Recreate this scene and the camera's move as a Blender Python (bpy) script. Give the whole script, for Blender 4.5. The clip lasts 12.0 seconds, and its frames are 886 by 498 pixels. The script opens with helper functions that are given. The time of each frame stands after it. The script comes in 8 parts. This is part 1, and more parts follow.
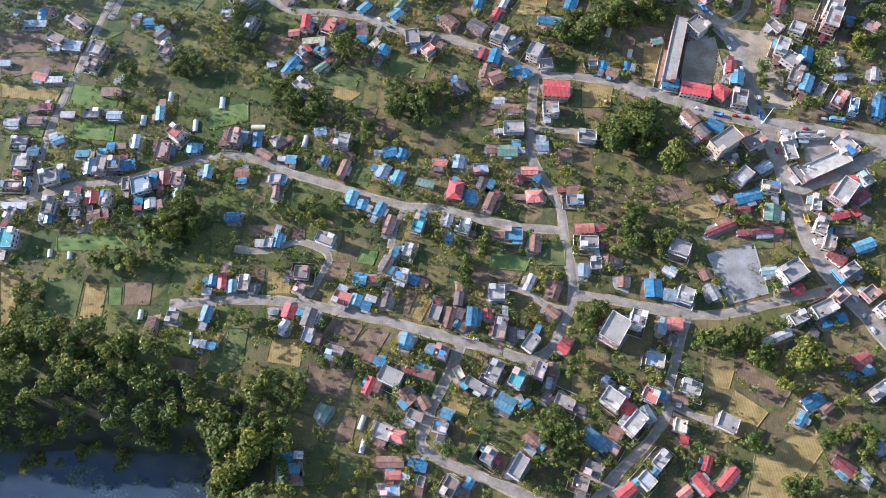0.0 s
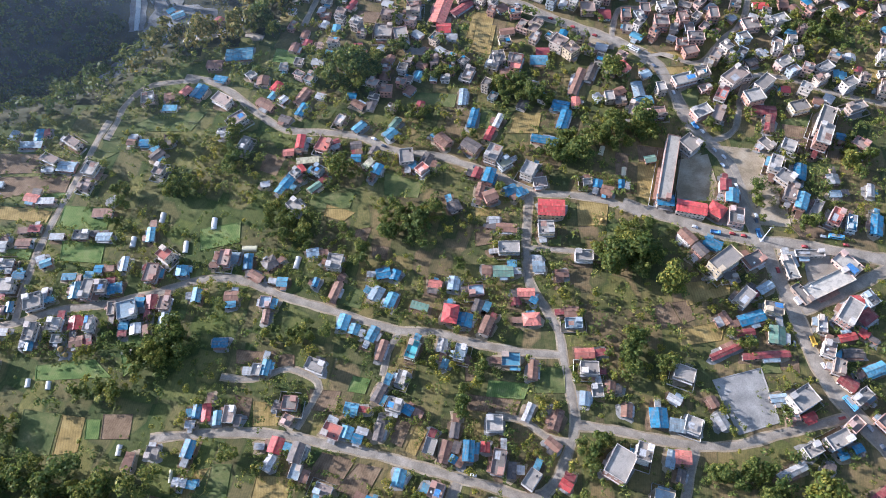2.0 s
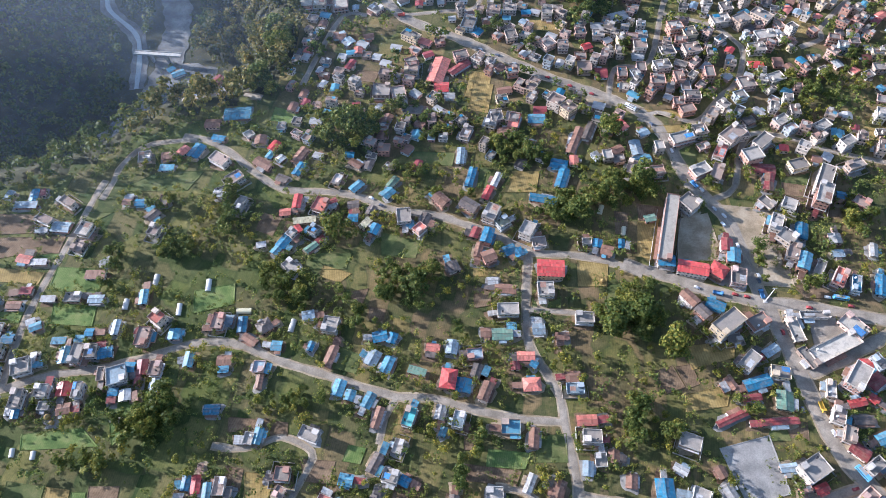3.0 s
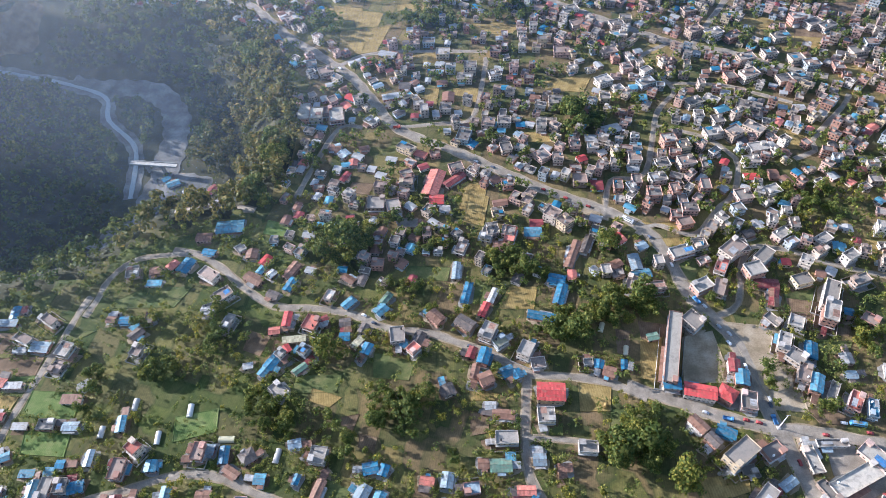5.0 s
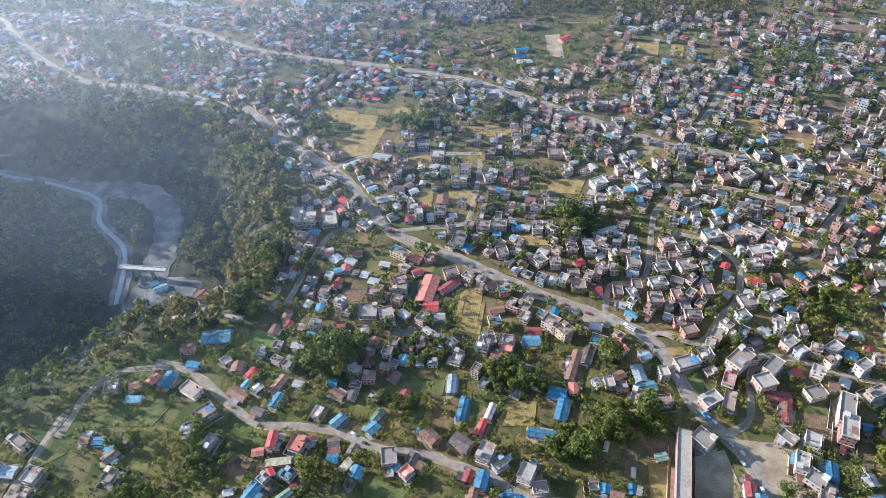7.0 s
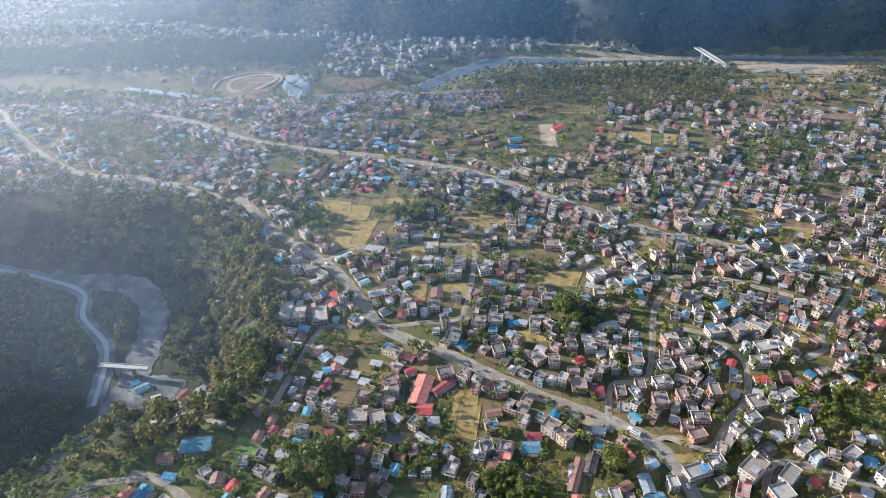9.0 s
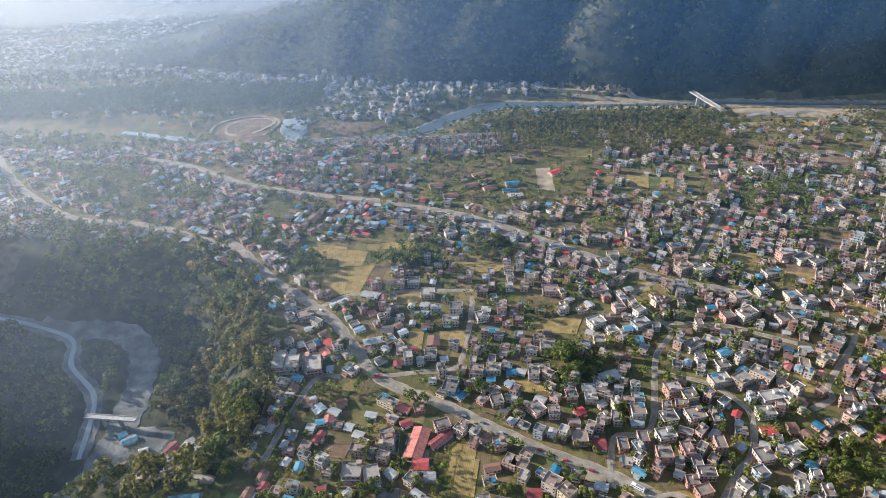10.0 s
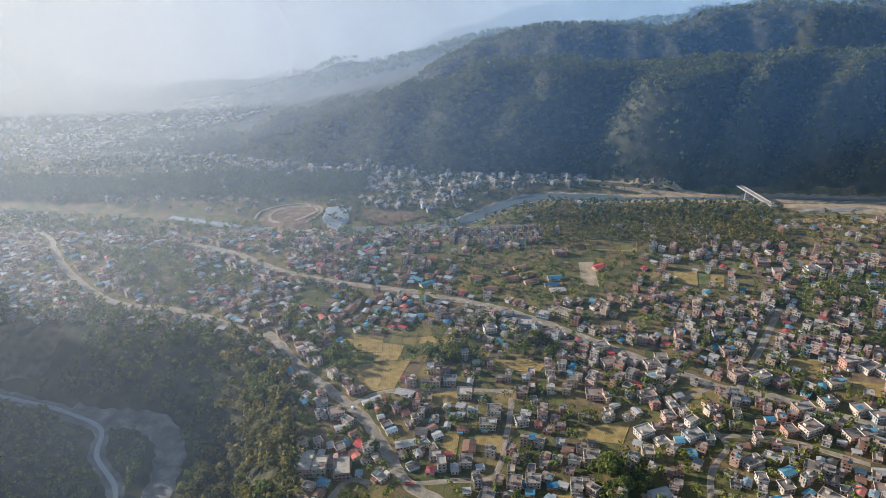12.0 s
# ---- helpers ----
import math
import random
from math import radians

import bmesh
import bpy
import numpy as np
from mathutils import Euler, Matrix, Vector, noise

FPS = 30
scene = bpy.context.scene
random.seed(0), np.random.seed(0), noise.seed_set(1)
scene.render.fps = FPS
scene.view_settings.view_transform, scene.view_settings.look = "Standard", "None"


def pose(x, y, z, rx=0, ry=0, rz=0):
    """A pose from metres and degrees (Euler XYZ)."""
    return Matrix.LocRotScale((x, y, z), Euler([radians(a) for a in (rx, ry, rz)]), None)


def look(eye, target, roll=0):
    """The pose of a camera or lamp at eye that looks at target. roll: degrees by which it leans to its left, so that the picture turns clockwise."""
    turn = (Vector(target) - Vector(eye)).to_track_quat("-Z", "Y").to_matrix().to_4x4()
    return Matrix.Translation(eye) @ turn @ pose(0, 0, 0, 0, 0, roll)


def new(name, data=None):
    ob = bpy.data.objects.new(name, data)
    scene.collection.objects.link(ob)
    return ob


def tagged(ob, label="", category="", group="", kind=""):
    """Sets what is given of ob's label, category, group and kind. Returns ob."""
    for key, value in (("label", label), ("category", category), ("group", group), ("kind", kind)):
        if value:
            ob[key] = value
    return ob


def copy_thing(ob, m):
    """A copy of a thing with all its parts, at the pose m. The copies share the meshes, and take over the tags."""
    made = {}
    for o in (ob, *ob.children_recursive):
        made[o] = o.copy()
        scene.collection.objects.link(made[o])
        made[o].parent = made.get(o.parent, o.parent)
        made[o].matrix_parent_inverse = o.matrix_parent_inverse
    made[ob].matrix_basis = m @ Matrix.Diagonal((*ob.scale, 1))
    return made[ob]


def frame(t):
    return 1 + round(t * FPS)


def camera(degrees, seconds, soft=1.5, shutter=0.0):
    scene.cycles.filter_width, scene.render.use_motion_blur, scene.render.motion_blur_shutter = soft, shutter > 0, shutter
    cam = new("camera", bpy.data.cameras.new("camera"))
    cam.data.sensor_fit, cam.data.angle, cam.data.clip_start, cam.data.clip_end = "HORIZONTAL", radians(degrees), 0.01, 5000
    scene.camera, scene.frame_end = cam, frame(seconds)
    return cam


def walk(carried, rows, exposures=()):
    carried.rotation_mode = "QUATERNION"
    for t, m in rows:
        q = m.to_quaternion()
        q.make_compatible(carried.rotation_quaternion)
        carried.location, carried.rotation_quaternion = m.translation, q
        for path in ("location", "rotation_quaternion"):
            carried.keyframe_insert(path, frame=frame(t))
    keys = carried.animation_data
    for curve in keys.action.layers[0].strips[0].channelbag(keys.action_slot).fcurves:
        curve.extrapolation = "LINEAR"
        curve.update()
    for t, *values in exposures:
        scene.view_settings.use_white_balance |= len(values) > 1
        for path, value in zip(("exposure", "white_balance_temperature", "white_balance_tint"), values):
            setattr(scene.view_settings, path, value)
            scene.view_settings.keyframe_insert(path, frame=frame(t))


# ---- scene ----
cam = camera(66.5, 12.0, soft=0.9)
PATH = [
    (0, (0.783, 2.552, 388.989), (-3.28, 55.4, 259.42), -3.9),
    (0.5, (1.208, 9.495, 388.986), (-2.78, 66.27, 261.03), -3.7),
    (1, (1.677, 16.423, 388.994), (-2.17, 77.04, 262.85), -3.5),
    (1.5, (2.185, 23.348, 389.008), (-1.6, 87.82, 264.83), -3.3),
    (2, (2.72, 30.255, 389.025), (-0.92, 98.65, 266.87), -3.1),
    (2.5, (3.269, 37.099, 389.05), (-0.37, 109.34, 269.21), -3.0),
    (3, (3.847, 43.817, 389.094), (0.35, 119.91, 271.63), -2.9),
    (3.2, (4.078, 46.46, 389.11), (0.65, 124.02, 272.63), -2.9),
    (4.8, (5.89, 67.284, 389.444), (3.02, 156.32, 281.5), -2.4),
    (5, (6.115, 69.88, 389.453), (3.24, 160.39, 282.7), -2.4),
    (5.5, (6.686, 76.286, 389.469), (4.03, 170.23, 285.73), -2.3),
    (6, (7.309, 82.572, 389.49), (4.86, 179.66, 288.69), -2.3),
    (6.5, (7.923, 88.665, 389.511), (5.68, 188.9, 291.79), -2.3),
    (7, (8.539, 94.685, 389.521), (6.51, 197.72, 294.81), -2.2),
    (7.2, (8.792, 97.048, 389.529), (6.9, 201.21, 296.01), -2.2),
    (8.8, (10.905, 115.556, 389.799), (9.86, 227.77, 306.15), -2.1),
    (9, (11.173, 117.855, 389.81), (10.26, 230.97, 307.42), -2.1),
    (9.5, (11.854, 123.582, 389.852), (11.29, 239.01, 310.68), -2.0),
    (10, (12.464, 129.305, 389.886), (12.25, 247.05, 314.08), -2.0),
    (10.5, (12.957, 134.968, 389.91), (13.24, 254.88, 317.67), -2.0),
    (11, (13.306, 140.479, 389.934), (14.01, 262.56, 321.4), -2.0),
    (11.5, (13.555, 145.876, 389.942), (10.68, 270.06, 325.33), -2.2),
    (12, (13.832, 151.257, 389.931), (5.64, 277.26, 329.52), -2.4),
]
walk(cam, [(t, look(eye, target, roll)) for t, eye, target, roll in PATH], [(0, 1.13, 5400, 18), (5.5, 1.10, 5550, 15), (9.5, 0.93, 5900, 11), (12, 0.5, 6400, 11)])

# ---- sky and sun ----
SUN_ELEVATION, SUN_AZIMUTH = radians(20), radians(-71)   # azimuth from +y, clockwise
world = bpy.data.worlds.new("sky")
scene.world = world
world.use_nodes = True
wn = world.node_tree
sky = wn.nodes.new("ShaderNodeTexSky")
sky.sky_type, sky.sun_disc = "NISHITA", False
sky.sun_elevation, sky.sun_rotation = SUN_ELEVATION, SUN_AZIMUTH
sky.air_density, sky.dust_density = 1.2, 1.2
wn.nodes["Background"].inputs["Strength"].default_value = 0.118
wn.links.new(sky.outputs[0], wn.nodes["Background"].inputs["Color"])
sun_data = bpy.data.lights.new("sun", "SUN")
sun_data.energy, sun_data.angle, sun_data.color = 5.0, radians(0.6), (1.0, 0.92, 0.80)
sun_way = Vector((math.sin(SUN_AZIMUTH) * math.cos(SUN_ELEVATION), math.cos(SUN_AZIMUTH) * math.cos(SUN_ELEVATION), math.sin(SUN_ELEVATION)))
sun = new("sun", sun_data)
sun.matrix_world = look(sun_way * 900, (0, 0, 0))


# ---- materials ----
def material(name, rough=0.8, metal=0.0):
    m = bpy.data.materials.new(name)
    m.use_nodes = True
    b = m.node_tree.nodes["Principled BSDF"]
    b.inputs["Roughness"].default_value, b.inputs["Metallic"].default_value = rough, metal
    b.inputs["Specular IOR Level"].default_value = 0.3
    return m, m.node_tree, b


def node(tree, kind, **settings):
    n = tree.nodes.new(kind)
    for k, v in settings.items():
        n.inputs[k.replace("_", " ")].default_value = v
    return n


def ramp(tree, fac, stops):
    r = tree.nodes.new("ShaderNodeValToRGB")
    e = r.color_ramp.elements
    while len(e) < len(stops):
        e.new(0.5)
    for el, (pos, col) in zip(e, stops):
        el.position, el.color = pos, (*col, 1)
    tree.links.new(fac, r.inputs[0])
    return r.outputs[0]


def mixed(tree, a, b, fac, how="MIX"):
    m = tree.nodes.new("ShaderNodeMix")
    m.data_type, m.blend_type = "RGBA", how
    for sock, v in ((m.inputs[0], fac), (m.inputs[6], a), (m.inputs[7], b)):
        if isinstance(v, bpy.types.NodeSocket):
            tree.links.new(v, sock)
        elif isinstance(v, (int, float)):
            sock.default_value = v
        else:
            sock.default_value = (*v, 1)
    return m.outputs[2]


def place(tree, kind="Object", scale=(1, 1, 1)):
    c, m = tree.nodes.new("ShaderNodeTexCoord"), tree.nodes.new("ShaderNodeMapping")
    m.inputs["Scale"].default_value = scale
    tree.links.new(c.outputs[kind], m.inputs[0])
    return m.outputs[0]


def fuzz(tree, at, scale, detail=4, rough=0.6):
    n = node(tree, "ShaderNodeTexNoise", Scale=scale, Detail=detail, Roughness=rough)
    tree.links.new(at, n.inputs["Vector"])
    return n.outputs["Fac"]


def relief(tree, b, height, strength, distance):
    n = node(tree, "ShaderNodeBump", Strength=strength, Distance=distance)
    tree.links.new(height, n.inputs["Height"])
    tree.links.new(n.outputs[0], b.inputs["Normal"])


def rough_surface(name, dark, mid, light, scale, fine, rough=0.9, bump=0.3, dist=0.1, tint=0.0):
    """Two scales of mottling between three colours, with a fine relief; tint: share of the object's own colour."""
    m, t, b = material(name, rough)
    at = place(t)
    big, small = fuzz(t, at, scale), fuzz(t, at, fine, 6, 0.7)
    col = ramp(t, big, [(0.32, dark), (0.5, mid), (0.68, light)])
    col = mixed(t, col, ramp(t, small, [(0.3, (0.55, 0.55, 0.55)), (0.7, (1.3, 1.3, 1.3))]), 0.55, "MULTIPLY")
    if tint:
        info = t.nodes.new("ShaderNodeObjectInfo")
        col = mixed(t, col, info.outputs["Color"], tint)
    t.links.new(col, b.inputs["Base Color"])
    relief(t, b, small, bump, dist)
    return m


def furrowed(name, dark, mid, light, period, turn):
    """A tilled plot: mottled earth or crop in rows."""
    m = rough_surface(name, dark, mid, light, 0.12, 1.2, 0.95, 0.5, 0.15)
    t, b = m.node_tree, m.node_tree.nodes["Principled BSDF"]
    turned = t.nodes.new("ShaderNodeMapping")
    turned.inputs["Rotation"].default_value = (0, 0, radians(turn))
    t.links.new(place(t), turned.inputs[0])
    rows = node(t, "ShaderNodeTexWave", Scale=0.314 / period, Distortion=1.5, Detail=2.0)
    t.links.new(turned.outputs[0], rows.inputs["Vector"])
    old = b.inputs["Base Color"].links[0].from_socket
    t.links.new(mixed(t, old, ramp(t, rows.outputs["Fac"], [(0.25, (0.7, 0.72, 0.7)), (0.75, (1.2, 1.18, 1.15))]), 0.28, "MULTIPLY"), b.inputs["Base Color"])
    return m


def tinted(name, rough, wear, stain, scale, fine, metal=0.0, streak=(1, 1, 1), amount=0.5, panel=0.0):
    """Paint in the object's own colour, with stains of another, a fine grain and, where panel is given, sheets of uneven age."""
    m, t, b = material(name, rough, metal)
    info = t.nodes.new("ShaderNodeObjectInfo")
    at = place(t, scale=streak)
    shove = t.nodes.new("ShaderNodeVectorMath")
    shove.operation = "ADD"
    spread = t.nodes.new("ShaderNodeMath")
    spread.operation, spread.inputs[1].default_value = "MULTIPLY", 90.0
    t.links.new(info.outputs["Random"], spread.inputs[0])
    t.links.new(at, shove.inputs[0])
    t.links.new(spread.outputs[0], shove.inputs[1])
    at = shove.outputs[0]
    big, small = fuzz(t, at, scale), fuzz(t, at, fine, 6, 0.75)
    shift = node(t, "ShaderNodeHueSaturation")
    vary = t.nodes.new("ShaderNodeMapRange")
    vary.inputs["To Min"].default_value, vary.inputs["To Max"].default_value = 0.72, 1.22
    t.links.new(info.outputs["Random"], vary.inputs["Value"])
    t.links.new(vary.outputs[0], shift.inputs["Value"])
    t.links.new(info.outputs["Color"], shift.inputs["Color"])
    fac = t.nodes.new("ShaderNodeMapRange")
    fac.inputs["From Min"].default_value, fac.inputs["From Max"].default_value = 0.46, 0.70
    fac.inputs["To Max"].default_value = amount
    t.links.new(big, fac.inputs["Value"])
    col = mixed(t, shift.outputs[0], stain, fac.outputs[0])
    if panel:
        snap = t.nodes.new("ShaderNodeVectorMath")
        snap.operation, snap.inputs[1].default_value = "SNAP", (1.1, 2.3, 9.0)
        t.links.new(place(t), snap.inputs[0])
        dice = t.nodes.new("ShaderNodeTexWhiteNoise")
        dice.noise_dimensions = "4D"
        t.links.new(snap.outputs[0], dice.inputs["Vector"])
        t.links.new(info.outputs["Random"], dice.inputs["W"])
        col = mixed(t, col, ramp(t, dice.outputs["Value"], [(0.0, (0.62, 0.60, 0.58)), (0.25, (0.92, 0.92, 0.92)), (0.8, (1.05, 1.05, 1.05)), (1.0, (1.4, 1.38, 1.35))]), panel, "MULTIPLY")
    col = mixed(t, col, ramp(t, small, [(0.3, (0.6, 0.6, 0.6)), (0.7, (1.2, 1.2, 1.2))]), wear, "MULTIPLY")
    t.links.new(col, b.inputs["Base Color"])
    relief(t, b, small, 0.25, 0.05)
    return m


def leaves(name, dark, light, bright):
    m, t, b = material(name, 0.65)
    geo, info = t.nodes.new("ShaderNodeNewGeometry"), t.nodes.new("ShaderNodeObjectInfo")
    col = ramp(t, geo.outputs["Random Per Island"], [(0.0, dark), (0.6, light), (1.0, bright)])
    whole = ramp(t, info.outputs["Random"], [(0.0, (0.6, 0.7, 0.6)), (0.5, (1, 1, 1)), (1.0, (1.5, 1.25, 0.8))])
    col = mixed(t, col, whole, 0.8, "MULTIPLY")
    patch = fuzz(t, place(t), 0.03, 2)
    col = mixed(t, col, ramp(t, patch, [(0.35, (0.7, 0.85, 0.75)), (0.65, (1.35, 1.2, 0.85))]), 0.7, "MULTIPLY")
    t.links.new(col, b.inputs["Base Color"])
    thin = t.nodes.new("ShaderNodeBsdfTranslucent")
    t.links.new(col, thin.inputs["Color"])
    mix = node(t, "ShaderNodeMixShader", Fac=0.4)
    t.links.new(b.outputs[0], mix.inputs[1])
    t.links.new(thin.outputs[0], mix.inputs[2])
    t.links.new(mix.outputs[0], t.nodes["Material Output"].inputs["Surface"])
    return m


def plot_ground(name):
    """Open ground parted into small plots of grass, garden, stubble and earth, with weedy borders and bare patches."""
    m, t, b = material(name, 0.95)
    at = place(t)
    warp = node(t, "ShaderNodeTexNoise", Scale=0.02, Detail=2.0)
    t.links.new(at, warp.inputs["Vector"])
    shifted = t.nodes.new("ShaderNodeVectorMath")
    shifted.operation = "MULTIPLY_ADD"
    shifted.inputs[1].default_value = (14, 14, 0)
    t.links.new(warp.outputs["Color"], shifted.inputs[0])
    t.links.new(at, shifted.inputs[2])
    turned = t.nodes.new("ShaderNodeMapping")
    turned.inputs["Rotation"].default_value, turned.inputs["Scale"].default_value = (0, 0, radians(14)), (0.062, 0.044, 0.0)
    t.links.new(shifted.outputs[0], turned.inputs[0])
    cell, rim = (node(t, "ShaderNodeTexVoronoi", Scale=1.0, Randomness=0.8) for k in range(2))
    rim.feature = "F2"
    for n in (cell, rim):
        n.distance = "CHEBYCHEV"
        t.links.new(turned.outputs[0], n.inputs["Vector"])
    grey = t.nodes.new("ShaderNodeSeparateColor")
    t.links.new(cell.outputs["Color"], grey.inputs[0])
    plots = t.nodes.new("ShaderNodeValToRGB")
    plots.color_ramp.interpolation = "CONSTANT"
    e = plots.color_ramp.elements
    looks = [(0.0, (0.082, 0.096, 0.028)), (0.16, (0.150, 0.150, 0.042)), (0.30, (0.240, 0.165, 0.082)), (0.43, (0.160, 0.112, 0.062)), (0.56, (0.285, 0.205, 0.082)), (0.68, (0.062, 0.080, 0.026)), (0.79, (0.205, 0.135, 0.080)), (0.90, (0.190, 0.165, 0.058))]
    while len(e) < len(looks):
        e.new(0.5)
    for el, (pos, col) in zip(e, looks):
        el.position, el.color = pos, (*col, 1)
    t.links.new(grey.outputs[0], plots.inputs[0])
    small, mid = fuzz(t, at, 0.55, 6, 0.75), fuzz(t, at, 0.07, 5, 0.65)
    rows = node(t, "ShaderNodeTexWave", Scale=3.9, Distortion=1.6, Detail=1.0)
    t.links.new(turned.outputs[0], rows.inputs["Vector"])
    col = mixed(t, plots.outputs[0], ramp(t, mid, [(0.36, (0.062, 0.076, 0.022)), (0.5, (0.155, 0.122, 0.050)), (0.66, (0.255, 0.180, 0.095))]), 0.42)
    gap = t.nodes.new("ShaderNodeMath")
    gap.operation = "SUBTRACT"
    t.links.new(rim.outputs["Distance"], gap.inputs[0])
    t.links.new(cell.outputs["Distance"], gap.inputs[1])
    weeds = ramp(t, gap.outputs[0], [(0.02, (0.45, 0.45, 0.45)), (0.12, (0, 0, 0))])
    col = mixed(t, col, (0.040, 0.058, 0.018), weeds)
    col = mixed(t, col, ramp(t, rows.outputs["Fac"], [(0.2, (0.80, 0.84, 0.80)), (0.8, (1.12, 1.10, 1.06))]), 0.35, "MULTIPLY")
    col = mixed(t, col, ramp(t, small, [(0.3, (0.42, 0.46, 0.42)), (0.7, (1.2, 1.16, 1.08))]), 0.7, "MULTIPLY")
    split = t.nodes.new("ShaderNodeSeparateXYZ")
    t.links.new(at, split.inputs[0])
    moist = t.nodes.new("ShaderNodeMapRange")
    for k, val in (("From Min", -30), ("From Max", -150), ("To Max", 0.65)):
        moist.inputs[k].default_value = val
    t.links.new(split.outputs["X"], moist.inputs["Value"])
    near = t.nodes.new("ShaderNodeMapRange")
    for k, val in (("From Min", 500), ("From Max", 420)):
        near.inputs[k].default_value = val
    t.links.new(split.outputs["Y"], near.inputs["Value"])
    share = t.nodes.new("ShaderNodeMath")
    share.operation = "MULTIPLY"
    t.links.new(moist.outputs[0], share.inputs[0])
    t.links.new(near.outputs[0], share.inputs[1])
    col = mixed(t, col, (0.68, 0.96, 0.68), share.outputs[0], "MULTIPLY")
    t.links.new(col, b.inputs["Base Color"])
    relief(t, b, small, 0.6, 0.4)
    return m


M_GROUND = plot_ground("village_ground")
M_FLOOR = rough_surface("forest_floor", (0.030, 0.034, 0.016), (0.050, 0.050, 0.024), (0.085, 0.075, 0.040), 0.06, 0.7, 0.95, 0.6, 0.4)
M_ASPHALT = rough_surface("worn_asphalt", (0.195, 0.165, 0.130), (0.265, 0.226, 0.180), (0.36, 0.31, 0.25), 0.12, 1.6, 0.9, 0.15, 0.03)
M_DUST = rough_surface("pale_dust", (0.225, 0.172, 0.105), (0.32, 0.25, 0.165), (0.43, 0.355, 0.255), 0.08, 0.9, 0.95, 0.3, 0.06)
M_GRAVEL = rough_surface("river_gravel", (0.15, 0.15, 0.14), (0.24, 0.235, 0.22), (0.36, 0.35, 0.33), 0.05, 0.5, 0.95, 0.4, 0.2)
# Darker copy of the river gravel: the gorge's shade is in its colour.
M_GRAVEL_SHADED = rough_surface("river_gravel_shade_darkened", (0.085, 0.085, 0.08), (0.15, 0.147, 0.138), (0.25, 0.243, 0.23), 0.05, 0.5, 0.95, 0.4, 0.2)
M_GRASS = rough_surface("green_meadow", (0.065, 0.088, 0.026), (0.115, 0.130, 0.042), (0.185, 0.170, 0.070), 0.10, 0.9, 0.95, 0.6, 0.2)
M_CROP = furrowed("green_crop", (0.07, 0.12, 0.03), (0.13, 0.18, 0.05), (0.20, 0.22, 0.08), 1.2, 12)
M_STUBBLE = furrowed("ochre_stubble", (0.20, 0.140, 0.050), (0.29, 0.205, 0.072), (0.37, 0.27, 0.105), 1.6, -8)
M_SOIL = furrowed("brown_soil", (0.11, 0.075, 0.045), (0.18, 0.12, 0.072), (0.26, 0.18, 0.11), 1.4, 20)
M_YARD = rough_surface("concrete_yard", (0.20, 0.19, 0.175), (0.27, 0.255, 0.235), (0.35, 0.33, 0.30), 0.1, 1.1, 0.9, 0.15, 0.03)
M_WALL = tinted("painted_plaster", 0.85, 0.45, (0.22, 0.20, 0.18), 0.5, 2.5, amount=0.55)
M_SHEET = tinted("painted_roof_sheet", 0.45, 0.5, (0.24, 0.17, 0.12), 0.28, 1.8, streak=(1, 3, 1), amount=0.6, panel=0.8)
M_SLAB = tinted("weathered_concrete", 0.9, 0.5, (0.17, 0.155, 0.14), 0.3, 1.8, amount=0.6)
M_TANK = tinted("tank_plastic", 0.4, 0.2, (0.2, 0.2, 0.2), 0.6, 3.0, amount=0.2)
M_BARK = rough_surface("bark", (0.06, 0.045, 0.03), (0.10, 0.075, 0.05), (0.15, 0.12, 0.085), 1.5, 6, 0.95)
M_STRAW = rough_surface("straw", (0.28, 0.19, 0.075), (0.38, 0.26, 0.10), (0.46, 0.33, 0.14), 0.8, 5, 0.95)
M_LEAF = leaves("broad_leaves", (0.060, 0.100, 0.026), (0.148, 0.172, 0.042), (0.315, 0.290, 0.080))
M_HILL = leaves("hill_leaves", (0.050, 0.070, 0.024), (0.120, 0.124, 0.044), (0.250, 0.212, 0.085))
M_WOOD = leaves("woodland_leaves", (0.035, 0.060, 0.018), (0.075, 0.105, 0.032), (0.150, 0.165, 0.052))
M_GLASS, _t, _b = material("window_glass", 0.15)
_b.inputs["Base Color"].default_value = (0.03, 0.035, 0.04, 1)
M_WATER, _t, _b = material("river_water", 0.4)
_b.inputs["Base Color"].default_value = (0.27, 0.31, 0.32, 1)
relief(_t, _b, fuzz(_t, place(_t), 0.25, 4), 0.3, 0.3)
M_STREAM, _t, _b = material("slow_river_water", 0.3)
_b.inputs["Base Color"].default_value = (0.10, 0.13, 0.145, 1)
relief(_t, _b, fuzz(_t, place(_t), 0.2, 4), 0.3, 0.3)
M_CLEAR = tinted("greenhouse_film", 0.35, 0.25, (0.5, 0.5, 0.47), 0.6, 3.0, amount=0.4)


# ---- shapes ----
def part(name, bm, mat, parent=None, label="", tint=None, kind=""):
    me = bpy.data.meshes.new(name)
    bm.to_mesh(me)
    bm.free()
    return mesh_object(name, me, mat, parent, label, tint, kind)


def mesh_object(name, me, mat, parent=None, label="", tint=None, kind=""):
    for m in mat if isinstance(mat, (list, tuple)) else [mat]:
        me.materials.append(m)
    ob = new(name, me)
    ob.parent = parent
    if tint:
        ob.color = (*tint, 1)
    return tagged(ob, label, kind=kind)


def faces_object(name, verts, faces, mat, parent=None, label="", tint=None, kind="", slots=None):
    me = bpy.data.meshes.new(name)
    me.from_pydata(verts, [], faces)
    if slots:
        me.polygons.foreach_set("material_index", slots)
    me.update()
    return mesh_object(name, me, mat, parent, label, tint, kind)


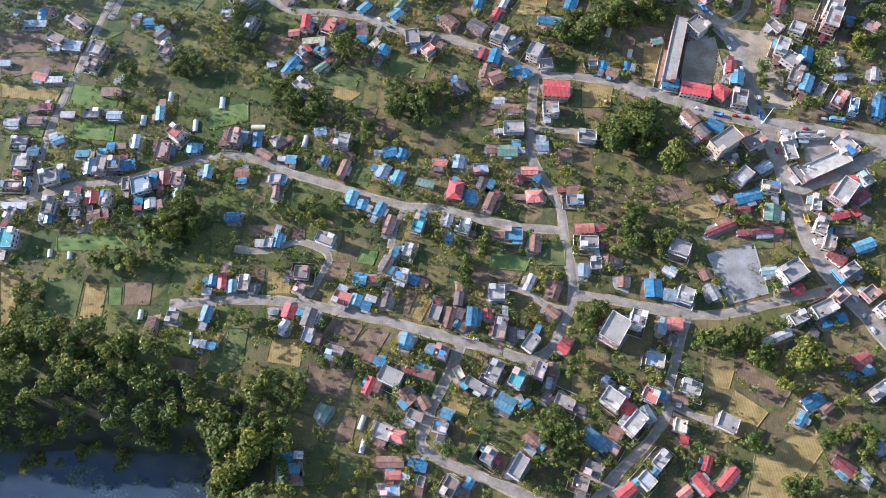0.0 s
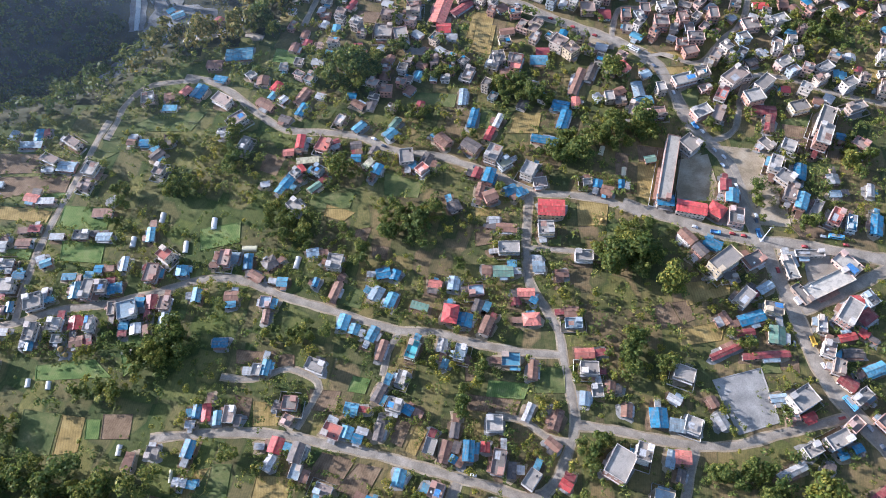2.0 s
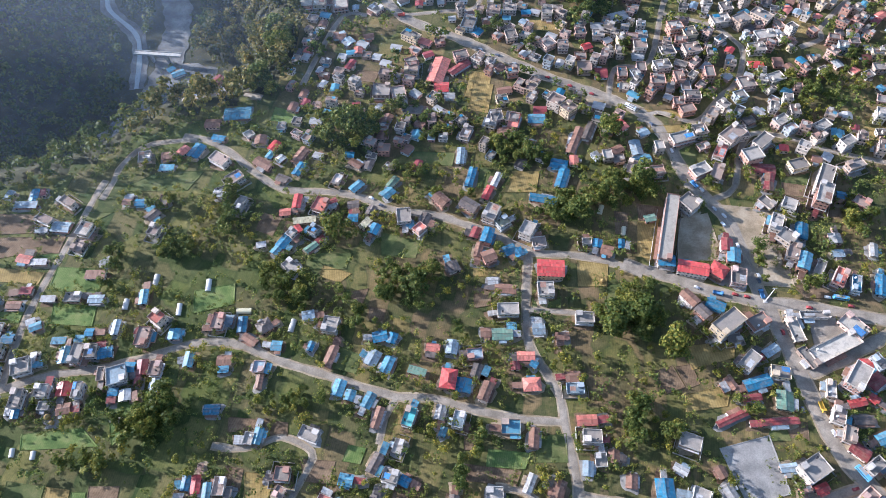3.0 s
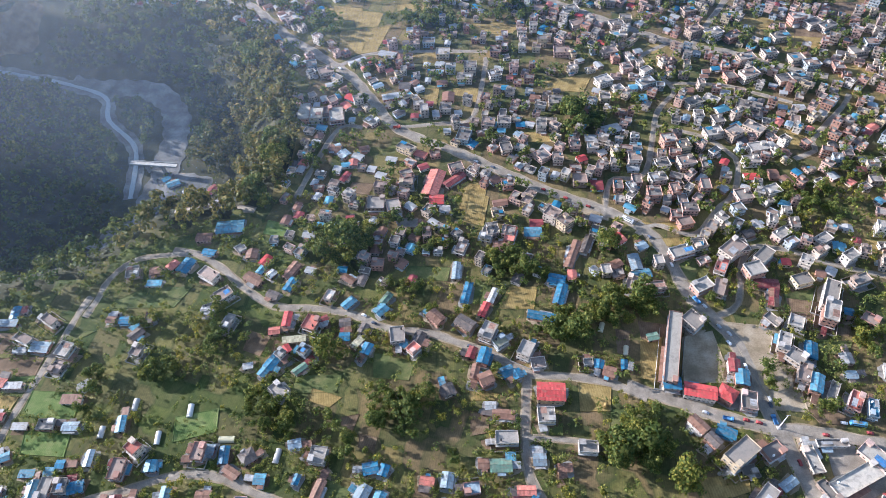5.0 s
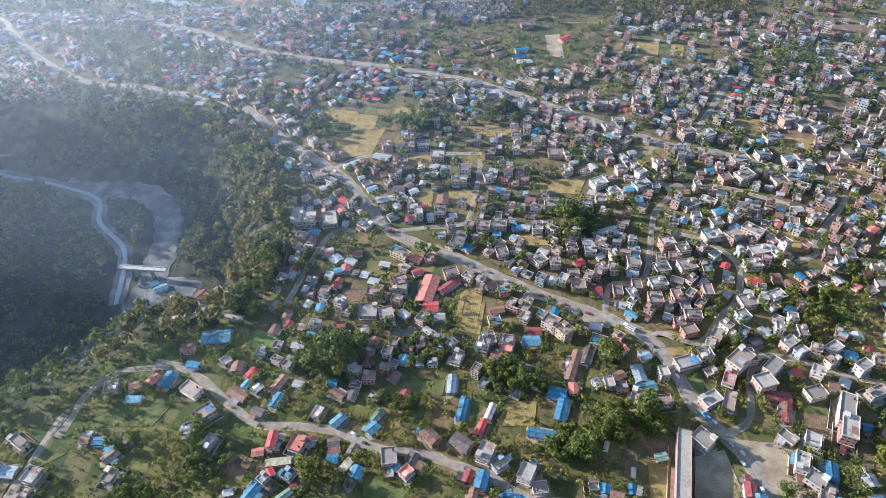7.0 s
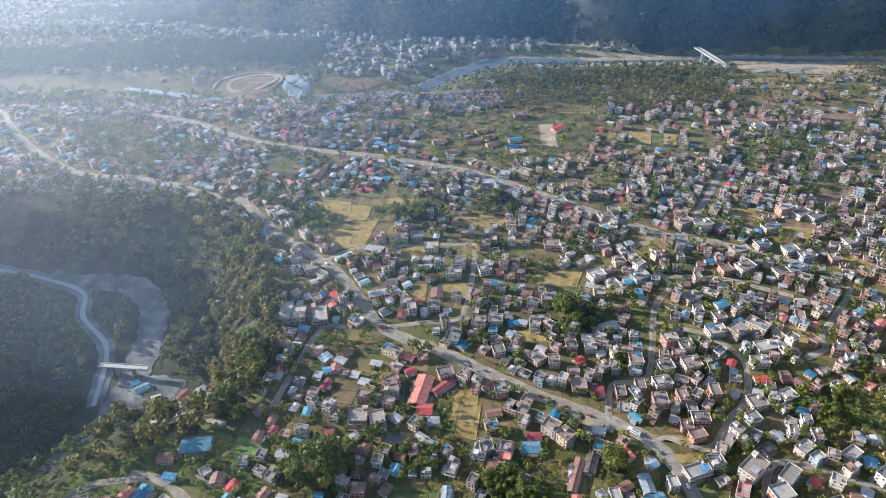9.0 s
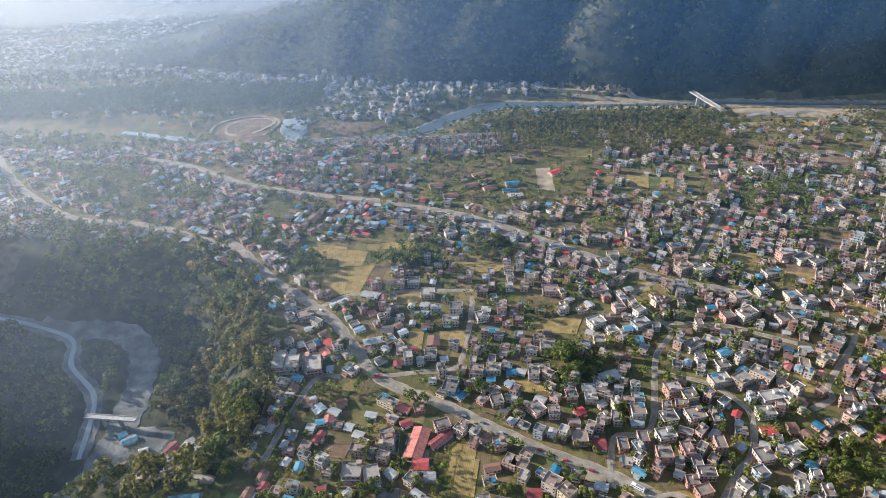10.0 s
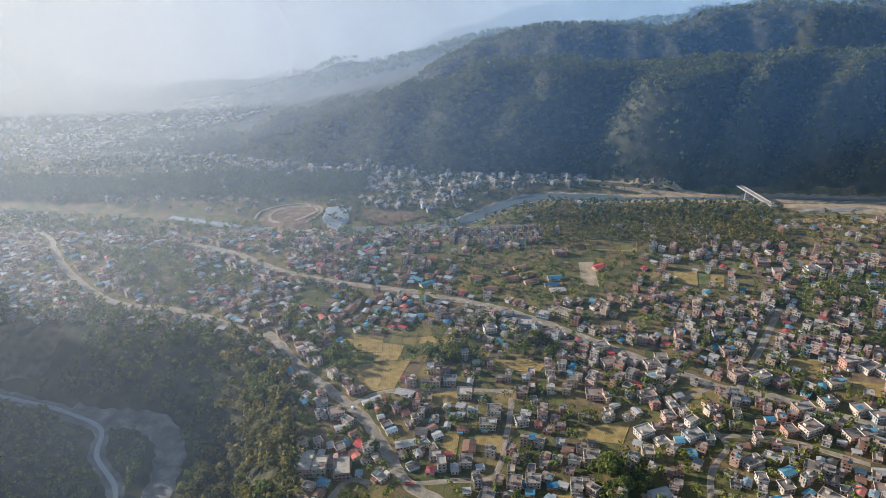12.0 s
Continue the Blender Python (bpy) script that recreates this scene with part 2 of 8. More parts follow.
def box(verts, faces, x0, y0, z0, x1, y1, z1):
    n = len(verts)
    verts += [(x, y, z) for z in (z0, z1) for x, y in ((x0, y0), (x1, y0), (x1, y1), (x0, y1))]
    faces += [tuple(n + i for i in f) for f in ((3, 2, 1, 0), (4, 5, 6, 7), (0, 1, 5, 4), (1, 2, 6, 5), (2, 3, 7, 6), (3, 0, 4, 7))]


def boxes(name, lot, mat, parent=None, label="", tint=None, kind=""):
    v, f = [], []
    for b in lot:
        box(v, f, *b)
    return faces_object(name, v, f, mat, parent, label, tint, kind)


# ---- the lie of the land ----
K = 1.4     # metres to one unit of the plan below
GORGE_NEAR = [(-420, 66), (-300, 60), (-191, 51), (-156, 54), (-132, 51), (-113, 53), (-91, 45), (-78, 28), (-72, 5), (-70, -80), (-420, -80)]
GORGE_FAR = [(-420, 222), (-300, 245), (-231, 258), (-202, 268), (-180, 284), (-168, 303), (-140, 309), (-110, 318), (-97, 340), (-93, 376), (-105, 435), (-121, 484), (-151, 512),
             (-183, 536), (-243, 545), (-320, 562), (-420, 560), (-600, 580), (-1000, 560), (-1000, 150)]
RIVER = [(-420, 520), (-335, 504), (-293, 490), (-263, 474), (-252, 447), (-226, 420), (-217, 397), (-211, 364), (-206, 335), (-212, 300), (-260, 268), (-380, 240)]
FAR_RIVER = [(-2400, 1320), (-1200, 1262), (-822, 1207), (-706, 1183), (-596, 1162), (-492, 1141), (-386, 1107), (-307, 1082), (-240, 1076), (-200, 1080), (-159, 1074), (-83, 1081), (-15, 1109), (38, 1160), (114, 1203), (241, 1190), (330, 1186), (422, 1180), (508, 1176), (642, 1160), (900, 1140), (1400, 1120)]
# the hills: their foot, and the heights of three ranges of crests behind one another
FOOT = ([-2000, -711, -642, -508, -374, -257, -145, -39, 61, 160, 198, 252, 383, 514, 656, 1200, 2600], [1750, 1514, 1497, 1460, 1400, 1371, 1335, 1306, 1300, 1304, 1290, 1262, 1225, 1216, 1210, 1190, 1180])
CREST = ([-760, -610, -494, -444, -276, -221, -142, -45, 3, 161, 319, 419, 489, 588, 754, 1400, 2600], [-14, 5, 16, 40, 42, 65, 93, 109, 136, 141, 140, 150, 155, 157, 157, 160, 160])
BACK = ([-330, -214, -106, -13, 86, 196, 300, 479, 587, 722, 848, 932, 2600], [-14, 0, 68, 104, 131, 149, 156, 146, 185, 197, 186, 190, 200])
FAR = ([-1300, -937, -717, -523, -341, -152, -85, 114, 2600], [-300, -206, -112, -61, -68, -43, -12, 0, 20])
FARTHEST = ([-900, -409, -117, 150, 303, 528, 775, 2600], [-330, -194, -42, 18, 30, 43, 55, 80])
# spurs: place along the foot, how far they stand out, width of the steep flank, length of the lee
SPURS = ((-330, 40, 60, 60), (-190, 45, 70, 60), (-60, 50, 80, 50), (85, 70, 130, 60), (315, 130, 165, 60), (415, 95, 75, 45), (545, 110, 80, 60), (660, 80, 75, 70), (770, 60, 60, 100), (900, 50, 60, 150))


GORGE_NEAR, GORGE_FAR, RIVER = ([(x * K, y * K) for x, y in pts] for pts in (GORGE_NEAR, GORGE_FAR, RIVER))
GRAVEL_ARM = [(-417, 690), (-376, 680), (-340, 678), (-312, 668), (-288, 640), (-277, 605), (-273, 560), (-273, 521), (-276, 490), (-282, 455), (-292, 430)]


def smooth(v, a, b):
    u = np.clip((v - a) / (b - a), 0, 1)
    return u * u * (3 - 2 * u)


def line_distance(x, y, pts):
    best = np.full(np.shape(x), 1e9)
    for (ax, ay), (bx, by) in zip(pts, pts[1:]):
        dx, dy = bx - ax, by - ay
        u = np.clip(((x - ax) * dx + (y - ay) * dy) / (dx * dx + dy * dy), 0, 1)
        best = np.minimum(best, np.hypot(x - ax - u * dx, y - ay - u * dy))
    return best


def inside(x, y, pts):
    hit = np.zeros(np.shape(x), bool)
    for (ax, ay), (bx, by) in zip(pts, pts[1:] + pts[:1]):
        if ay != by:
            hit ^= ((ay > y) != (by > y)) & (x < (bx - ax) * (y - ay) / (by - ay) + ax)
    return hit


def wobble(x, y, s, seed):
    a = np.sin(x / s + seed) * np.cos(y / s * 1.13 + seed * 2.1)
    b = np.sin((x * 0.8 + y * 0.6) / s * 2.3 + seed * 1.7) * np.cos((y * 0.8 - x * 0.6) / s * 2.1 + seed)
    return a * 0.6 + b * 0.4


def height(gx, gy):
    gx, gy = np.asarray(gx, float), np.asarray(gy, float)
    x, y = gx / K, gy / K
    z = np.zeros(x.shape)
    for pts, deep in ((GORGE_NEAR, 58), (GORGE_FAR, 36)):
        d = line_distance(gx, gy, pts + pts[:1]) / K * inside(gx, gy, pts)
        z -= deep * smooth(d, 2, 58)
    far = inside(gx, gy, GORGE_FAR)
    river = line_distance(gx, gy, RIVER) / K
    mound = smooth(river, 14, 190) * smooth(-x, 215, 330) * smooth(495 - y, 0, 110) * far
    z += mound * 120
    # Unseen hills left of the view, added to keep the gorges in shade.
    z += 20 * smooth(-x - 0.85 * (y - 40), 12, 85) * smooth(y, 500, 600) * (1 - smooth(y, 1000, 1200))
    z += 90 * smooth(-x, 330, 500) * (1 - smooth(y, 130, 210))
    z += 90 * smooth(-x, 405, 475) * smooth(y, 385, 440) * (1 - smooth(y, 560, 640))
    base = -14 * smooth(gy, 980, 1080) - 98 * smooth(gy, 1300, 2500) * smooth(-gx, -100, 700) - 500 * smooth(gy, 2500, 4500)
    u, out = hill_run(gx, gy)
    front = np.maximum(np.interp(gx, *CREST) + 14, 0) * (1 - (1 - np.clip(out / np.interp(gx, [400, 560], [160, 190]), 0, 1)) ** 1.1) * (1 - 0.75 * smooth(u, 190, 340))
    front += 7 * wobble(gx, gy, 26, 4) * smooth(u, 20, 90)
    back = np.maximum(np.interp(gx, *BACK) + 14, 0) * smooth(u + 45 * wobble(gx, 0.3 * gy, 46, 7), 440, 600) * (1 - 0.6 * smooth(u, 650, 900)) + 6 * wobble(gx, gy, 34, 8) * smooth(u, 440, 500)
    far = np.interp(gx, *FAR) - 0.45 * np.abs(gy - 2750 + 0.12 * gx) + 22 * wobble(gx, gy, 130, 3)
    farther = np.interp(gx, *FARTHEST) - 0.4 * np.abs(gy - 3450) + 30 * wobble(gx, gy, 190, 5)
    land = base + np.maximum(np.maximum(front, back), 0) * (np.interp(gx, *CREST) > -13)
    land = np.where(gy > 2000, np.maximum(np.maximum(land, far), farther), land)
    dip = 1 - smooth(line_distance(gx, gy, FAR_RIVER), 15, 50)
    return K * z + land - 8 * dip * (1 - smooth(u, -25, 0))


def hill_run(gx, gy):
    """How far a place lies behind the foot of the hills, plainly and with the spurs."""
    u = gy - np.interp(gx, *FOOT) + 14 * wobble(gx, 0 * gy, 75, 1)
    q = gx - np.interp(gx, [-100, 150], [0.2, 0.9]) * np.clip(u, 0, 150) + 20 * wobble(gx, gy, 36, 9)
    out = u + (16 * wobble(gx, gy, 30, 2) + 9 * wobble(gx, gy, 14, 6)) * smooth(u, 0, 60)
    for at, far_out, flank, lee in SPURS:
        out = out + far_out * smooth(q, at - flank, at) * (1 - smooth(q, at, at + lee)) * smooth(u, -32, 22)
    return u, out


def spaced(*runs):
    out = []
    for a, b, step in runs:
        out += list(np.arange(a, b, step))
    return np.array(out)


xs = K * spaced((-2800, -1100, 70), (-1100, -460, 20), (-460, -60, 7), (-60, 620, 8), (620, 900, 14), (900, 2801, 70))
ys = K * spaced((-400, -80, 40), (-80, 80, 8), (80, 220, 14), (220, 600, 7), (600, 760, 14), (760, 860, 11), (860, 1100, 6.5), (1100, 1420, 12), (1420, 3300, 36))
gx, gy = np.meshgrid(xs, ys)
gz = height(gx, gy)
nx, ny = len(xs), len(ys)
idx = np.arange(nx * ny).reshape(ny, nx)
quads = np.stack([idx[:-1, :-1], idx[:-1, 1:], idx[1:, 1:], idx[1:, :-1]], -1).reshape(-1, 4)
ground = faces_object("ground", np.stack([gx, gy, gz], -1).reshape(-1, 3).tolist(), quads.tolist(), [M_GROUND, M_FLOOR], label="grassy valley ground with a wooded river gorge and hills", kind="structure")
middle_x, middle_y = gx.reshape(-1)[quads].mean(1), gy.reshape(-1)[quads].mean(1)
wooded = (hill_run(middle_x, middle_y)[1] > -6) & (np.interp(middle_x, *CREST) > -13) | (middle_y > 2300) | inside(middle_x, middle_y, GORGE_FAR) | inside(middle_x, middle_y, GORGE_NEAR)
ground.data.polygons.foreach_set("material_index", wooded.astype(np.int32))
ground.data.polygons.foreach_set("use_smooth", [True] * len(ground.data.polygons))


def ground_z(x, y):
    """The ground's height at a place, from the sheet's own squares."""
    i, j = min(max(int(np.searchsorted(xs, x)) - 1, 0), nx - 2), min(max(int(np.searchsorted(ys, y)) - 1, 0), ny - 2)
    u, w = (x - xs[i]) / (xs[i + 1] - xs[i]), (y - ys[j]) / (ys[j + 1] - ys[j])
    return float((gz[j, i] * (1 - u) + gz[j, i + 1] * u) * (1 - w) + (gz[j + 1, i] * (1 - u) + gz[j + 1, i + 1] * u) * w)


ROAD_LINES = []


def ribbon(name, label, width, pts, mat, lift, category="road", edge=0.25, drape=False):
    """A strip along a line, with a crown and side faces, laid on the ground."""
    p = [Vector((a, b, 0)) for a, b in pts]
    fine = []
    for i in range(len(p) - 1):
        a, b, c, d = p[max(i - 1, 0)], p[i], p[i + 1], p[min(i + 2, len(p) - 1)]
        n = max(2, int((c - b).length / 5))
        for k in range(n):
            u = k / n
            fine.append(0.5 * ((2 * b) + (c - a) * u + (2 * a - 5 * b + 4 * c - d) * u * u + (3 * b - a - 3 * c + d) * u ** 3))
    fine.append(p[-1])
    v, f = [], []
    for i, q in enumerate(fine):
        way = (fine[min(i + 1, len(fine) - 1)] - fine[max(i - 1, 0)]).normalized()
        side = Vector((-way.y, way.x, 0))
        w = width / 2 * (1 + 0.10 * math.sin(i * 1.7) + 0.07 * math.sin(i * 0.6 + 2))
        zc = ground_z(q.x, q.y)
        for off, up in ((-w - 0.1, -0.4), (-w, lift), (-w * 0.4, lift + 0.06), (w * 0.4, lift + 0.06), (w, lift), (w + 0.1, -0.4)):
            e = q + side * off
            z = max(zc, ground_z(e.x, e.y)) if drape else zc
            v.append((e.x, e.y, z + up))
        if i:
            n = len(v) - 12
            f += [(n + k, n + 6 + k, n + 7 + k, n + 1 + k) for k in range(5)]
    return tagged(faces_object(name, v, f, mat, label=label, kind="structure"), category=category)


road_count = 0


def road(name, label, width, pts):
    global road_count
    road_count += 1
    ROAD_LINES.append((pts, width + 0.6))
    ribbon("verge", "dusty verge along the " + label, width * 1.0 + 1.8, pts, M_DUST, 0.05 + 0.004 * road_count, "verge")
    return ribbon(name, label + " of worn grey asphalt", width * 0.95, pts, M_ASPHALT, 0.16 + 0.004 * road_count)


ROAD_SEGMENTS = []


def road_gap(x, y):
    """The distance to the nearest road's edge, the heading of that road in degrees, and the way off it."""
    if not len(ROAD_SEGMENTS):
        ROAD_SEGMENTS.append(np.array([(*p, *q, width / 2) for pts, width in ROAD_LINES for p, q in zip(pts, pts[1:])]).T)
    ax, ay, bx, by, half = ROAD_SEGMENTS[0]
    dx, dy = bx - ax, by - ay
    u = np.clip(((x - ax) * dx + (y - ay) * dy) / (dx * dx + dy * dy), 0, 1)
    ex, ey = x - ax - u * dx, y - ay - u * dy
    d = np.hypot(ex, ey)
    k = int(np.argmin(d - half))
    return d[k] - half[k], math.degrees(math.atan2(dy[k], dx[k])), (ex[k] / (d[k] + 1e-6), ey[k] / (d[k] + 1e-6))


road("lane", "village lane", 3.6, [(-259.8, 360.6), (-263.4, 347.4), (-268.0, 319.2), (-271.9, 299.5), (-277.6, 271.0), (-281.1, 243.7), (-281.3, 217.5), (-280.0, 196.6)])
road("lane", "village lane", 3.6, [(-258.2, 342.4), (-253.9, 359.6), (-251.3, 376.2), (-234.3, 395.5), (-190.5, 399.9)])
road("road", "village road", 4.4, [(-314.4, 187.5), (-300.5, 191.6), (-279.2, 196.6), (-254.8, 204.9), (-221.9, 209.9), (-193.1, 217.5), (-171.6, 225.1), (-152.9, 227.7), (-133.6, 224.2), (-110.0, 214.1), (-83.3, 205.7), (-57.0, 196.8), (-34.9, 190.3), (-13.2, 188.8), (11.9, 181.7), (36.7, 176.3), (63.1, 174.0)])
road("road", "village road", 4.6, [(-177.3, 123.9), (-160.2, 125.8), (-132.7, 127.7), (-101.4, 126.1), (-73.5, 120.9), (-39.1, 113.4), (-5.3, 104.0), (17.9, 98.0), (40.8, 91.8), (52.5, 98.6), (61.6, 114.7), (67.7, 132.4), (66.2, 154.3), (63.8, 174.0), (62.8, 188.9), (55.7, 205.0), (47.2, 221.5), (45.4, 242.9), (47.9, 269.6), (50.7, 293.8)])
road("road", "village road", 4.6, [(67.6, 131.6), (89.4, 128.9), (112.4, 123.7), (138.5, 119.7), (158.5, 120.5), (179.2, 125.9), (203.3, 131.3), (222.5, 136.0)])
road("road", "village road", 4.8, [(-210.7, 403.1), (-190.2, 398.8), (-167.5, 383.2), (-147.1, 364.8), (-124.1, 349.7), (-91.9, 346.6), (-67.6, 341.4), (-43.4, 329.5), (-12.6, 324.4), (6.3, 316.6), (26.6, 308.5), (50.8, 292.8), (81.4, 289.4), (102.2, 284.7), (124.8, 273.9)])
road("road", "wide dusty road", 8.0, [(113.0, 282.2), (138.8, 272.9), (167.4, 260.2), (197.9, 252.2), (217.7, 249.5), (246.0, 243.8), (287.5, 234.7)])
road("road", "main road", 9.0, [(199.3, 242.9), (197.4, 262.4), (194.3, 285.2), (191.6, 311.9), (182.3, 331.9), (169.1, 355.7), (161.4, 391.6), (149.9, 416.9), (131.1, 432.0), (102.6, 448.0), (72.9, 464.7), (42.0, 485.6), (4.6, 511.3), (-30.0, 530.9), (-50.8, 548.6), (-68.2, 580.2), (-93.0, 620.7), (-131.0, 660.4), (-164.6, 692.6), (-195.3, 732.3), (-227.3, 769.1)])
road("road", "main road", 8.0, [(-210.7, 743.6), (-256.6, 772.0), (-303.9, 796.5), (-358.5, 816.3), (-409.7, 823.7), (-458.9, 851.8), (-529.6, 913.4), (-590.1, 984.0), (-627.9, 1033.5), (-732.6, 1137.4)])
road("road", "main road", 9.0, [(200.7, 253.5), (204.4, 225.6), (209.1, 201.0), (211.8, 177.4), (217.8, 154.8), (230.2, 133.2), (246.4, 105.7), (258.3, 86.0)])
road("road", "side street", 6.5, [(213.7, 203.0), (235.8, 211.1), (255.8, 221.4), (283.9, 234.7)])
road("road", "village road", 4.6, [(-0.3, 99.9), (-6.7, 83.8), (-14.6, 67.6), (-20.7, 51.9), (-22.0, 42.7), (-10.9, 35.3), (7.7, 28.1), (26.1, 21.0), (44.1, 13.5)])
road("road", "village road", 4.0, [(133.5, 119.3), (126.1, 98.1), (119.0, 78.4), (115.6, 62.5), (104.6, 47.1), (87.8, 32.0), (71.2, 13.9)])
road("lane", "narrow lane", 3.0, [(117.0, 68.8), (132.6, 60.2), (140.8, 58.1)])
road("lane", "narrow lane", 2.8, [(-142.3, 161.1), (-122.4, 159.3), (-101.7, 165.9), (-83.2, 157.5), (-84.2, 148.1), (-93.1, 129.7)])
road("lane", "narrow lane", 2.8, [(21.9, 137.5), (38.9, 134.0), (50.4, 125.1), (63.1, 122.4)])
road("lane", "narrow lane", 2.8, [(-34.9, 190.7), (-41.6, 176.9), (-44.5, 161.4)])
road("road", "second main road", 8.0, [(-403.2, 996.4), (-317.2, 957.5), (-241.5, 906.0), (-162.6, 874.0), (-76.8, 850.9), (-22.2, 829.7), (29.4, 809.7), (77.3, 779.0), (120.7, 745.4), (160.4, 714.7), (196.9, 686.5), (235.4, 660.6), (275.6, 648.3), (305.9, 629.1), (357.8, 604.1)])
road("road", "side street", 3.3, [(143.7, 411.4), (159.3, 420.7), (186.7, 410.3), (210.6, 435.9), (228.9, 453.9), (240.6, 486.4), (237.6, 500.4), (219.7, 522.7), (179.4, 539.2)])
road("road", "side street", 3.3, [(366.9, 576.9), (355.5, 560.8), (322.8, 526.8), (310.8, 512.4), (309.7, 501.7), (288.8, 491.8)])
road("road", "side street", 3.3, [(185.2, 335.5), (201.4, 345.4), (213.6, 379.8), (226.8, 396.6), (252.2, 392.2), (279.7, 378.3), (321.7, 364.7)])
road("road", "side street", 3.3, [(-45.5, 543.0), (-10.2, 547.2), (20.3, 552.5), (32.4, 602.4), (38.6, 648.5)])
road("road", "side street", 3.3, [(-75.9, 544.0), (-96.2, 544.7), (-111.5, 504.2), (-124.0, 457.4)])
road("road", "side street", 3.3, [(121.4, 426.3), (133.0, 469.5), (162.3, 478.6), (187.6, 554.7), (210.1, 587.0), (200.1, 613.8), (189.5, 642.3), (222.3, 665.5)])
road("road", "side street", 3.3, [(197.3, 600.5), (258.8, 593.8), (285.9, 579.9), (312.2, 566.4)])
road("road", "side street", 5.0, [(243.5, 659.6), (291.3, 732.3), (336.2, 803.4)])
road("road", "side street", 3.5, [(-106.0, 639.9), (-79.3, 658.3), (-28.1, 661.1), (40.2, 658.3)])
road("lane", "paved lane", 3.0, [(47.1, 248.2), (68.8, 246.4), (85.5, 244.6)])
ribbon("river", "shallow grey-blue river in the shaded gorge", 4.4, RIVER[:8], M_WATER, 0.9, "river", drape=True)
ribbon("river_bank", "gravel banks of the gorge river, colour darkened for shade", 15, RIVER[:8], M_GRAVEL_SHADED, 0.3, "bank", drape=True)
ribbon("river", "wide pale river beyond the town", 24, FAR_RIVER[9:16], M_STREAM, 1.2, "river", drape=True)
ribbon("river", "narrow pale channel below the hills", 8, FAR_RIVER[15:], M_STREAM, 1.3, "river", drape=True)
ribbon("river_bank", "pale gravel banks of the wide river", 34, FAR_RIVER[9:16], M_GRAVEL, 0.4, "bank", drape=True)
road("lane", "gorge lane", 5.0, [(-258, 541), (-246, 536), (-233, 521), (-222, 506), (-221, 491), (-230, 478)])
road("lane", "dusty terrace lane", 6.0, [(-232, 462), (-205, 458), (-186, 452), (-155, 444)])
ribbon("river_bank", "pale dusty gravel flats below the hills", 36, FAR_RIVER[15:], M_DUST, 0.5, "bank", drape=True)
ribbon("river", "pale stream across the hazy river plain", 10, FAR_RIVER[5:9], M_WATER, 1.2, "river", drape=True)
ribbon("river_bank", "pale gravel banks of the hazy stream", 18, FAR_RIVER[5:9], M_GRAVEL, 0.4, "bank", drape=True)
ribbon("gravel_arm", "dry grey gravel arm of the gorge river", 27, GRAVEL_ARM, M_GRAVEL_SHADED, 0.5, "river bed", drape=True)


# ---- houses ----
rng = random.Random(7)
HOMES = []
TAKEN = []      # (x, y, radius) of what already stands


def pane_quads(v, f, slots, x0, x1, y, z0, z1, flip):
    n = len(v)
    v += [(x0, y, z0), (x1, y, z0), (x1, y, z1), (x0, y, z1)]
    f.append((n, n + 1, n + 2, n + 3) if not flip else (n + 3, n + 2, n + 1, n))
    slots.append(1)


def window_mesh():
    """One window: a frame drawn out into a hood at its head, with a pane set back in it."""
    def ring(a, low, high, back, hood=0.0):
        return [(-a, back, low), (a, back, low), (a, back - hood, high), (-a, back - hood, high)]

    v = ring(0.72, -0.72, 0.80, 0.04) + ring(0.72, -0.72, 0.80, -0.06, 0.30) + ring(0.60, -0.62, 0.66, -0.06, 0.04) + ring(0.60, -0.62, 0.66, -0.01)
    f = [(4 * k + i, 4 * k + (i + 1) % 4, 4 * k + 4 + (i + 1) % 4, 4 * k + 4 + i) for k in range(3) for i in range(4)] + [(12, 13, 14, 15)]
    me = bpy.data.meshes.new("window")
    me.from_pydata(v, [], f)
    me.materials.append(M_SLAB)
    me.materials.append(M_GLASS)
    me.polygons.foreach_set("material_index", [0] * 12 + [1])
    return me


WINDOW = window_mesh()


def wall_block(name, l, w, h, storeys, mat, parent, tint, r, apart=False):
    """Outer walls with rows of windows, each in a raised surround with a sun shade above; apart: each window a piece of its own."""
    v, f, slots, openings = [], [], [], []
    box(v, f, -l / 2, -w / 2, -0.6, l / 2, w / 2, h)
    slots += [0] * 6
    sh = h / storeys
    for k in range(storeys):
        z0 = k * sh + 0.9
        z1 = k * sh + min(sh - 0.5, 2.3)
        for axis, span, half in ((0, l, w / 2), (1, w, l / 2)):
            n = max(1, int(span / 2.7))
            for i in range(n):
                c = -span / 2 + (i + 0.5) * span / n
                ww = 0.55 + 0.25 * r.random()
                for s in (-1, 1):
                    if r.random() < 0.18:
                        continue
                    base = len(v)
                    if apart:
                        openings.append(((c, s * (half + 0.02), (z0 + z1) / 2), (0 if s < 0 else 180), axis, ww))
                        continue
                    box(v, f, c - ww - 0.2, s * half - 0.05, z1 + 0.06, c + ww + 0.2, s * half + s * 0.42, z1 + 0.16)
                    slots += [0] * 6
                    pane_quads(v, f, slots, c - ww, c + ww, s * (half + 0.03), z0 if i or k else 0.05, z1, s > 0)
                    if axis:
                        for q in range(base, len(v)):
                            a, b, z = v[q]
                            v[q] = (b, -a, z)
    walls_made = faces_object(name, v, f, [mat, M_GLASS], parent, tint=tint, slots=slots)
    for (a, b, z), turn, axis, ww in openings:
        ob = new("window", WINDOW)
        ob.parent, ob.color = walls_made, (0.55, 0.53, 0.50, 1)
        ob.location, ob.rotation_euler = ((b, -a, z) if axis else (a, b, z)), (0, 0, radians(turn - 90 * axis))
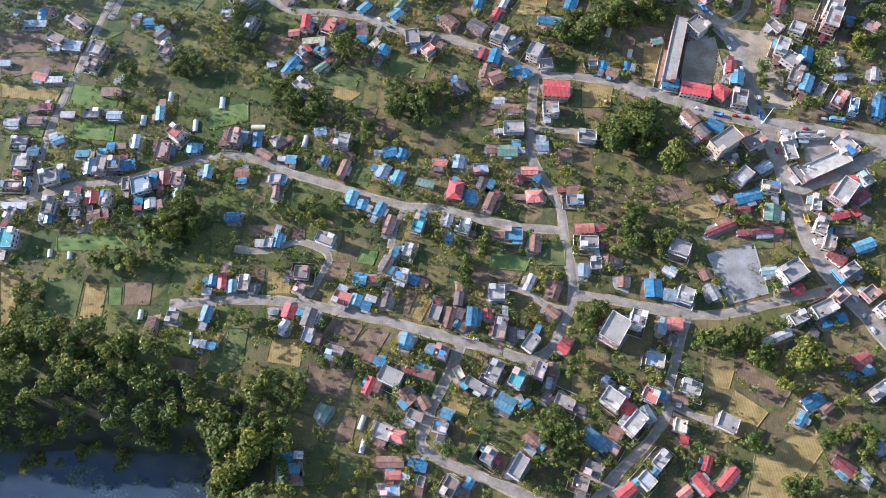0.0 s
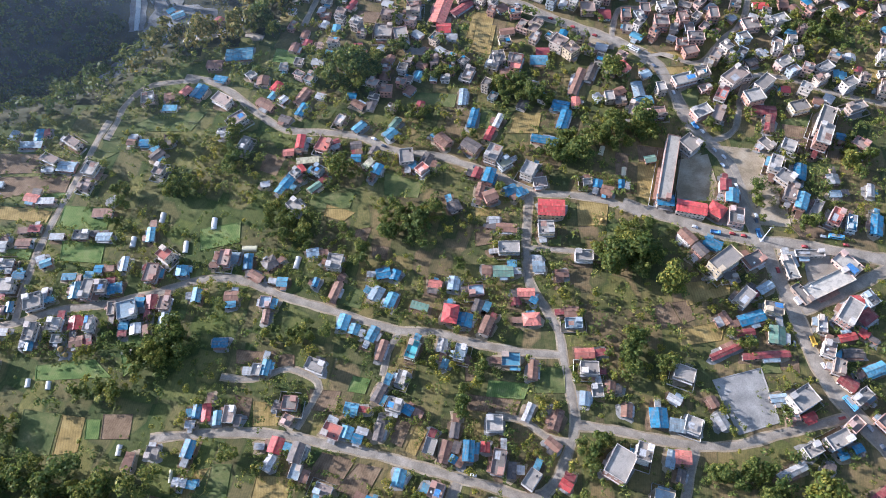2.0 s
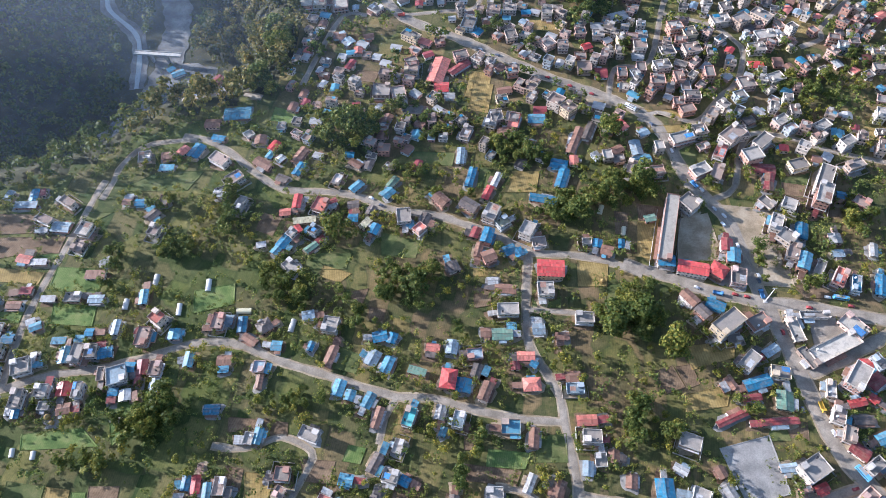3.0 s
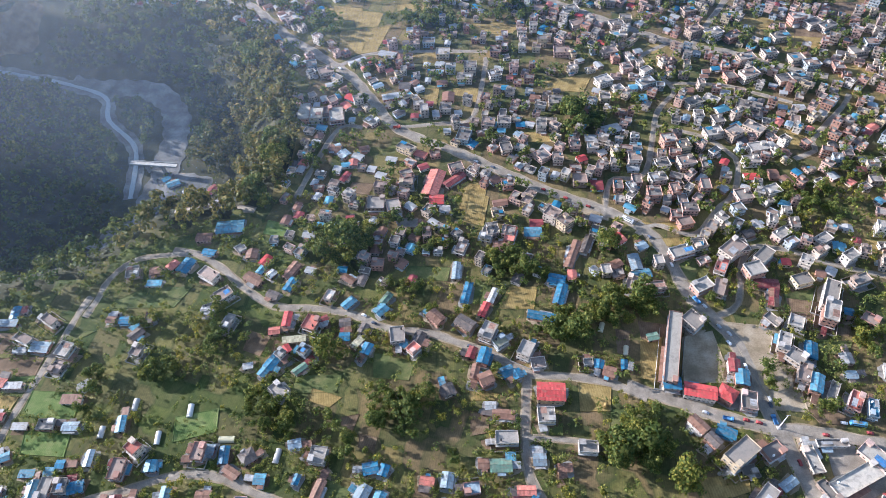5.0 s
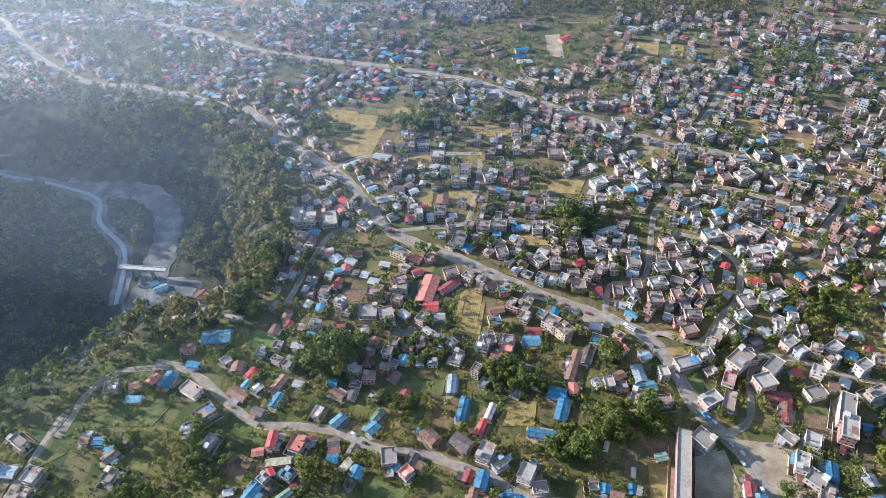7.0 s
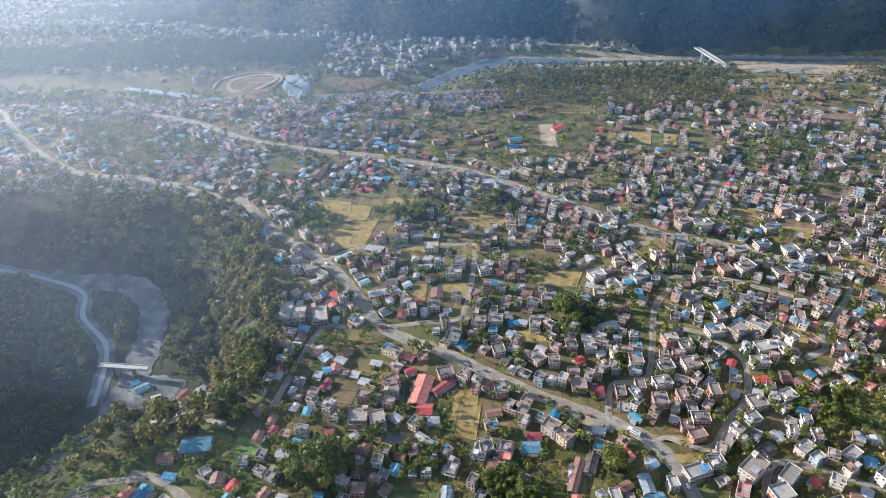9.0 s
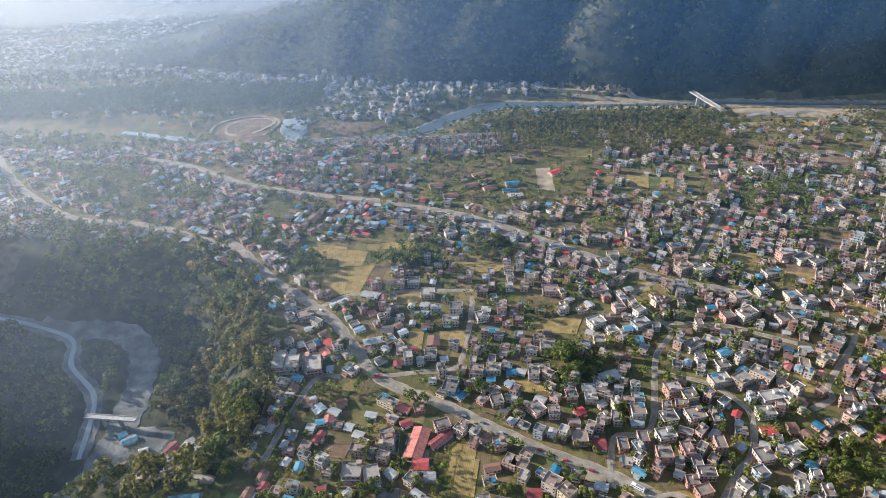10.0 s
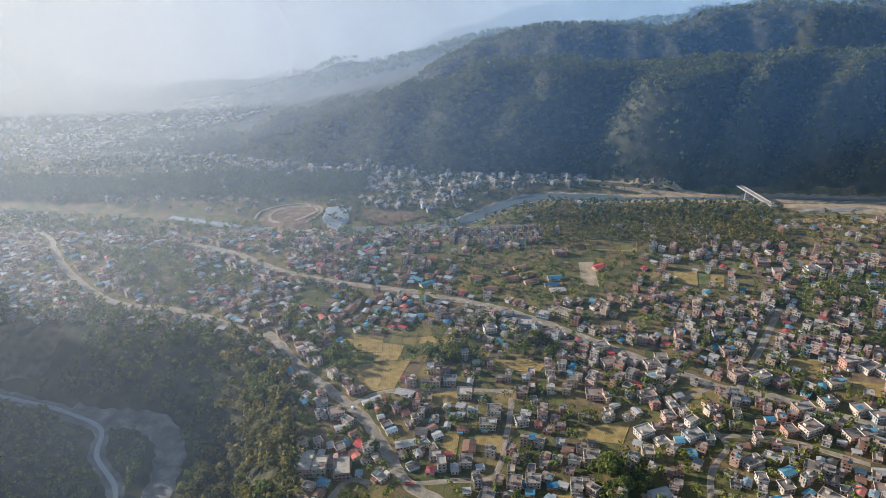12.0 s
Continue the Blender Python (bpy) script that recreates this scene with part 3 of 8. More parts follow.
        ob.scale = (ww / 0.6, 1, 1)
    return walls_made


def slab_roof(l, w, h, parent, tint, r, flat_tint, tanks=True):
    o = 0.45
    boxes("roof_slab", [(-l / 2 - o, -w / 2 - o, h, l / 2 + o, w / 2 + o, h + 0.18)], M_SLAB, parent, tint=flat_tint)
    t, ph = 0.14, 0.75 + 0.3 * r.random()
    z = h + 0.18
    a, b = l / 2 + o - 0.05, w / 2 + o - 0.05
    boxes("parapet", [(-a, -b, z, a, -b + t, z + ph), (-a, b - t, z, a, b, z + ph), (-a, -b + t, z, -a + t, b - t, z + ph), (a - t, -b + t, z, a, b - t, z + ph)], M_WALL, parent, tint=tint)
    sx, sy = r.choice((-1, 1)), r.choice((-1, 1))
    tl, tw = min(3.4, l * 0.4), min(2.8, w * 0.42)
    cx, cy = sx * (l / 2 - tl / 2 - 0.1), sy * (w / 2 - tw / 2 - 0.1)
    if r.random() < 0.75:
        v, f = [], []
        box(v, f, cx - tl / 2, cy - tw / 2, z, cx + tl / 2, cy + tw / 2, z + 2.3)
        box(v, f, cx - tl / 2 - 0.3, cy - tw / 2 - 0.3, z + 2.3, cx + tl / 2 + 0.3, cy + tw / 2 + 0.3, z + 2.45)
        faces_object("stair_tower", v, f, M_WALL, parent, tint=tint)
    if r.random() < 0.55:
        bm = bmesh.new()
        bmesh.ops.create_cone(bm, cap_ends=True, segments=12, radius1=0.62, radius2=0.55, depth=1.3, matrix=Matrix.Translation((-cx * 0.8, cy, z + 0.85 + 0.65)))
        bmesh.ops.create_cone(bm, cap_ends=True, segments=8, radius1=0.3, radius2=0.3, depth=0.85, matrix=Matrix.Translation((-cx * 0.8, cy, z + 0.425)))
        part("water_tank", bm, M_TANK, parent, "plastic water tank", tint=r.choice(((0.03, 0.03, 0.035), (0.03, 0.03, 0.035), (0.75, 0.76, 0.76))))
    if r.random() < 0.45:
        for px, py in ((-a, -b), (a - 0.3, -b), (-a, b - 0.3), (a - 0.3, b - 0.3), (0, -b), (0, b - 0.3)):
            boxes("column_stub", [(px, py, z + ph, px + 0.28, py + 0.28, z + ph + 0.9)], M_SLAB, parent, tint=(0.35, 0.33, 0.31))
    if r.random() < 0.22:
        cl, cw = l * (0.3 + 0.2 * r.random()), w * 0.45
        qx, qy = -cx * 0.6, -cy * 0.6
        v, f = [], []
        box(v, f, qx - cl / 2, qy - cw / 2, z + 2.1, qx + cl / 2, qy + cw / 2, z + 2.2)
        for px in (-1, 1):
            for py in (-1, 1):
                box(v, f, qx + px * (cl / 2 - 0.1) - 0.05, qy + py * (cw / 2 - 0.1) - 0.05, z, qx + px * (cl / 2 - 0.1) + 0.05, qy + py * (cw / 2 - 0.1) + 0.05, z + 2.1)
        faces_object("roof_canopy", v, f, M_SHEET, parent, "sheet-metal canopy on posts", tint=r.choice(((0.08, 0.26, 0.55), (0.45, 0.45, 0.45), (0.35, 0.2, 0.15))))


def gable_roof(l, w, h, parent, tint, rise=0.22, hip=0.0, over=0.6, mat=None):
    a, b, top = l / 2 + over, w / 2 + over, h + (w / 2 + over) * rise
    low = h - 0.05
    t = 0.12
    c = a - hip
    ring = [(-a, -b), (a, -b), (a, b), (-a, b)]
    v = [(x, y, low) for x, y in ring] + [(-c, 0, top), (c, 0, top)] + [(x, y, low + t) for x, y in ring] + [(-c, 0, top + t), (c, 0, top + t)]
    f = [(6, 7, 11, 10), (8, 9, 10, 11), (7, 8, 11), (9, 6, 10), (1, 0, 4, 5), (3, 2, 5, 4), (2, 1, 5), (0, 3, 4),
         (0, 1, 7, 6), (1, 2, 8, 7), (2, 3, 9, 8), (3, 0, 6, 9)]
    faces_object("roof", v, f, mat or M_SHEET, parent, tint=tint)
    boxes("ridge_cap", [(-c, -0.18, top + t - 0.03, c, 0.18, top + t + 0.05)], M_SHEET, parent, tint=tuple(q * 0.8 for q in tint))


def shed_roof(l, w, h, parent, tint, rise=0.12):
    a, b, t = l / 2 + 0.4, w / 2 + 0.4, 0.1
    hi = h + w * rise
    v = [(-a, -b, h), (a, -b, h), (a, b, hi), (-a, b, hi)]
    v += [(x, y, z + t) for x, y, z in v]
    f = [(3, 2, 1, 0), (4, 5, 6, 7), (0, 1, 5, 4), (1, 2, 6, 5), (2, 3, 7, 6), (3, 0, 4, 7)]
    faces_object("roof", v, f, M_SHEET, parent, tint=tint)


ROOF = {"blue": (0.036, 0.175, 0.285), "sky": (0.105, 0.275, 0.365), "pale": (0.27, 0.34, 0.38), "red": (0.50, 0.075, 0.07), "salmon": (0.60, 0.20, 0.15), "maroon": (0.26, 0.06, 0.06),
        "rust": (0.24, 0.13, 0.09), "grey": (0.36, 0.36, 0.35), "tin": (0.40, 0.39, 0.375), "white": (0.58, 0.56, 0.53), "teal": (0.12, 0.42, 0.42), "green": (0.16, 0.27, 0.20),
        "dark": (0.13, 0.11, 0.10), "cream": (0.55, 0.50, 0.33), "sand": (0.44, 0.395, 0.33)}
WALLS = [(0.61, 0.49, 0.39), (0.66, 0.58, 0.50), (0.59, 0.38, 0.31), (0.48, 0.40, 0.34), (0.63, 0.50, 0.34), (0.50, 0.27, 0.21), (0.68, 0.61, 0.55), (0.40, 0.45, 0.48), (0.39, 0.29, 0.23), (0.63, 0.43, 0.36), (0.55, 0.47, 0.40), (0.44, 0.24, 0.18)]
ROOF_WORDS = {"blue": "bright blue", "sky": "light blue", "pale": "pale blue-grey", "red": "red", "salmon": "salmon-red", "maroon": "dark maroon", "rust": "rusty brown", "grey": "grey",
              "tin": "bare tin", "white": "white", "teal": "teal", "green": "dull green", "dark": "dark brown", "cream": "cream", "sand": "pale sandy"}
NUMBER = {1: "one-storey", 2: "two-storey", 3: "three-storey", 4: "four-storey", 5: "five-storey"}


def house(x, y, l, w, rot, storeys, style, colour, seed=None):
    """A house on the ground at x, y; style: f flat concrete, g gable, h hipped, s lean-to shed, t poly tunnel, y hay stack."""
    r = random.Random(int(x * 31 + y * 17))
    gap, way, off = road_gap(x, y)
    if gap < w * 0.5 + 0.2:
        x, y = x + off[0] * (w * 0.5 + 0.2 - gap), y + off[1] * (w * 0.5 + 0.2 - gap)
    HOMES.append((x, y, l, w, rot, style))
    TAKEN.append((x, y, 0.5 * math.hypot(l, w)))
    z = ground_z(x, y)
    if style == "y":
        return hay_stack(x, y, z, l)
    home = new("poly_tunnel" if style == "t" else "shed" if style == "s" else "cottage" if style in "gh" and storeys == 1 else "house")
    wall = r.choice(WALLS)
    h = storeys * 2.9
    if style == "t":
        v, f, k = [], [], 9
        for i in range(2):
            for j in range(k):
                a = math.pi * j / (k - 1)
                v.append(((i - 0.5) * l, -math.cos(a) * w / 2, math.sin(a) * w * 0.42 + 0.3))
        f = [(j, j + 1, k + j + 1, k + j) for j in range(k - 1)] + [tuple(range(k - 1, -1, -1)), tuple(range(k, 2 * k))]
        faces_object("cover", v, f, M_CLEAR, home, tint=ROOF[colour])
        boxes("base_frame", [(-l / 2, -w / 2, -0.3, l / 2, -w / 2 + 0.1, 0.32), (-l / 2, w / 2 - 0.1, -0.3, l / 2, w / 2, 0.32)], M_SLAB, home, tint=(0.3, 0.28, 0.25))
        tagged(home, "small %s plastic poly tunnel in a garden" % ROOF_WORDS[colour], "poly tunnel", "poly tunnels")
    elif style == "f":
        flat = {"grey": (0.27, 0.235, 0.20), "white": (0.365, 0.325, 0.28), "dark": (0.20, 0.175, 0.15), "rust": (0.36, 0.27, 0.22)}.get(colour, ROOF[colour])
        wall_block("wall", l, w, h, storeys, M_WALL, home, wall, r, storeys > 1 and y < 330 and l >= 10.5)
        slab_roof(l, w, h, home, wall if colour != "white" else (0.56, 0.51, 0.46), r, flat)
        if storeys > 1:
            boxes("floor_slab", [(-l / 2 - 0.5, -w / 2 - 0.9, 2.85, l / 2 + 0.5, w / 2 + 0.35, 3.0)], M_SLAB, home, tint=(0.55, 0.53, 0.50))
        tagged(home, "%s concrete house with a %s flat roof and parapet" % (NUMBER[storeys], ROOF_WORDS[colour]), "house", "village houses")
    else:
        wall_block("wall", l, w, h if style != "s" else h - 0.35, storeys, M_WALL, home, wall, r)
        if style == "s":
            shed_roof(l, w, h - 0.3, home, ROOF[colour])
            tagged(home, "low shed with a sloping %s metal roof" % ROOF_WORDS[colour], "shed", "sheds")
        else:
            gable_roof(l, w, h, home, ROOF[colour], 0.25 if style == "g" else 0.35, 0 if style == "g" else w * 0.45)
            if style == "g":
                top = h + w / 2 * 0.25
                v = [(sx * (l / 2 - 0.01), sy * w / 2, h - 0.02) for sx in (-1, 1) for sy in (-1, 1)] + [(-l / 2 + 0.01, 0, top), (l / 2 - 0.01, 0, top)]
                faces_object("gable_wall", [v[0], v[4], v[1]], [(0, 1, 2)], M_WALL, home, tint=wall)
                faces_object("gable_wall", [v[2], v[3], v[5]], [(0, 1, 2)], M_WALL, home, tint=wall)
            if r.random() < 0.5:
                v, f = [], []
                box(v, f, -l * 0.42, -w / 2 - 1.9, 2.25, l * 0.42, -w / 2, 2.33)
                for px in (-0.41, 0, 0.4):
                    box(v, f, l * px, -w / 2 - 1.8, -0.4, l * px + 0.12, -w / 2 - 1.68, 2.25)
                faces_object("porch", v, f, M_SHEET, home, tint=r.choice((ROOF[colour], ROOF["tin"], ROOF["rust"])))
            tagged(home, "%s %s with a %s metal %s roof" % (NUMBER[storeys], "cottage" if storeys == 1 else "house", ROOF_WORDS[colour], "gable" if style == "g" else "hipped"), "cottage" if storeys == 1 else "house", "village cottages" if storeys == 1 else "village houses")
    if style in "fgh" and r.random() < 0.6:
        al, aw, ah = l * r.uniform(0.3, 0.6), r.uniform(1.8, 3.2), r.uniform(2.0, 2.5)
        ax, side = r.uniform(-0.25, 0.25) * l, r.choice((-1, 1))
        v, f = [], []
        y0 = side * (w / 2 + 0.05)
        y1 = y0 + side * aw
        box(v, f, ax - al / 2, min(y0, y1), -0.5, ax + al / 2, max(y0, y1), ah)
        faces_object("annex_wall", v, f, M_WALL, home, tint=r.choice(WALLS))
        e = 0.3
        lo, hi = ah + 0.02, ah + 0.4
        v = [(ax - al / 2 - e, y0, hi), (ax + al / 2 + e, y0, hi), (ax + al / 2 + e, y1 + side * e, lo), (ax - al / 2 - e, y1 + side * e, lo)]
        v += [(a, b, c + 0.08) for a, b, c in v]
        faces_object("annex_roof", v, [(3, 2, 1, 0), (4, 5, 6, 7), (0, 1, 5, 4), (1, 2, 6, 5), (2, 3, 7, 6), (3, 0, 4, 7)], M_SHEET, home,
                     tint=ROOF[r.choice(("rust", "rust", "grey", "tin", "dark", "sky", "pale"))])
    home.matrix_world = pose(x, y, z, 0, 0, rot)
    return home


def hay_stack(x, y, z, size):
    bm = bmesh.new()
    bmesh.ops.create_uvsphere(bm, u_segments=14, v_segments=9, radius=1)
    for v in bm.verts:
        up = v.co.z
        v.co.x *= size / 2 * (1 + 0.08 * math.sin(7 * v.co.y + x)) * (1 if up < 0.2 else 1 - 0.5 * (up - 0.2))
        v.co.y *= size / 2 * (1 if up < 0.2 else 1 - 0.5 * (up - 0.2))
        v.co.z = max(0, (up + 0.75)) * size * 0.55
    ob = part("hay_stack", bm, M_STRAW)
    ob.location = (x, y, z)
    return tagged(ob, "rounded golden straw stack in a farmyard", "hay stack", "hay stacks")


# ---- trees ----
def leaf_quads(lobes, per, size, r):
    """Small leaf sprays scattered over the lobes of a crown; lobes: rows of x, y, z, radius."""
    lobes = np.asarray(lobes, float)
    n = len(lobes) * per
    d = r.normal(size=(n, 3))
    d /= np.linalg.norm(d, axis=1)[:, None]
    d[:, 2] = np.where(d[:, 2] < -0.35, -d[:, 2], d[:, 2])
    which = np.repeat(np.arange(len(lobes)), per)
    c = lobes[which, :3] + d * (lobes[which, 3] * r.uniform(0.6, 1.12, n))[:, None] * np.array([1, 1, 0.85])
    tilt = d + r.normal(size=(n, 3)) * 0.4
    tilt /= np.linalg.norm(tilt, axis=1)[:, None]
    a = np.cross(tilt, r.normal(size=(n, 3)))
    a /= np.linalg.norm(a, axis=1)[:, None]
    b = np.cross(tilt, a)
    s = (size if np.ndim(size) == 0 else np.asarray(size)[which]) * r.uniform(0.6, 1.25, n)
    s = s[:, None]
    v = np.stack([c - a * s, c - b * s * 0.6, c + a * s, c + b * s * 0.6], 1)
    v[:, 1] += tilt * s * 0.25
    v[:, 3] += tilt * s * 0.25
    return v.reshape(-1, 3)


def quad_mesh(name, v, mat):
    me = bpy.data.meshes.new(name)
    n = len(v) // 4
    me.vertices.add(4 * n)
    me.vertices.foreach_set("co", v.astype(np.float32).ravel())
    me.loops.add(4 * n)
    me.loops.foreach_set("vertex_index", np.arange(4 * n, dtype=np.int32))
    me.polygons.add(n)
    me.polygons.foreach_set("loop_start", np.arange(0, 4 * n, 4, dtype=np.int32))
    me.materials.append(mat)
    me.update(calc_edges=True)
    me.validate()
    return me


def crown_lobes(r, tall, spread, count):
    out = [(0, 0, tall * 0.72, spread * 0.55)]
    for i in range(count):
        a = i * 2.4 + r.uniform(-0.5, 0.5)
        q = spread * r.uniform(0.35, 0.75)
        out.append((q * math.cos(a), q * math.sin(a), tall * r.uniform(0.45, 0.85), spread * r.uniform(0.28, 0.46)))
    return out


def tree_model(kind, seed):
    r = np.random.default_rng(seed)
    tree = new("tree")
    bm = bmesh.new()
    if kind == "palm":
        tall, spread = 6.0, 2.6
        bmesh.ops.create_cone(bm, segments=7, radius1=0.22, radius2=0.12, depth=tall + 0.6, matrix=Matrix.Translation((0, 0, tall / 2 - 0.3)))
        v = []
        for i in range(13):
            a = i * 2 * math.pi / 13 + r.uniform(-0.2, 0.2)
            droop = r.uniform(0.3, 1.0)
            for k in range(5):
                u0, u1 = k / 5, (k + 1) / 5
                for u, wd in ((u0, 1), (u0, -1), (u1, -1), (u1, 1)):
                    wid = 0.38 * math.sin(math.pi * min(0.98, u + 0.08)) * wd
                    q = spread * u
                    v.append((q * math.cos(a) - wid * math.sin(a), q * math.sin(a) + wid * math.cos(a), tall + 0.9 * u - 2.4 * droop * u * u))
        crown = mesh_object("crown", quad_mesh("crown", np.array(v), M_LEAF), [], tree)
        crown.data.materials.clear()
        crown.data.materials.append(M_LEAF)
        part("trunk", bm, M_BARK, tree)
        return tree
    tall, spread, count, per, size = {"broad": (8.5, 3.6, 9, 90, 0.44), "tall": (11.5, 3.0, 10, 90, 0.44), "bush": (3.2, 1.7, 5, 60, 0.30), "wide": (9.5, 4.8, 12, 100, 0.50)}[kind]
    lobes = crown_lobes(r, tall, spread, count)
    bmesh.ops.create_cone(bm, segments=7, radius1=0.30 * spread / 3.5, radius2=0.14, depth=tall * 0.6 + 0.6, matrix=Matrix.Translation((0, 0, tall * 0.3 - 0.3)))
    for lx, ly, lz, lr in lobes[1:6]:
        start, end = Vector((0, 0, lz * 0.5)), Vector((lx, ly, lz))
        m = Matrix.Translation((start + end) / 2) @ (end - start).to_track_quat("Z", "Y").to_matrix().to_4x4()
        bmesh.ops.create_cone(bm, segments=5, radius1=0.12, radius2=0.04, depth=(end - start).length, matrix=m)
    part("trunk", bm, M_BARK, tree)
    me = quad_mesh("crown", leaf_quads(lobes, per, size, r), M_LEAF)
    ob = new("crown", me)
    ob.parent = tree
    return tree


TREES = {k: [tree_model(k, 10 + i) for i in range(n)] for k, n in (("broad", 4), ("tall", 3), ("bush", 2), ("wide", 3), ("palm", 2))}
TREE_WORDS = {"broad": "leafy dark green broad-leaved tree with rounded crown", "tall": "tall narrow green tree with dense crown", "bush": "low leafy green bush beside a garden plot",
              "wide": "large spreading green tree with clumped crown", "palm": "banana palm with drooping bright green leaves"}
for k, models in TREES.items():
    for i, m in enumerate(models):
        tagged(m, TREE_WORDS[k], "banana palm" if k == "palm" else "bush" if k == "bush" else "tree", "trees")


GROVE_PLACES = []


def near_road(x, y, gap):
    return road_gap(x, y)[0] < gap


FILLED = [np.zeros((3, 0))]


def clear(x, y, gap):
    if FILLED[0].shape[1] != len(TAKEN):
        FILLED[0] = np.array(TAKEN).T
    a, b, q = FILLED[0]
    return not np.any((x - a) ** 2 + (y - b) ** 2 <= (q + gap) ** 2)


STANDING = set()


def plant(kind, x, y, size=1.0):
    m = rng.choice(TREES[kind])
    at = pose(x, y, ground_z(x, y), 0, 0, rng.uniform(0, 360)) @ Matrix.Diagonal((size, size, size * rng.uniform(0.85, 1.2), 1))
    if m.name not in STANDING:
        STANDING.add(m.name)
        m.matrix_world = at
        return m
    tree = copy_thing(m, at)
    if kind in ("bush",):
        tree.name = "bush"
    return tree


def grove(x, y, rx, ry, rot, n, kinds="broad", size=1.0):
    """n trees spread over an ellipse, clear of houses and roads."""
    ca, sa = math.cos(radians(rot)), math.sin(radians(rot))
    for i in range(n):
        for tries in range(6):
            a, q = rng.uniform(0, 6.283), math.sqrt(rng.random())
            u, v = rx * q * math.cos(a), ry * q * math.sin(a)
            px, py = x + u * ca - v * sa, y + u * sa + v * ca
            if clear(px, py, 0.6) and not near_road(px, py, 1.2):
                if rng.random() > 0.27:
                    GROVE_PLACES.append((px, py, ground_z(px, py), 1.3 * size * rng.uniform(0.6, 1.1)))
                    break
                plant(rng.choice(kinds.split()), px, py, 1.3 * size * rng.uniform(0.65, 1.15))
                break


def woodland(name, label, places, per, lobes, size, seed, mat=None, tall=9.0, spread=3.4):
    """A wood that nobody could count: many trees joined in one mesh."""
    r = np.random.default_rng(seed)
    p = np.repeat(np.asarray(places, float), lobes, axis=0)
    n = len(p)
    a, q = r.uniform(0, 6.283, n), spread * p[:, 3] * r.uniform(0.1, 0.75, n)
    rows = np.stack([p[:, 0] + q * np.cos(a), p[:, 1] + q * np.sin(a), p[:, 2] + tall * p[:, 3] * r.uniform(0.4, 0.95, n), spread * p[:, 3] * r.uniform(0.35, 0.6, n)], 1)
    me = quad_mesh(name, leaf_quads(rows, per, size * p[:, 3], r), mat or M_WOOD)
    return tagged(new(name, me), label, "wood", kind="stuff")


# ---- fields and yards ----
FIELD_LOOK = {"soil": (M_SOIL, "bare brown ploughed field"), "stubble": (M_STUBBLE, "dry ochre stubble field"), "grass": (M_GRASS, "bright green grass plot"), "crop": (M_CROP, "green vegetable plot"),
              "yard": (M_YARD, "pale concrete yard"), "dust": (M_DUST, "open dusty ground"), "asphalt": (M_ASPHALT, "grey paved yard inside a compound")}
FIELDS = []


def field(kind, pts):
    """A flat plot with a low rounded bank round it."""
    FIELDS.append(pts)
    bm = bmesh.new()
    lift = 0.02 + 0.011 * (len(FIELDS) % 13)
    cx, cy = sum(p[0] for p in pts) / len(pts), sum(p[1] for p in pts) / len(pts)
    loops = []
    for shrink, up in ((1.0, -0.3), (0.995, lift + 0.22), (0.97, lift + 0.22), (0.95, lift)):
        loops.append([bm.verts.new((cx + (x - cx) * shrink, cy + (y - cy) * shrink, ground_z(x, y) + up)) for x, y in pts])
    for a, b in zip(loops, loops[1:]):
        for i in range(len(pts)):
            bm.faces.new((a[i - 1], a[i], b[i], b[i - 1]))
    bm.faces.new(loops[-1])
    bmesh.ops.recalc_face_normals(bm, faces=bm.faces)
    mat, words = FIELD_LOOK[kind]
    return tagged(part("field", bm, mat, label=words, kind="structure"), category="field")


field("yard", [(150.2, 158.3), (180.5, 165.9), (184.3, 133.0), (159.2, 125.8), (155.2, 140.0)])
field("dust", [(156.5, 318.6), (177.9, 323.4), (180.9, 283.7), (149.6, 283.9)])
field("dust", [(186.8, 330.8), (223.4, 325.5), (221.9, 262.2), (199.9, 264.5)])
field("asphalt", [(223.8, 242.5), (253.5, 244.6), (246.3, 227.6), (221.9, 222.2)])
field("soil", [(-337.6, 330.9), (-299.5, 329.6), (-297.7, 313.4), (-332.6, 312.2)])
field("soil", [(-331.9, 309.7), (-274.3, 310.3), (-275.1, 295.6), (-303.5, 294.8), (-326.7, 290.1)])
field("crop", [(-292.3, 295.7), (-273.2, 296.1), (-273.8, 291.3), (-290.3, 290.9)])
field("stubble", [(-325.7, 286.3), (-279.8, 280.3), (-281.6, 271.0), (-322.7, 274.9)])
field("crop", [(-272.8, 285.1), (-238.0, 282.5), (-238.3, 263.9), (-273.3, 266.3)])
field("crop", [(-308.3, 250.4), (-284.6, 250.4), (-284.7, 242.3), (-306.2, 242.4)])
field("crop", [(-266.5, 257.1), (-236.3, 253.9), (-235.3, 239.1), (-263.8, 241.4)])
field("stubble", [(-289.2, 149.2), (-273.8, 145.5), (-271.7, 116.2), (-277.6, 105.5)])
field("grass", [(-256.8, 141.8), (-233.5, 138.2), (-233.6, 114.6), (-254.2, 116.3)])
field("stubble", [(-232.4, 138.2), (-218.2, 136.4), (-217.7, 116.5), (-231.9, 114.6)])
field("crop", [(-217.3, 135.3), (-208.8, 135.3), (-207.3, 123.7), (-215.6, 123.7)])
field("soil", [(-208.0, 138.3), (-190.3, 138.4), (-189.5, 123.8), (-206.2, 123.7)])
field("soil", [(-175.7, 94.2), (-153.0, 89.3), (-154.8, 79.3), (-170.3, 82.5)])
field("stubble", [(-147.0, 106.4), (-138.8, 108.2), (-140.3, 94.5), (-152.2, 84.3), (-156.1, 87.6)])
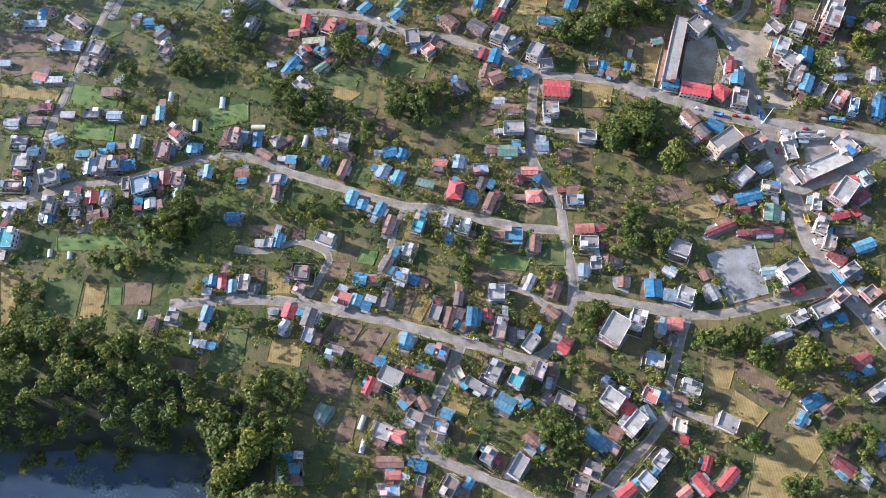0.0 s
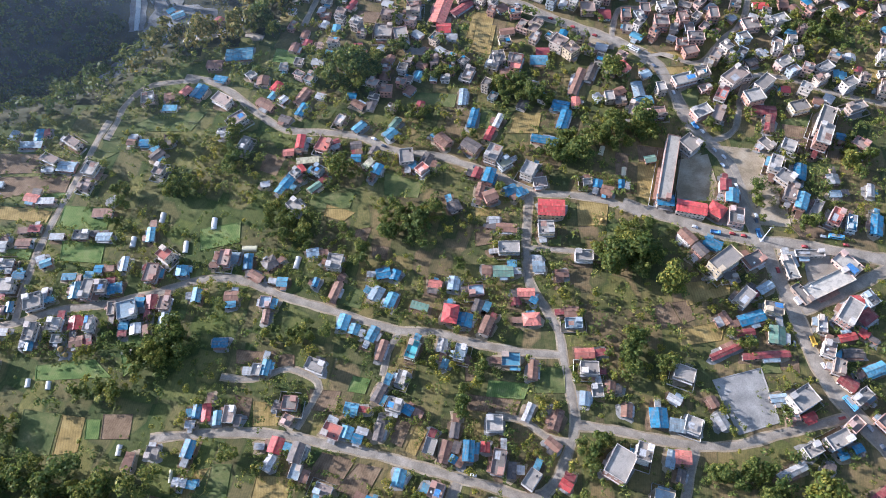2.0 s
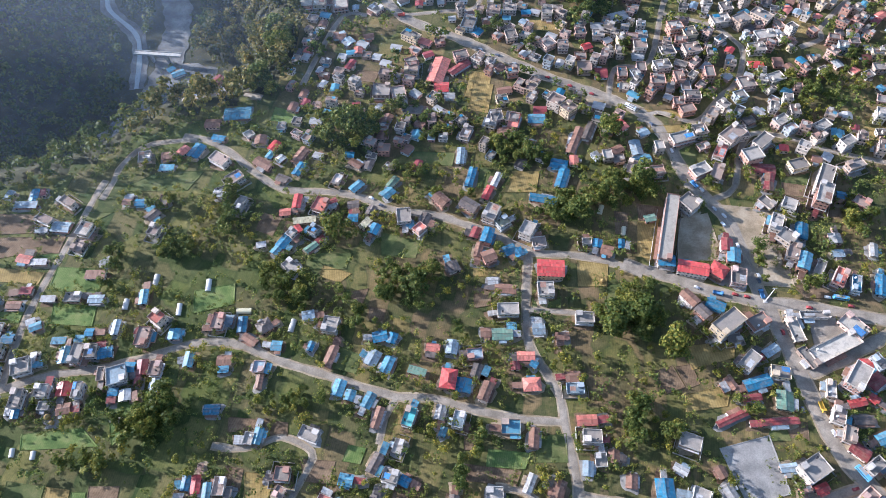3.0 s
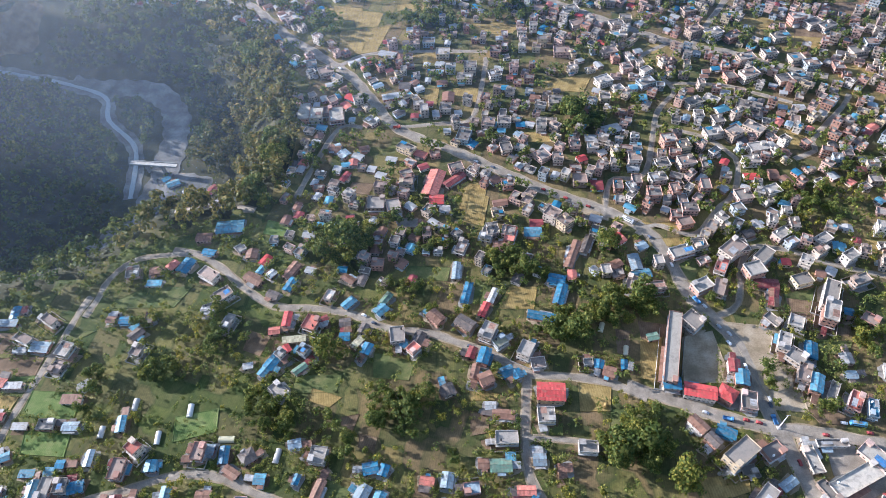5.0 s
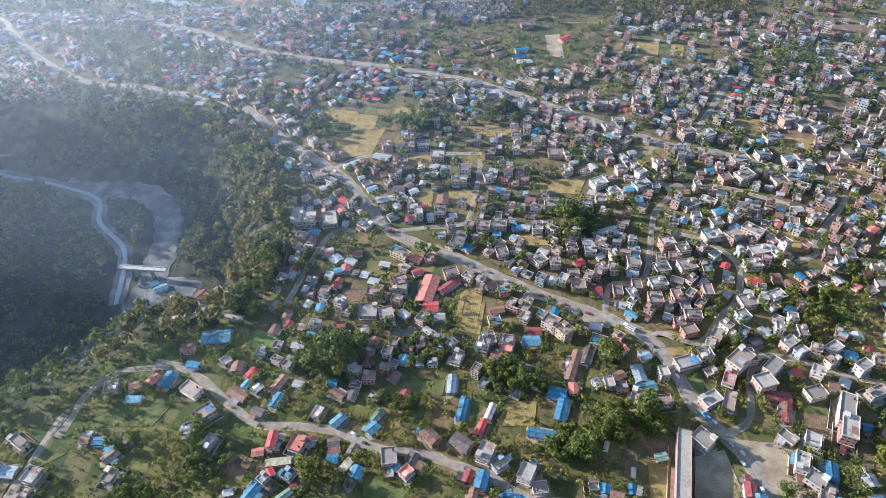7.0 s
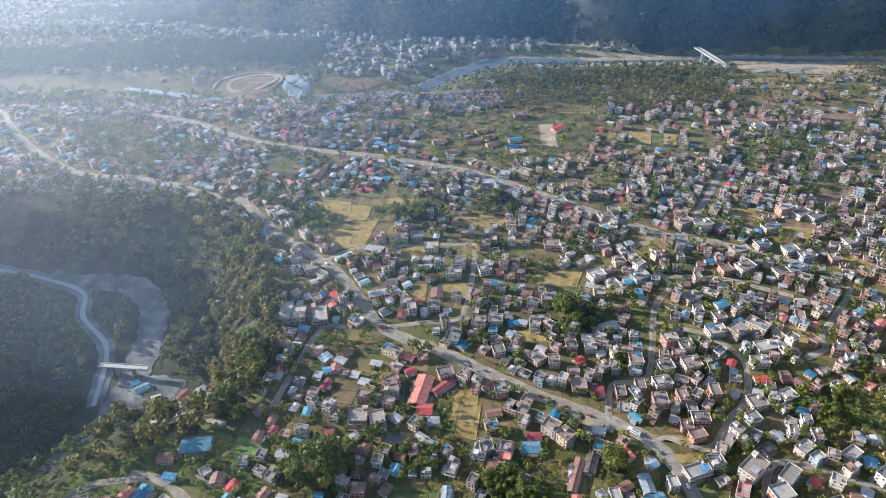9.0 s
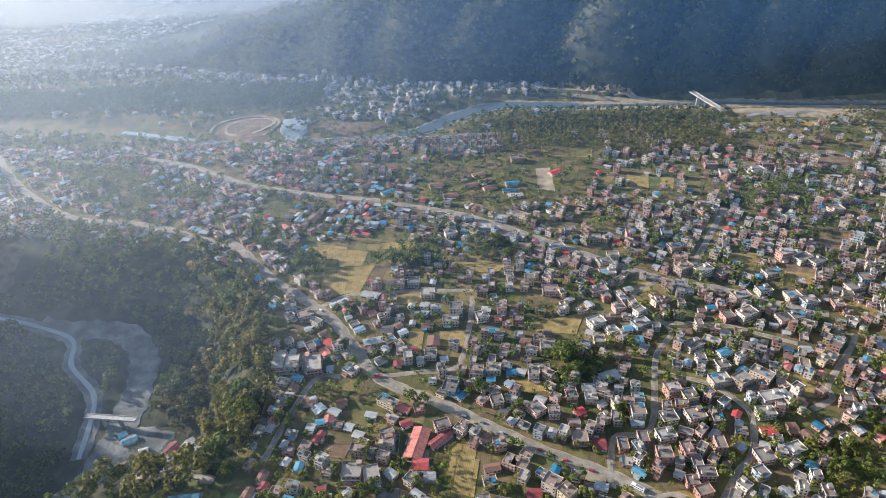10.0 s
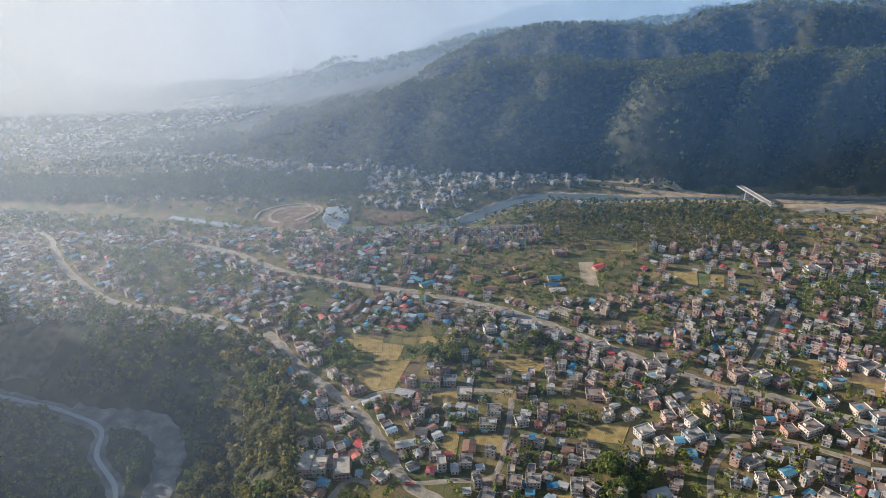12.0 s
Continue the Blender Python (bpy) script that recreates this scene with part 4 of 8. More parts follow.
field("grass", [(-139.0, 110.0), (-127.1, 110.0), (-127.9, 89.5), (-136.8, 81.1), (-150.6, 84.3)])
field("soil", [(-76.6, 116.6), (-57.6, 111.9), (-65.2, 98.4), (-85.5, 101.7)])
field("soil", [(-55.8, 110.5), (-42.2, 107.8), (-51.4, 90.1), (-67.7, 96.0)])
field("stubble", [(-23.7, 131.9), (-16.8, 129.1), (-23.9, 114.2), (-30.1, 117.6)])
field("soil", [(-32.6, 140.9), (-24.5, 137.3), (-31.8, 119.0), (-38.8, 122.5)])
field("grass", [(47.6, 165.5), (64.5, 167.5), (63.6, 150.5), (44.6, 150.5)])
field("crop", [(18.7, 158.6), (43.1, 156.1), (39.3, 146.8), (16.9, 148.5)])
field("soil", [(4.7, 150.3), (37.5, 146.0), (33.9, 137.6), (4.7, 140.7)])
field("soil", [(161.4, 91.8), (187.4, 75.8), (180.6, 65.7), (170.5, 68.7), (156.6, 85.2)])
field("stubble", [(139.4, 88.3), (156.8, 86.8), (152.0, 75.5), (138.0, 77.9)])
field("stubble", [(160.6, 40.2), (195.7, 56.5), (200.2, 45.1), (176.5, 18.0), (152.6, 17.7)])
field("soil", [(196.2, 51.1), (214.9, 59.8), (218.6, 48.3), (200.0, 34.5)])
field("soil", [(120.6, 205.0), (132.9, 209.1), (138.0, 194.9), (124.4, 190.1)])
field("soil", [(134.2, 208.2), (144.5, 209.9), (147.2, 196.9), (139.4, 194.1)])
field("stubble", [(142.2, 221.4), (173.6, 225.6), (172.0, 214.0), (144.0, 205.8)])
field("stubble", [(136.8, 190.2), (166.0, 196.9), (160.5, 183.1), (135.5, 179.2)])
field("stubble", [(82.5, 285.6), (103.4, 281.8), (100.1, 264.9), (81.2, 265.0)])
field("grass", [(101.1, 267.2), (130.2, 262.6), (121.3, 249.3), (97.4, 253.8)])
field("stubble", [(12.6, 280.4), (31.9, 278.0), (28.0, 273.4), (12.6, 273.5)])
field("soil", [(12.5, 266.6), (24.0, 262.9), (23.8, 251.8), (12.4, 249.6)])
field("grass", [(50.4, 257.5), (69.4, 257.4), (68.9, 249.4), (50.1, 249.5)])
field("soil", [(-68.3, 263.3), (-56.8, 265.5), (-60.1, 254.2), (-67.9, 257.8)])
field("soil", [(-56.1, 252.0), (-44.6, 249.7), (-46.1, 240.9), (-55.7, 243.2)])
field("grass", [(-101.8, 293.7), (-70.1, 293.5), (-73.2, 280.3), (-102.7, 280.5)])
field("grass", [(-51.0, 310.3), (-22.9, 302.8), (-26.5, 288.5), (-50.2, 291.0)])
field("soil", [(-137.7, 329.3), (-122.7, 323.2), (-127.3, 308.4), (-140.0, 313.4)])
field("stubble", [(127.9, 316.4), (143.1, 318.7), (134.5, 285.4), (123.2, 287.8)])
field("soil", [(129.4, 332.2), (148.9, 328.6), (143.9, 318.7), (128.8, 317.4)])
field("soil", [(113.0, 326.4), (122.7, 323.8), (118.7, 302.0), (111.3, 306.8)])
field("soil", [(235.6, 349.5), (258.6, 345.2), (249.8, 320.4), (231.3, 325.4)])
field("grass", [(244.8, 314.6), (267.7, 313.0), (262.0, 303.9), (242.7, 303.6)])
field("crop", [(-173.6, 265.0), (-146.8, 270.4), (-144.9, 254.5), (-171.1, 247.8)])
field("grass", [(-181.7, 217.5), (-172.3, 217.5), (-171.3, 198.7), (-180.6, 198.7)])
field("soil", [(-135.5, 178.6), (-98.9, 174.8), (-98.1, 165.9), (-134.4, 169.6)])
field("soil", [(-132.0, 149.8), (-121.1, 148.0), (-121.4, 135.0), (-130.1, 135.0)])
field("stubble", [(-120.2, 146.1), (-103.2, 144.3), (-104.3, 131.5), (-118.6, 131.4)])
field("stubble", [(-112.7, 103.2), (-92.4, 103.3), (-94.2, 86.4), (-114.5, 89.6)])
field("soil", [(-89.4, 88.1), (-61.0, 85.0), (-65.0, 70.3), (-91.2, 71.7)])
field("soil", [(-69.0, 59.2), (-58.7, 58.6), (-60.9, 43.8), (-70.6, 45.2)])
field("grass", [(-67.5, 38.2), (-54.8, 36.3), (-56.6, 24.4), (-66.5, 24.2)])
field("stubble", [(-5.0, 73.5), (7.3, 69.4), (4.0, 59.9), (-8.2, 64.5)])
field("grass", [(4.7, 48.4), (15.7, 50.7), (12.4, 32.6), (-1.0, 34.5)])
field("soil", [(20.9, 40.1), (26.4, 37.2), (22.5, 25.3), (15.4, 27.6)])
field("soil", [(220.4, 264.5), (239.0, 264.4), (255.3, 253.3), (226.1, 254.7)])
field("stubble", [(155.2, 75.5), (172.1, 63.1), (160.8, 50.7), (138.9, 44.4), (142.6, 53.6)])
field("crop", [(-62.2, 161.4), (-51.5, 159.5), (-54.5, 150.1), (-65.2, 151.9)])
field("soil", [(-90.0, 153.7), (-68.7, 151.9), (-71.3, 138.9), (-85.4, 140.7)])
field("soil", [(190.7, 175.4), (204.1, 172.8), (202.2, 162.2), (192.2, 164.1)])
field("grass", [(183.5, 173.5), (190.3, 172.8), (191.9, 162.2), (178.2, 162.1)])
field("crop", [(-209.6, 184.5), (-205.2, 200.7), (-186.2, 176.6), (-201.6, 160.9)])
field("crop", [(-257.7, 168.5), (-222.0, 172.5), (-208.8, 160.9), (-255.4, 158.8)])
field("stubble", [(-89.2, 284.1), (-69.1, 277.0), (-76.5, 270.1), (-90.4, 274.8)])
field("grass", [(-77.3, 225.9), (-58.1, 217.4), (-61.1, 204.9), (-76.1, 209.1)])
field("soil", [(4.8, 169.2), (11.8, 169.2), (11.7, 157.8), (4.8, 157.8)])
field("soil", [(62.4, 232.1), (67.2, 217.3), (61.7, 217.3)])
field("grass", [(-244.0, 354.5), (-221.7, 367.9), (-186.8, 368.2), (-196.1, 349.7), (-240.3, 349.6)])
field("stubble", [(43.2, 363.3), (63.2, 362.8), (59.5, 343.6), (34.1, 344.1)])
field("grass", [(19.4, 371.3), (30.4, 363.5), (26.5, 348.0), (16.7, 349.2)])
field("grass", [(-29.9, 384.3), (1.2, 382.1), (-0.9, 369.2), (-33.6, 372.5)])
field("grass", [(169.0, 388.8), (184.4, 384.7), (175.7, 362.9), (160.8, 370.8)])
field("grass", [(235.8, 353.3), (258.0, 357.7), (248.1, 336.1), (231.6, 337.8)])
field("soil", [(249.2, 338.9), (277.5, 333.7), (267.0, 317.0), (242.9, 321.8)])
field("stubble", [(287.3, 534.0), (311.7, 525.7), (303.5, 506.9), (276.3, 500.6)])
field("stubble", [(13.4, 471.7), (31.7, 465.9), (25.9, 434.8), (8.3, 441.3)])
field("stubble", [(-112.2, 700.9), (-59.1, 709.4), (-71.0, 662.9), (-107.5, 654.5)])
field("stubble", [(-21.3, 600.0), (-7.9, 599.5), (-10.4, 569.8), (-23.3, 570.2)])
field("stubble", [(5.5, 599.0), (29.5, 598.1), (26.2, 576.8), (5.3, 579.2)])
field("stubble", [(64.5, 533.9), (96.4, 530.5), (90.2, 519.5), (63.5, 520.4)])
field("stubble", [(147.3, 425.7), (141.9, 420.0), (179.6, 424.8), (174.8, 413.4)])
field("soil", [(-79.7, 474.3), (-60.8, 471.8), (-64.6, 458.9), (-83.3, 462.7)])
field("stubble", [(-123.7, 752.2), (-91.9, 744.8), (-90.1, 721.9), (-120.6, 723.3)])
field("stubble", [(18.6, 711.4), (65.9, 703.8), (59.0, 688.1), (18.2, 692.0)])
field("stubble", [(306.5, 404.5), (323.9, 398.6), (319.2, 387.9), (299.9, 388.4)])
field("stubble", [(375.5, 625.2), (408.6, 614.7), (398.5, 597.2), (366.8, 602.8)])
field("soil", [(354.9, 690.7), (386.9, 684.0), (371.9, 659.1), (346.2, 665.3)])
field("crop", [(-142.8, 433.2), (-119.5, 426.6), (-126.5, 415.2), (-144.6, 418.5)])
field("grass", [(-276.3, 309.5), (-265.6, 331.4), (-245.9, 331.0)])
field("soil", [(-119.4, 321.9), (-96.1, 319.3), (-93.7, 302.1), (-120.6, 306.8)])
field("stubble", [(-102.8, 742.7), (-68.5, 735.0), (-72.4, 708.1), (-95.9, 707.3)])
field("stubble", [(-110.6, 684.7), (-84.2, 678.3), (-86.8, 659.2), (-110.5, 662.4)])
field("stubble", [(45.4, 711.9), (77.2, 704.7), (67.1, 689.7), (41.5, 693.2)])
field("stubble", [(-54.3, 751.3), (-17.3, 754.9), (-20.0, 737.8), (-53.5, 737.5)])
field("stubble", [(88.5, 606.1), (139.9, 618.6), (126.6, 588.1), (92.1, 593.8)])
field("stubble", [(-37.8, 656.6), (-4.7, 659.5), (-10.1, 641.4), (-37.1, 640.1)])
field("stubble", [(245.5, 895.0), (272.8, 889.8), (263.5, 855.2), (236.5, 857.1)])
field("grass", [(272.6, 886.6), (285.4, 884.1), (278.2, 858.6), (265.4, 859.5)])
field("stubble", [(286.1, 884.1), (302.2, 881.3), (290.3, 846.0), (276.5, 849.9)])
field("soil", [(499.7, 934.4), (556.6, 930.0), (531.5, 881.9), (480.7, 893.7)])
field("soil", [(400.6, 735.0), (441.6, 732.4), (419.6, 700.5), (388.1, 707.7)])
field("stubble", [(151.0, 989.1), (219.5, 979.9), (213.1, 947.8), (150.3, 956.1)])
field("dust", [(134.2, 919.5), (152.8, 921.4), (150.1, 855.8), (130.6, 864.6)])
field("stubble", [(200.9, 662.4), (213.1, 666.6), (208.1, 647.9), (185.5, 644.5)])
field("stubble", [(288.5, 529.4), (313.4, 535.1), (298.5, 503.1), (278.9, 507.1)])
field("stubble", [(151.2, 406.4), (181.9, 407.5), (175.3, 399.0), (149.1, 399.0)])
field("dust", [(106.6, 441.2), (120.1, 438.2), (118.2, 429.4), (103.2, 433.9)])
field("stubble", [(307.9, 712.5), (340.2, 705.2), (326.4, 685.0), (300.3, 691.7)])
field("stubble", [(16.4, 457.6), (32.8, 454.3), (27.0, 422.4), (11.5, 427.7)])
field("stubble", [(344.4, 673.9), (380.5, 666.9), (366.3, 648.5), (338.2, 652.9)])
field("dust", [(461.4, 1134.9), (564.8, 1150.2), (637.6, 1118.6), (601.0, 1079.6), (448.8, 1100.2)])
field("soil", [(-335.1, 1111.9), (-300.6, 1150.6), (-244.6, 1138.5), (-251.1, 1082.7), (-289.2, 1064.6)])
field("soil", [(-151.0, 1096.1), (-108.2, 1096.8), (-100.9, 1059.5), (-147.1, 1063.3)])
field("stubble", [(-137.6, 750.6), (-103.7, 740.5), (-107.3, 729.5), (-135.4, 735.7)])


# ---- village houses, row by row ----
house(-307.6, 345.4, 9.8, 4.8, -84, 1, "g", "blue")
house(-326.7, 345.7, 8.1, 4.7, 78, 1, "s", "pale")
house(-311.4, 336.7, 16.3, 5.0, -0, 1, "s", "pale")
house(-324.9, 301.7, 8.7, 4.3, -0, 1, "s", "pale")
house(-290.8, 321.8, 12.2, 4.9, -27, 2, "f", "rust")
house(-278.9, 316.6, 12.4, 7.5, -6, 1, "g", "pale")
house(-292.3, 314.3, 8.8, 3.9, -0, 1, "s", "tin")
house(-259.3, 312.7, 9.9, 8.6, 75, 2, "f", "white")
house(-261.1, 300.8, 9.0, 7.0, 75, 1, "f", "rust")
house(-296.2, 289.9, 9.5, 5.4, -12, 1, "g", "salmon")
house(-286.0, 287.5, 11.7, 4.2, -0, 1, "s", "tin")
house(-238.6, 287.7, 6.7, 3.9, 38, 1, "s", "grey")
house(-242.9, 276.9, 13.1, 5.9, -0, 1, "s", "rust")
house(-215.4, 326.2, 9.2, 6.9, 51, 1, "g", "dark")
house(-209.6, 311.3, 8.4, 6.9, 73, 2, "f", "rust")
house(-286.2, 265.0, 7.5, 4.7, -0, 1, "g", "maroon")
house(-306.7, 252.4, 9.5, 4.6, -0, 1, "g", "grey")
house(-290.7, 254.1, 9.4, 4.7, -0, 1, "g", "rust")
house(-269.4, 258.6, 9.2, 4.0, -0, 1, "s", "grey")
house(-252.7, 259.4, 10.1, 6.2, -0, 1, "f", "white")
house(-236.8, 258.0, 9.4, 5.1, -0, 1, "g", "pale")
house(-205.4, 259.3, 10.1, 4.7, -84, 1, "g", "sky")
house(-201.2, 273.1, 8.9, 3.9, -89, 1, "t", "white")
house(-217.2, 254.8, 7.8, 3.8, -88, 1, "t", "white")
house(-180.7, 250.7, 8.7, 3.4, -86, 1, "t", "white")
house(-164.7, 268.8, 8.9, 3.8, -86, 1, "t", "white")
house(-190.4, 241.7, 8.3, 7.1, -35, 3, "f", "salmon")
house(-197.5, 229.3, 12.1, 7.4, 86, 2, "f", "rust")
house(-297.2, 238.1, 10.0, 4.9, -0, 1, "f", "white")
house(-284.6, 229.4, 7.3, 5.2, -0, 1, "g", "blue")
house(-291.0, 220.9, 9.8, 8.0, -0, 2, "f", "white")
house(-270.9, 238.1, 6.8, 4.9, 24, 1, "g", "sky")
house(-218.0, 237.1, 9.6, 4.0, -88, 1, "g", "pale")
house(-234.2, 233.6, 4.6, 4.5, -0, 1, "g", "blue")
house(-252.5, 228.0, 8.9, 4.2, -0, 1, "s", "sky")
house(-239.4, 229.3, 5.3, 4.1, -0, 1, "g", "sky")
house(-245.8, 218.2, 10.8, 5.0, -87, 1, "g", "sky")
house(-236.7, 217.8, 12.6, 6.0, 88, 2, "f", "white")
house(-228.0, 219.5, 7.9, 6.6, -88, 2, "f", "grey")
house(-220.0, 219.5, 8.2, 6.8, 12, 1, "g", "blue")
house(-269.4, 209.5, 10.3, 9.9, 18, 2, "f", "white")
house(-265.4, 216.1, 7.3, 3.7, -86, 1, "s", "tin")
house(-293.5, 204.4, 11.0, 5.0, 0, 1, "f", "grey")
house(-285.0, 206.5, 6.4, 3.9, -85, 1, "g", "blue")
house(-290.1, 194.0, 15.9, 4.0, 0, 1, "s", "tin")
house(-218.7, 205.2, 8.6, 3.8, -83, 1, "f", "grey")
house(-207.4, 203.3, 11.1, 11.0, -73, 2, "f", "pale")
house(-202.2, 210.6, 5.8, 5.7, -0, 1, "g", "blue")
house(-194.1, 209.4, 9.3, 6.1, -85, 1, "g", "maroon")
house(-184.4, 207.4, 8.2, 6.6, 86, 2, "f", "rust")
house(-179.0, 231.8, 6.7, 6.5, 90, 1, "g", "sky")
house(-165.8, 214.4, 9.2, 5.2, 89, 1, "g", "sky")
house(-151.4, 239.5, 10.2, 6.7, 84, 2, "f", "rust")
house(-146.1, 241.8, 6.1, 5.9, -6, 1, "g", "pale")
house(-136.2, 238.2, 10.4, 5.2, -88, 1, "g", "blue")
house(-157.8, 236.1, 6.6, 3.4, -0, 1, "s", "rust")
house(-137.3, 249.2, 9.7, 4.3, -0, 1, "t", "cream")
house(-121.7, 236.9, 8.4, 8.3, 35, 1, "h", "dark")
house(-143.3, 213.5, 8.3, 5.7, -0, 1, "g", "rust")
house(-130.0, 227.0, 9.9, 4.0, -31, 1, "g", "rust")
house(-112.0, 223.2, 5.9, 5.7, -3, 1, "g", "sky")
house(-120.9, 209.0, 7.0, 6.4, 87, 1, "f", "pale")
house(-119.5, 199.1, 8.3, 3.2, 87, 1, "g", "rust")
house(-104.5, 238.1, 9.1, 3.8, 82, 1, "t", "white")
house(-250.8, 193.5, 7.4, 7.2, 89, 2, "f", "white")
house(-247.8, 184.9, 6.3, 4.8, 0, 1, "f", "white")
house(-239.0, 195.4, 8.6, 8.1, -84, 1, "g", "red")
house(-229.1, 193.9, 9.6, 4.5, -87, 2, "f", "white")
house(-264.8, 188.7, 11.3, 6.2, 90, 2, "f", "grey")
house(-264.1, 180.5, 6.1, 4.2, -86, 1, "g", "blue")
house(-235.3, 182.9, 7.3, 6.0, 11, 1, "g", "rust")
house(-244.5, 178.5, 3.8, 3.6, -90, 1, "y", "cream")
house(-254.1, 180.5, 3.5, 3.2, -90, 1, "y", "cream")
house(-251.1, 186.9, 3.1, 2.9, -90, 1, "y", "cream")
house(-240.7, 175.0, 3.1, 2.8, -90, 1, "y", "cream")
house(-200.2, 191.4, 6.4, 6.1, -79, 1, "g", "white")
house(-207.9, 193.4, 5.1, 4.2, 0, 1, "g", "blue")
house(-202.1, 176.8, 8.5, 3.4, 0, 1, "t", "cream")
house(-183.5, 197.0, 9.0, 3.9, -90, 1, "g", "pale")
house(-286.0, 165.8, 12.8, 8.4, -89, 2, "f", "teal")
house(-145.1, 181.8, 8.7, 5.4, 0, 1, "g", "blue")
house(-289.7, 184.0, 8.0, 4.6, 75, 1, "f", "white")
house(-114.1, 162.9, 9.0, 4.4, 82, 1, "g", "sky")
house(-119.9, 163.3, 6.4, 4.7, 82, 1, "f", "white")
house(-126.0, 159.7, 5.5, 4.4, 0, 1, "s", "grey")
house(-117.1, 302.8, 11.8, 6.9, 59, 1, "g", "blue")
house(-121.9, 295.1, 6.6, 5.0, 59, 1, "g", "sky")
house(-112.5, 307.3, 5.8, 4.7, 54, 2, "f", "white")
house(-133.3, 299.6, 6.1, 3.8, 12, 1, "s", "tin")
house(-109.9, 281.4, 11.5, 7.1, -43, 1, "f", "white")
house(-120.2, 326.9, 6.9, 5.2, 6, 1, "g", "salmon")
house(-111.8, 334.5, 11.1, 5.3, 87, 2, "g", "red")
house(-152.8, 333.3, 11.1, 5.4, 71, 2, "f", "white")
house(-169.9, 347.3, 7.0, 5.0, 25, 1, "f", "white")
house(-226.5, 337.5, 7.9, 4.9, -0, 1, "g", "blue")
house(-210.1, 338.9, 8.7, 5.1, -89, 1, "f", "grey")
house(-278.9, 336.9, 11.0, 5.2, -32, 2, "f", "rust")
house(-237.0, 338.1, 5.7, 4.4, -0, 1, "g", "rust")
house(-94.9, 331.3, 10.4, 9.0, 69, 2, "f", "salmon")
house(-87.2, 336.3, 4.9, 3.5, 25, 1, "g", "maroon")
house(-105.6, 319.9, 15.6, 4.4, 6, 1, "s", "cream")
house(-109.5, 312.0, 5.8, 4.9, -53, 1, "g", "red")
house(-97.2, 309.6, 6.7, 6.1, 59, 2, "f", "dark")
house(-98.3, 296.9, 9.1, 4.0, 42, 1, "g", "green")
house(-70.9, 349.5, 9.9, 5.8, 48, 1, "g", "sky")
house(-71.9, 332.6, 7.0, 6.1, 6, 1, "g", "dark")
house(-71.2, 321.1, 6.2, 6.0, -0, 1, "g", "blue")
house(-58.7, 327.5, 7.2, 5.2, 67, 1, "g", "dark")
house(-62.2, 316.6, 9.3, 4.4, 53, 1, "s", "cream")
house(-55.5, 311.6, 7.9, 5.8, 67, 1, "g", "blue")
house(-47.6, 343.1, 8.4, 7.3, 47, 1, "g", "sky")
house(-34.9, 321.4, 11.1, 8.9, -84, 2, "f", "grey")
house(-19.9, 323.7, 8.9, 6.6, 66, 1, "g", "dark")
house(-23.9, 309.6, 7.3, 6.1, 46, 2, "f", "salmon")
house(-30.1, 314.9, 5.2, 3.9, 47, 1, "g", "sky")
house(-9.2, 334.6, 10.8, 7.7, -46, 2, "g", "rust")
house(10.8, 329.4, 12.5, 8.0, -36, 2, "g", "dark")
house(26.1, 320.9, 12.1, 8.8, 64, 3, "f", "white")
house(33.9, 314.0, 8.7, 6.6, 35, 2, "f", "cream")
house(23.2, 303.9, 11.3, 6.8, 73, 2, "g", "blue")
house(15.1, 308.2, 8.1, 5.2, 69, 1, "g", "maroon")
house(16.5, 292.9, 10.4, 4.4, 77, 1, "g", "rust")
house(23.3, 286.5, 8.2, 7.8, 23, 2, "g", "rust")
house(-1.0, 279.9, 7.8, 7.5, -67, 1, "g", "dark")
house(37.5, 292.8, 7.6, 7.0, 23, 1, "g", "blue")
house(44.9, 292.8, 6.2, 5.5, -67, 1, "g", "blue")
house(50.2, 306.2, 10.3, 8.3, 63, 3, "f", "white")
house(57.9, 298.8, 8.7, 7.3, 6, 1, "f", "rust")
house(63.8, 276.2, 16.9, 11.8, -4, 2, "g", "red")
house(59.3, 260.4, 9.7, 9.2, -0, 2, "f", "white")
house(33.3, 262.5, 13.0, 5.8, -6, 1, "g", "rust")
house(25.4, 268.4, 5.9, 5.1, -0, 1, "g", "grey")
house(34.2, 246.0, 12.8, 7.5, -0, 2, "f", "white")
house(29.9, 229.8, 12.0, 7.3, -0, 1, "g", "green")
house(19.6, 231.1, 5.7, 5.5, -0, 1, "g", "rust")
house(35.9, 235.3, 5.1, 4.4, -0, 1, "g", "sky")
house(52.9, 233.1, 7.0, 6.6, -0, 1, "g", "pale")
house(67.3, 228.0, 7.6, 4.4, -0, 1, "g", "rust")
house(82.2, 239.9, 10.7, 6.7, -4, 2, "f", "white")
house(-47.2, 229.0, 8.3, 6.6, 11, 1, "g", "blue")
house(-39.3, 227.8, 6.4, 4.9, 74, 1, "g", "blue")
house(-78.9, 236.4, 9.8, 9.1, 81, 2, "f", "white")
house(-94.4, 244.7, 7.1, 5.3, 12, 1, "g", "pale")
house(-90.3, 222.7, 5.6, 3.0, 76, 1, "g", "blue")
house(-77.2, 215.6, 13.7, 5.0, 71, 1, "g", "rust")
house(-50.9, 214.3, 9.5, 7.3, 65, 1, "g", "pale")
house(-41.6, 209.8, 10.3, 5.9, 69, 1, "g", "sky")
house(-23.2, 205.6, 10.8, 4.3, -17, 1, "s", "green")
house(-13.6, 221.0, 7.7, 4.7, -11, 1, "g", "salmon")
house(-1.8, 221.4, 8.6, 6.3, 81, 1, "g", "pale")
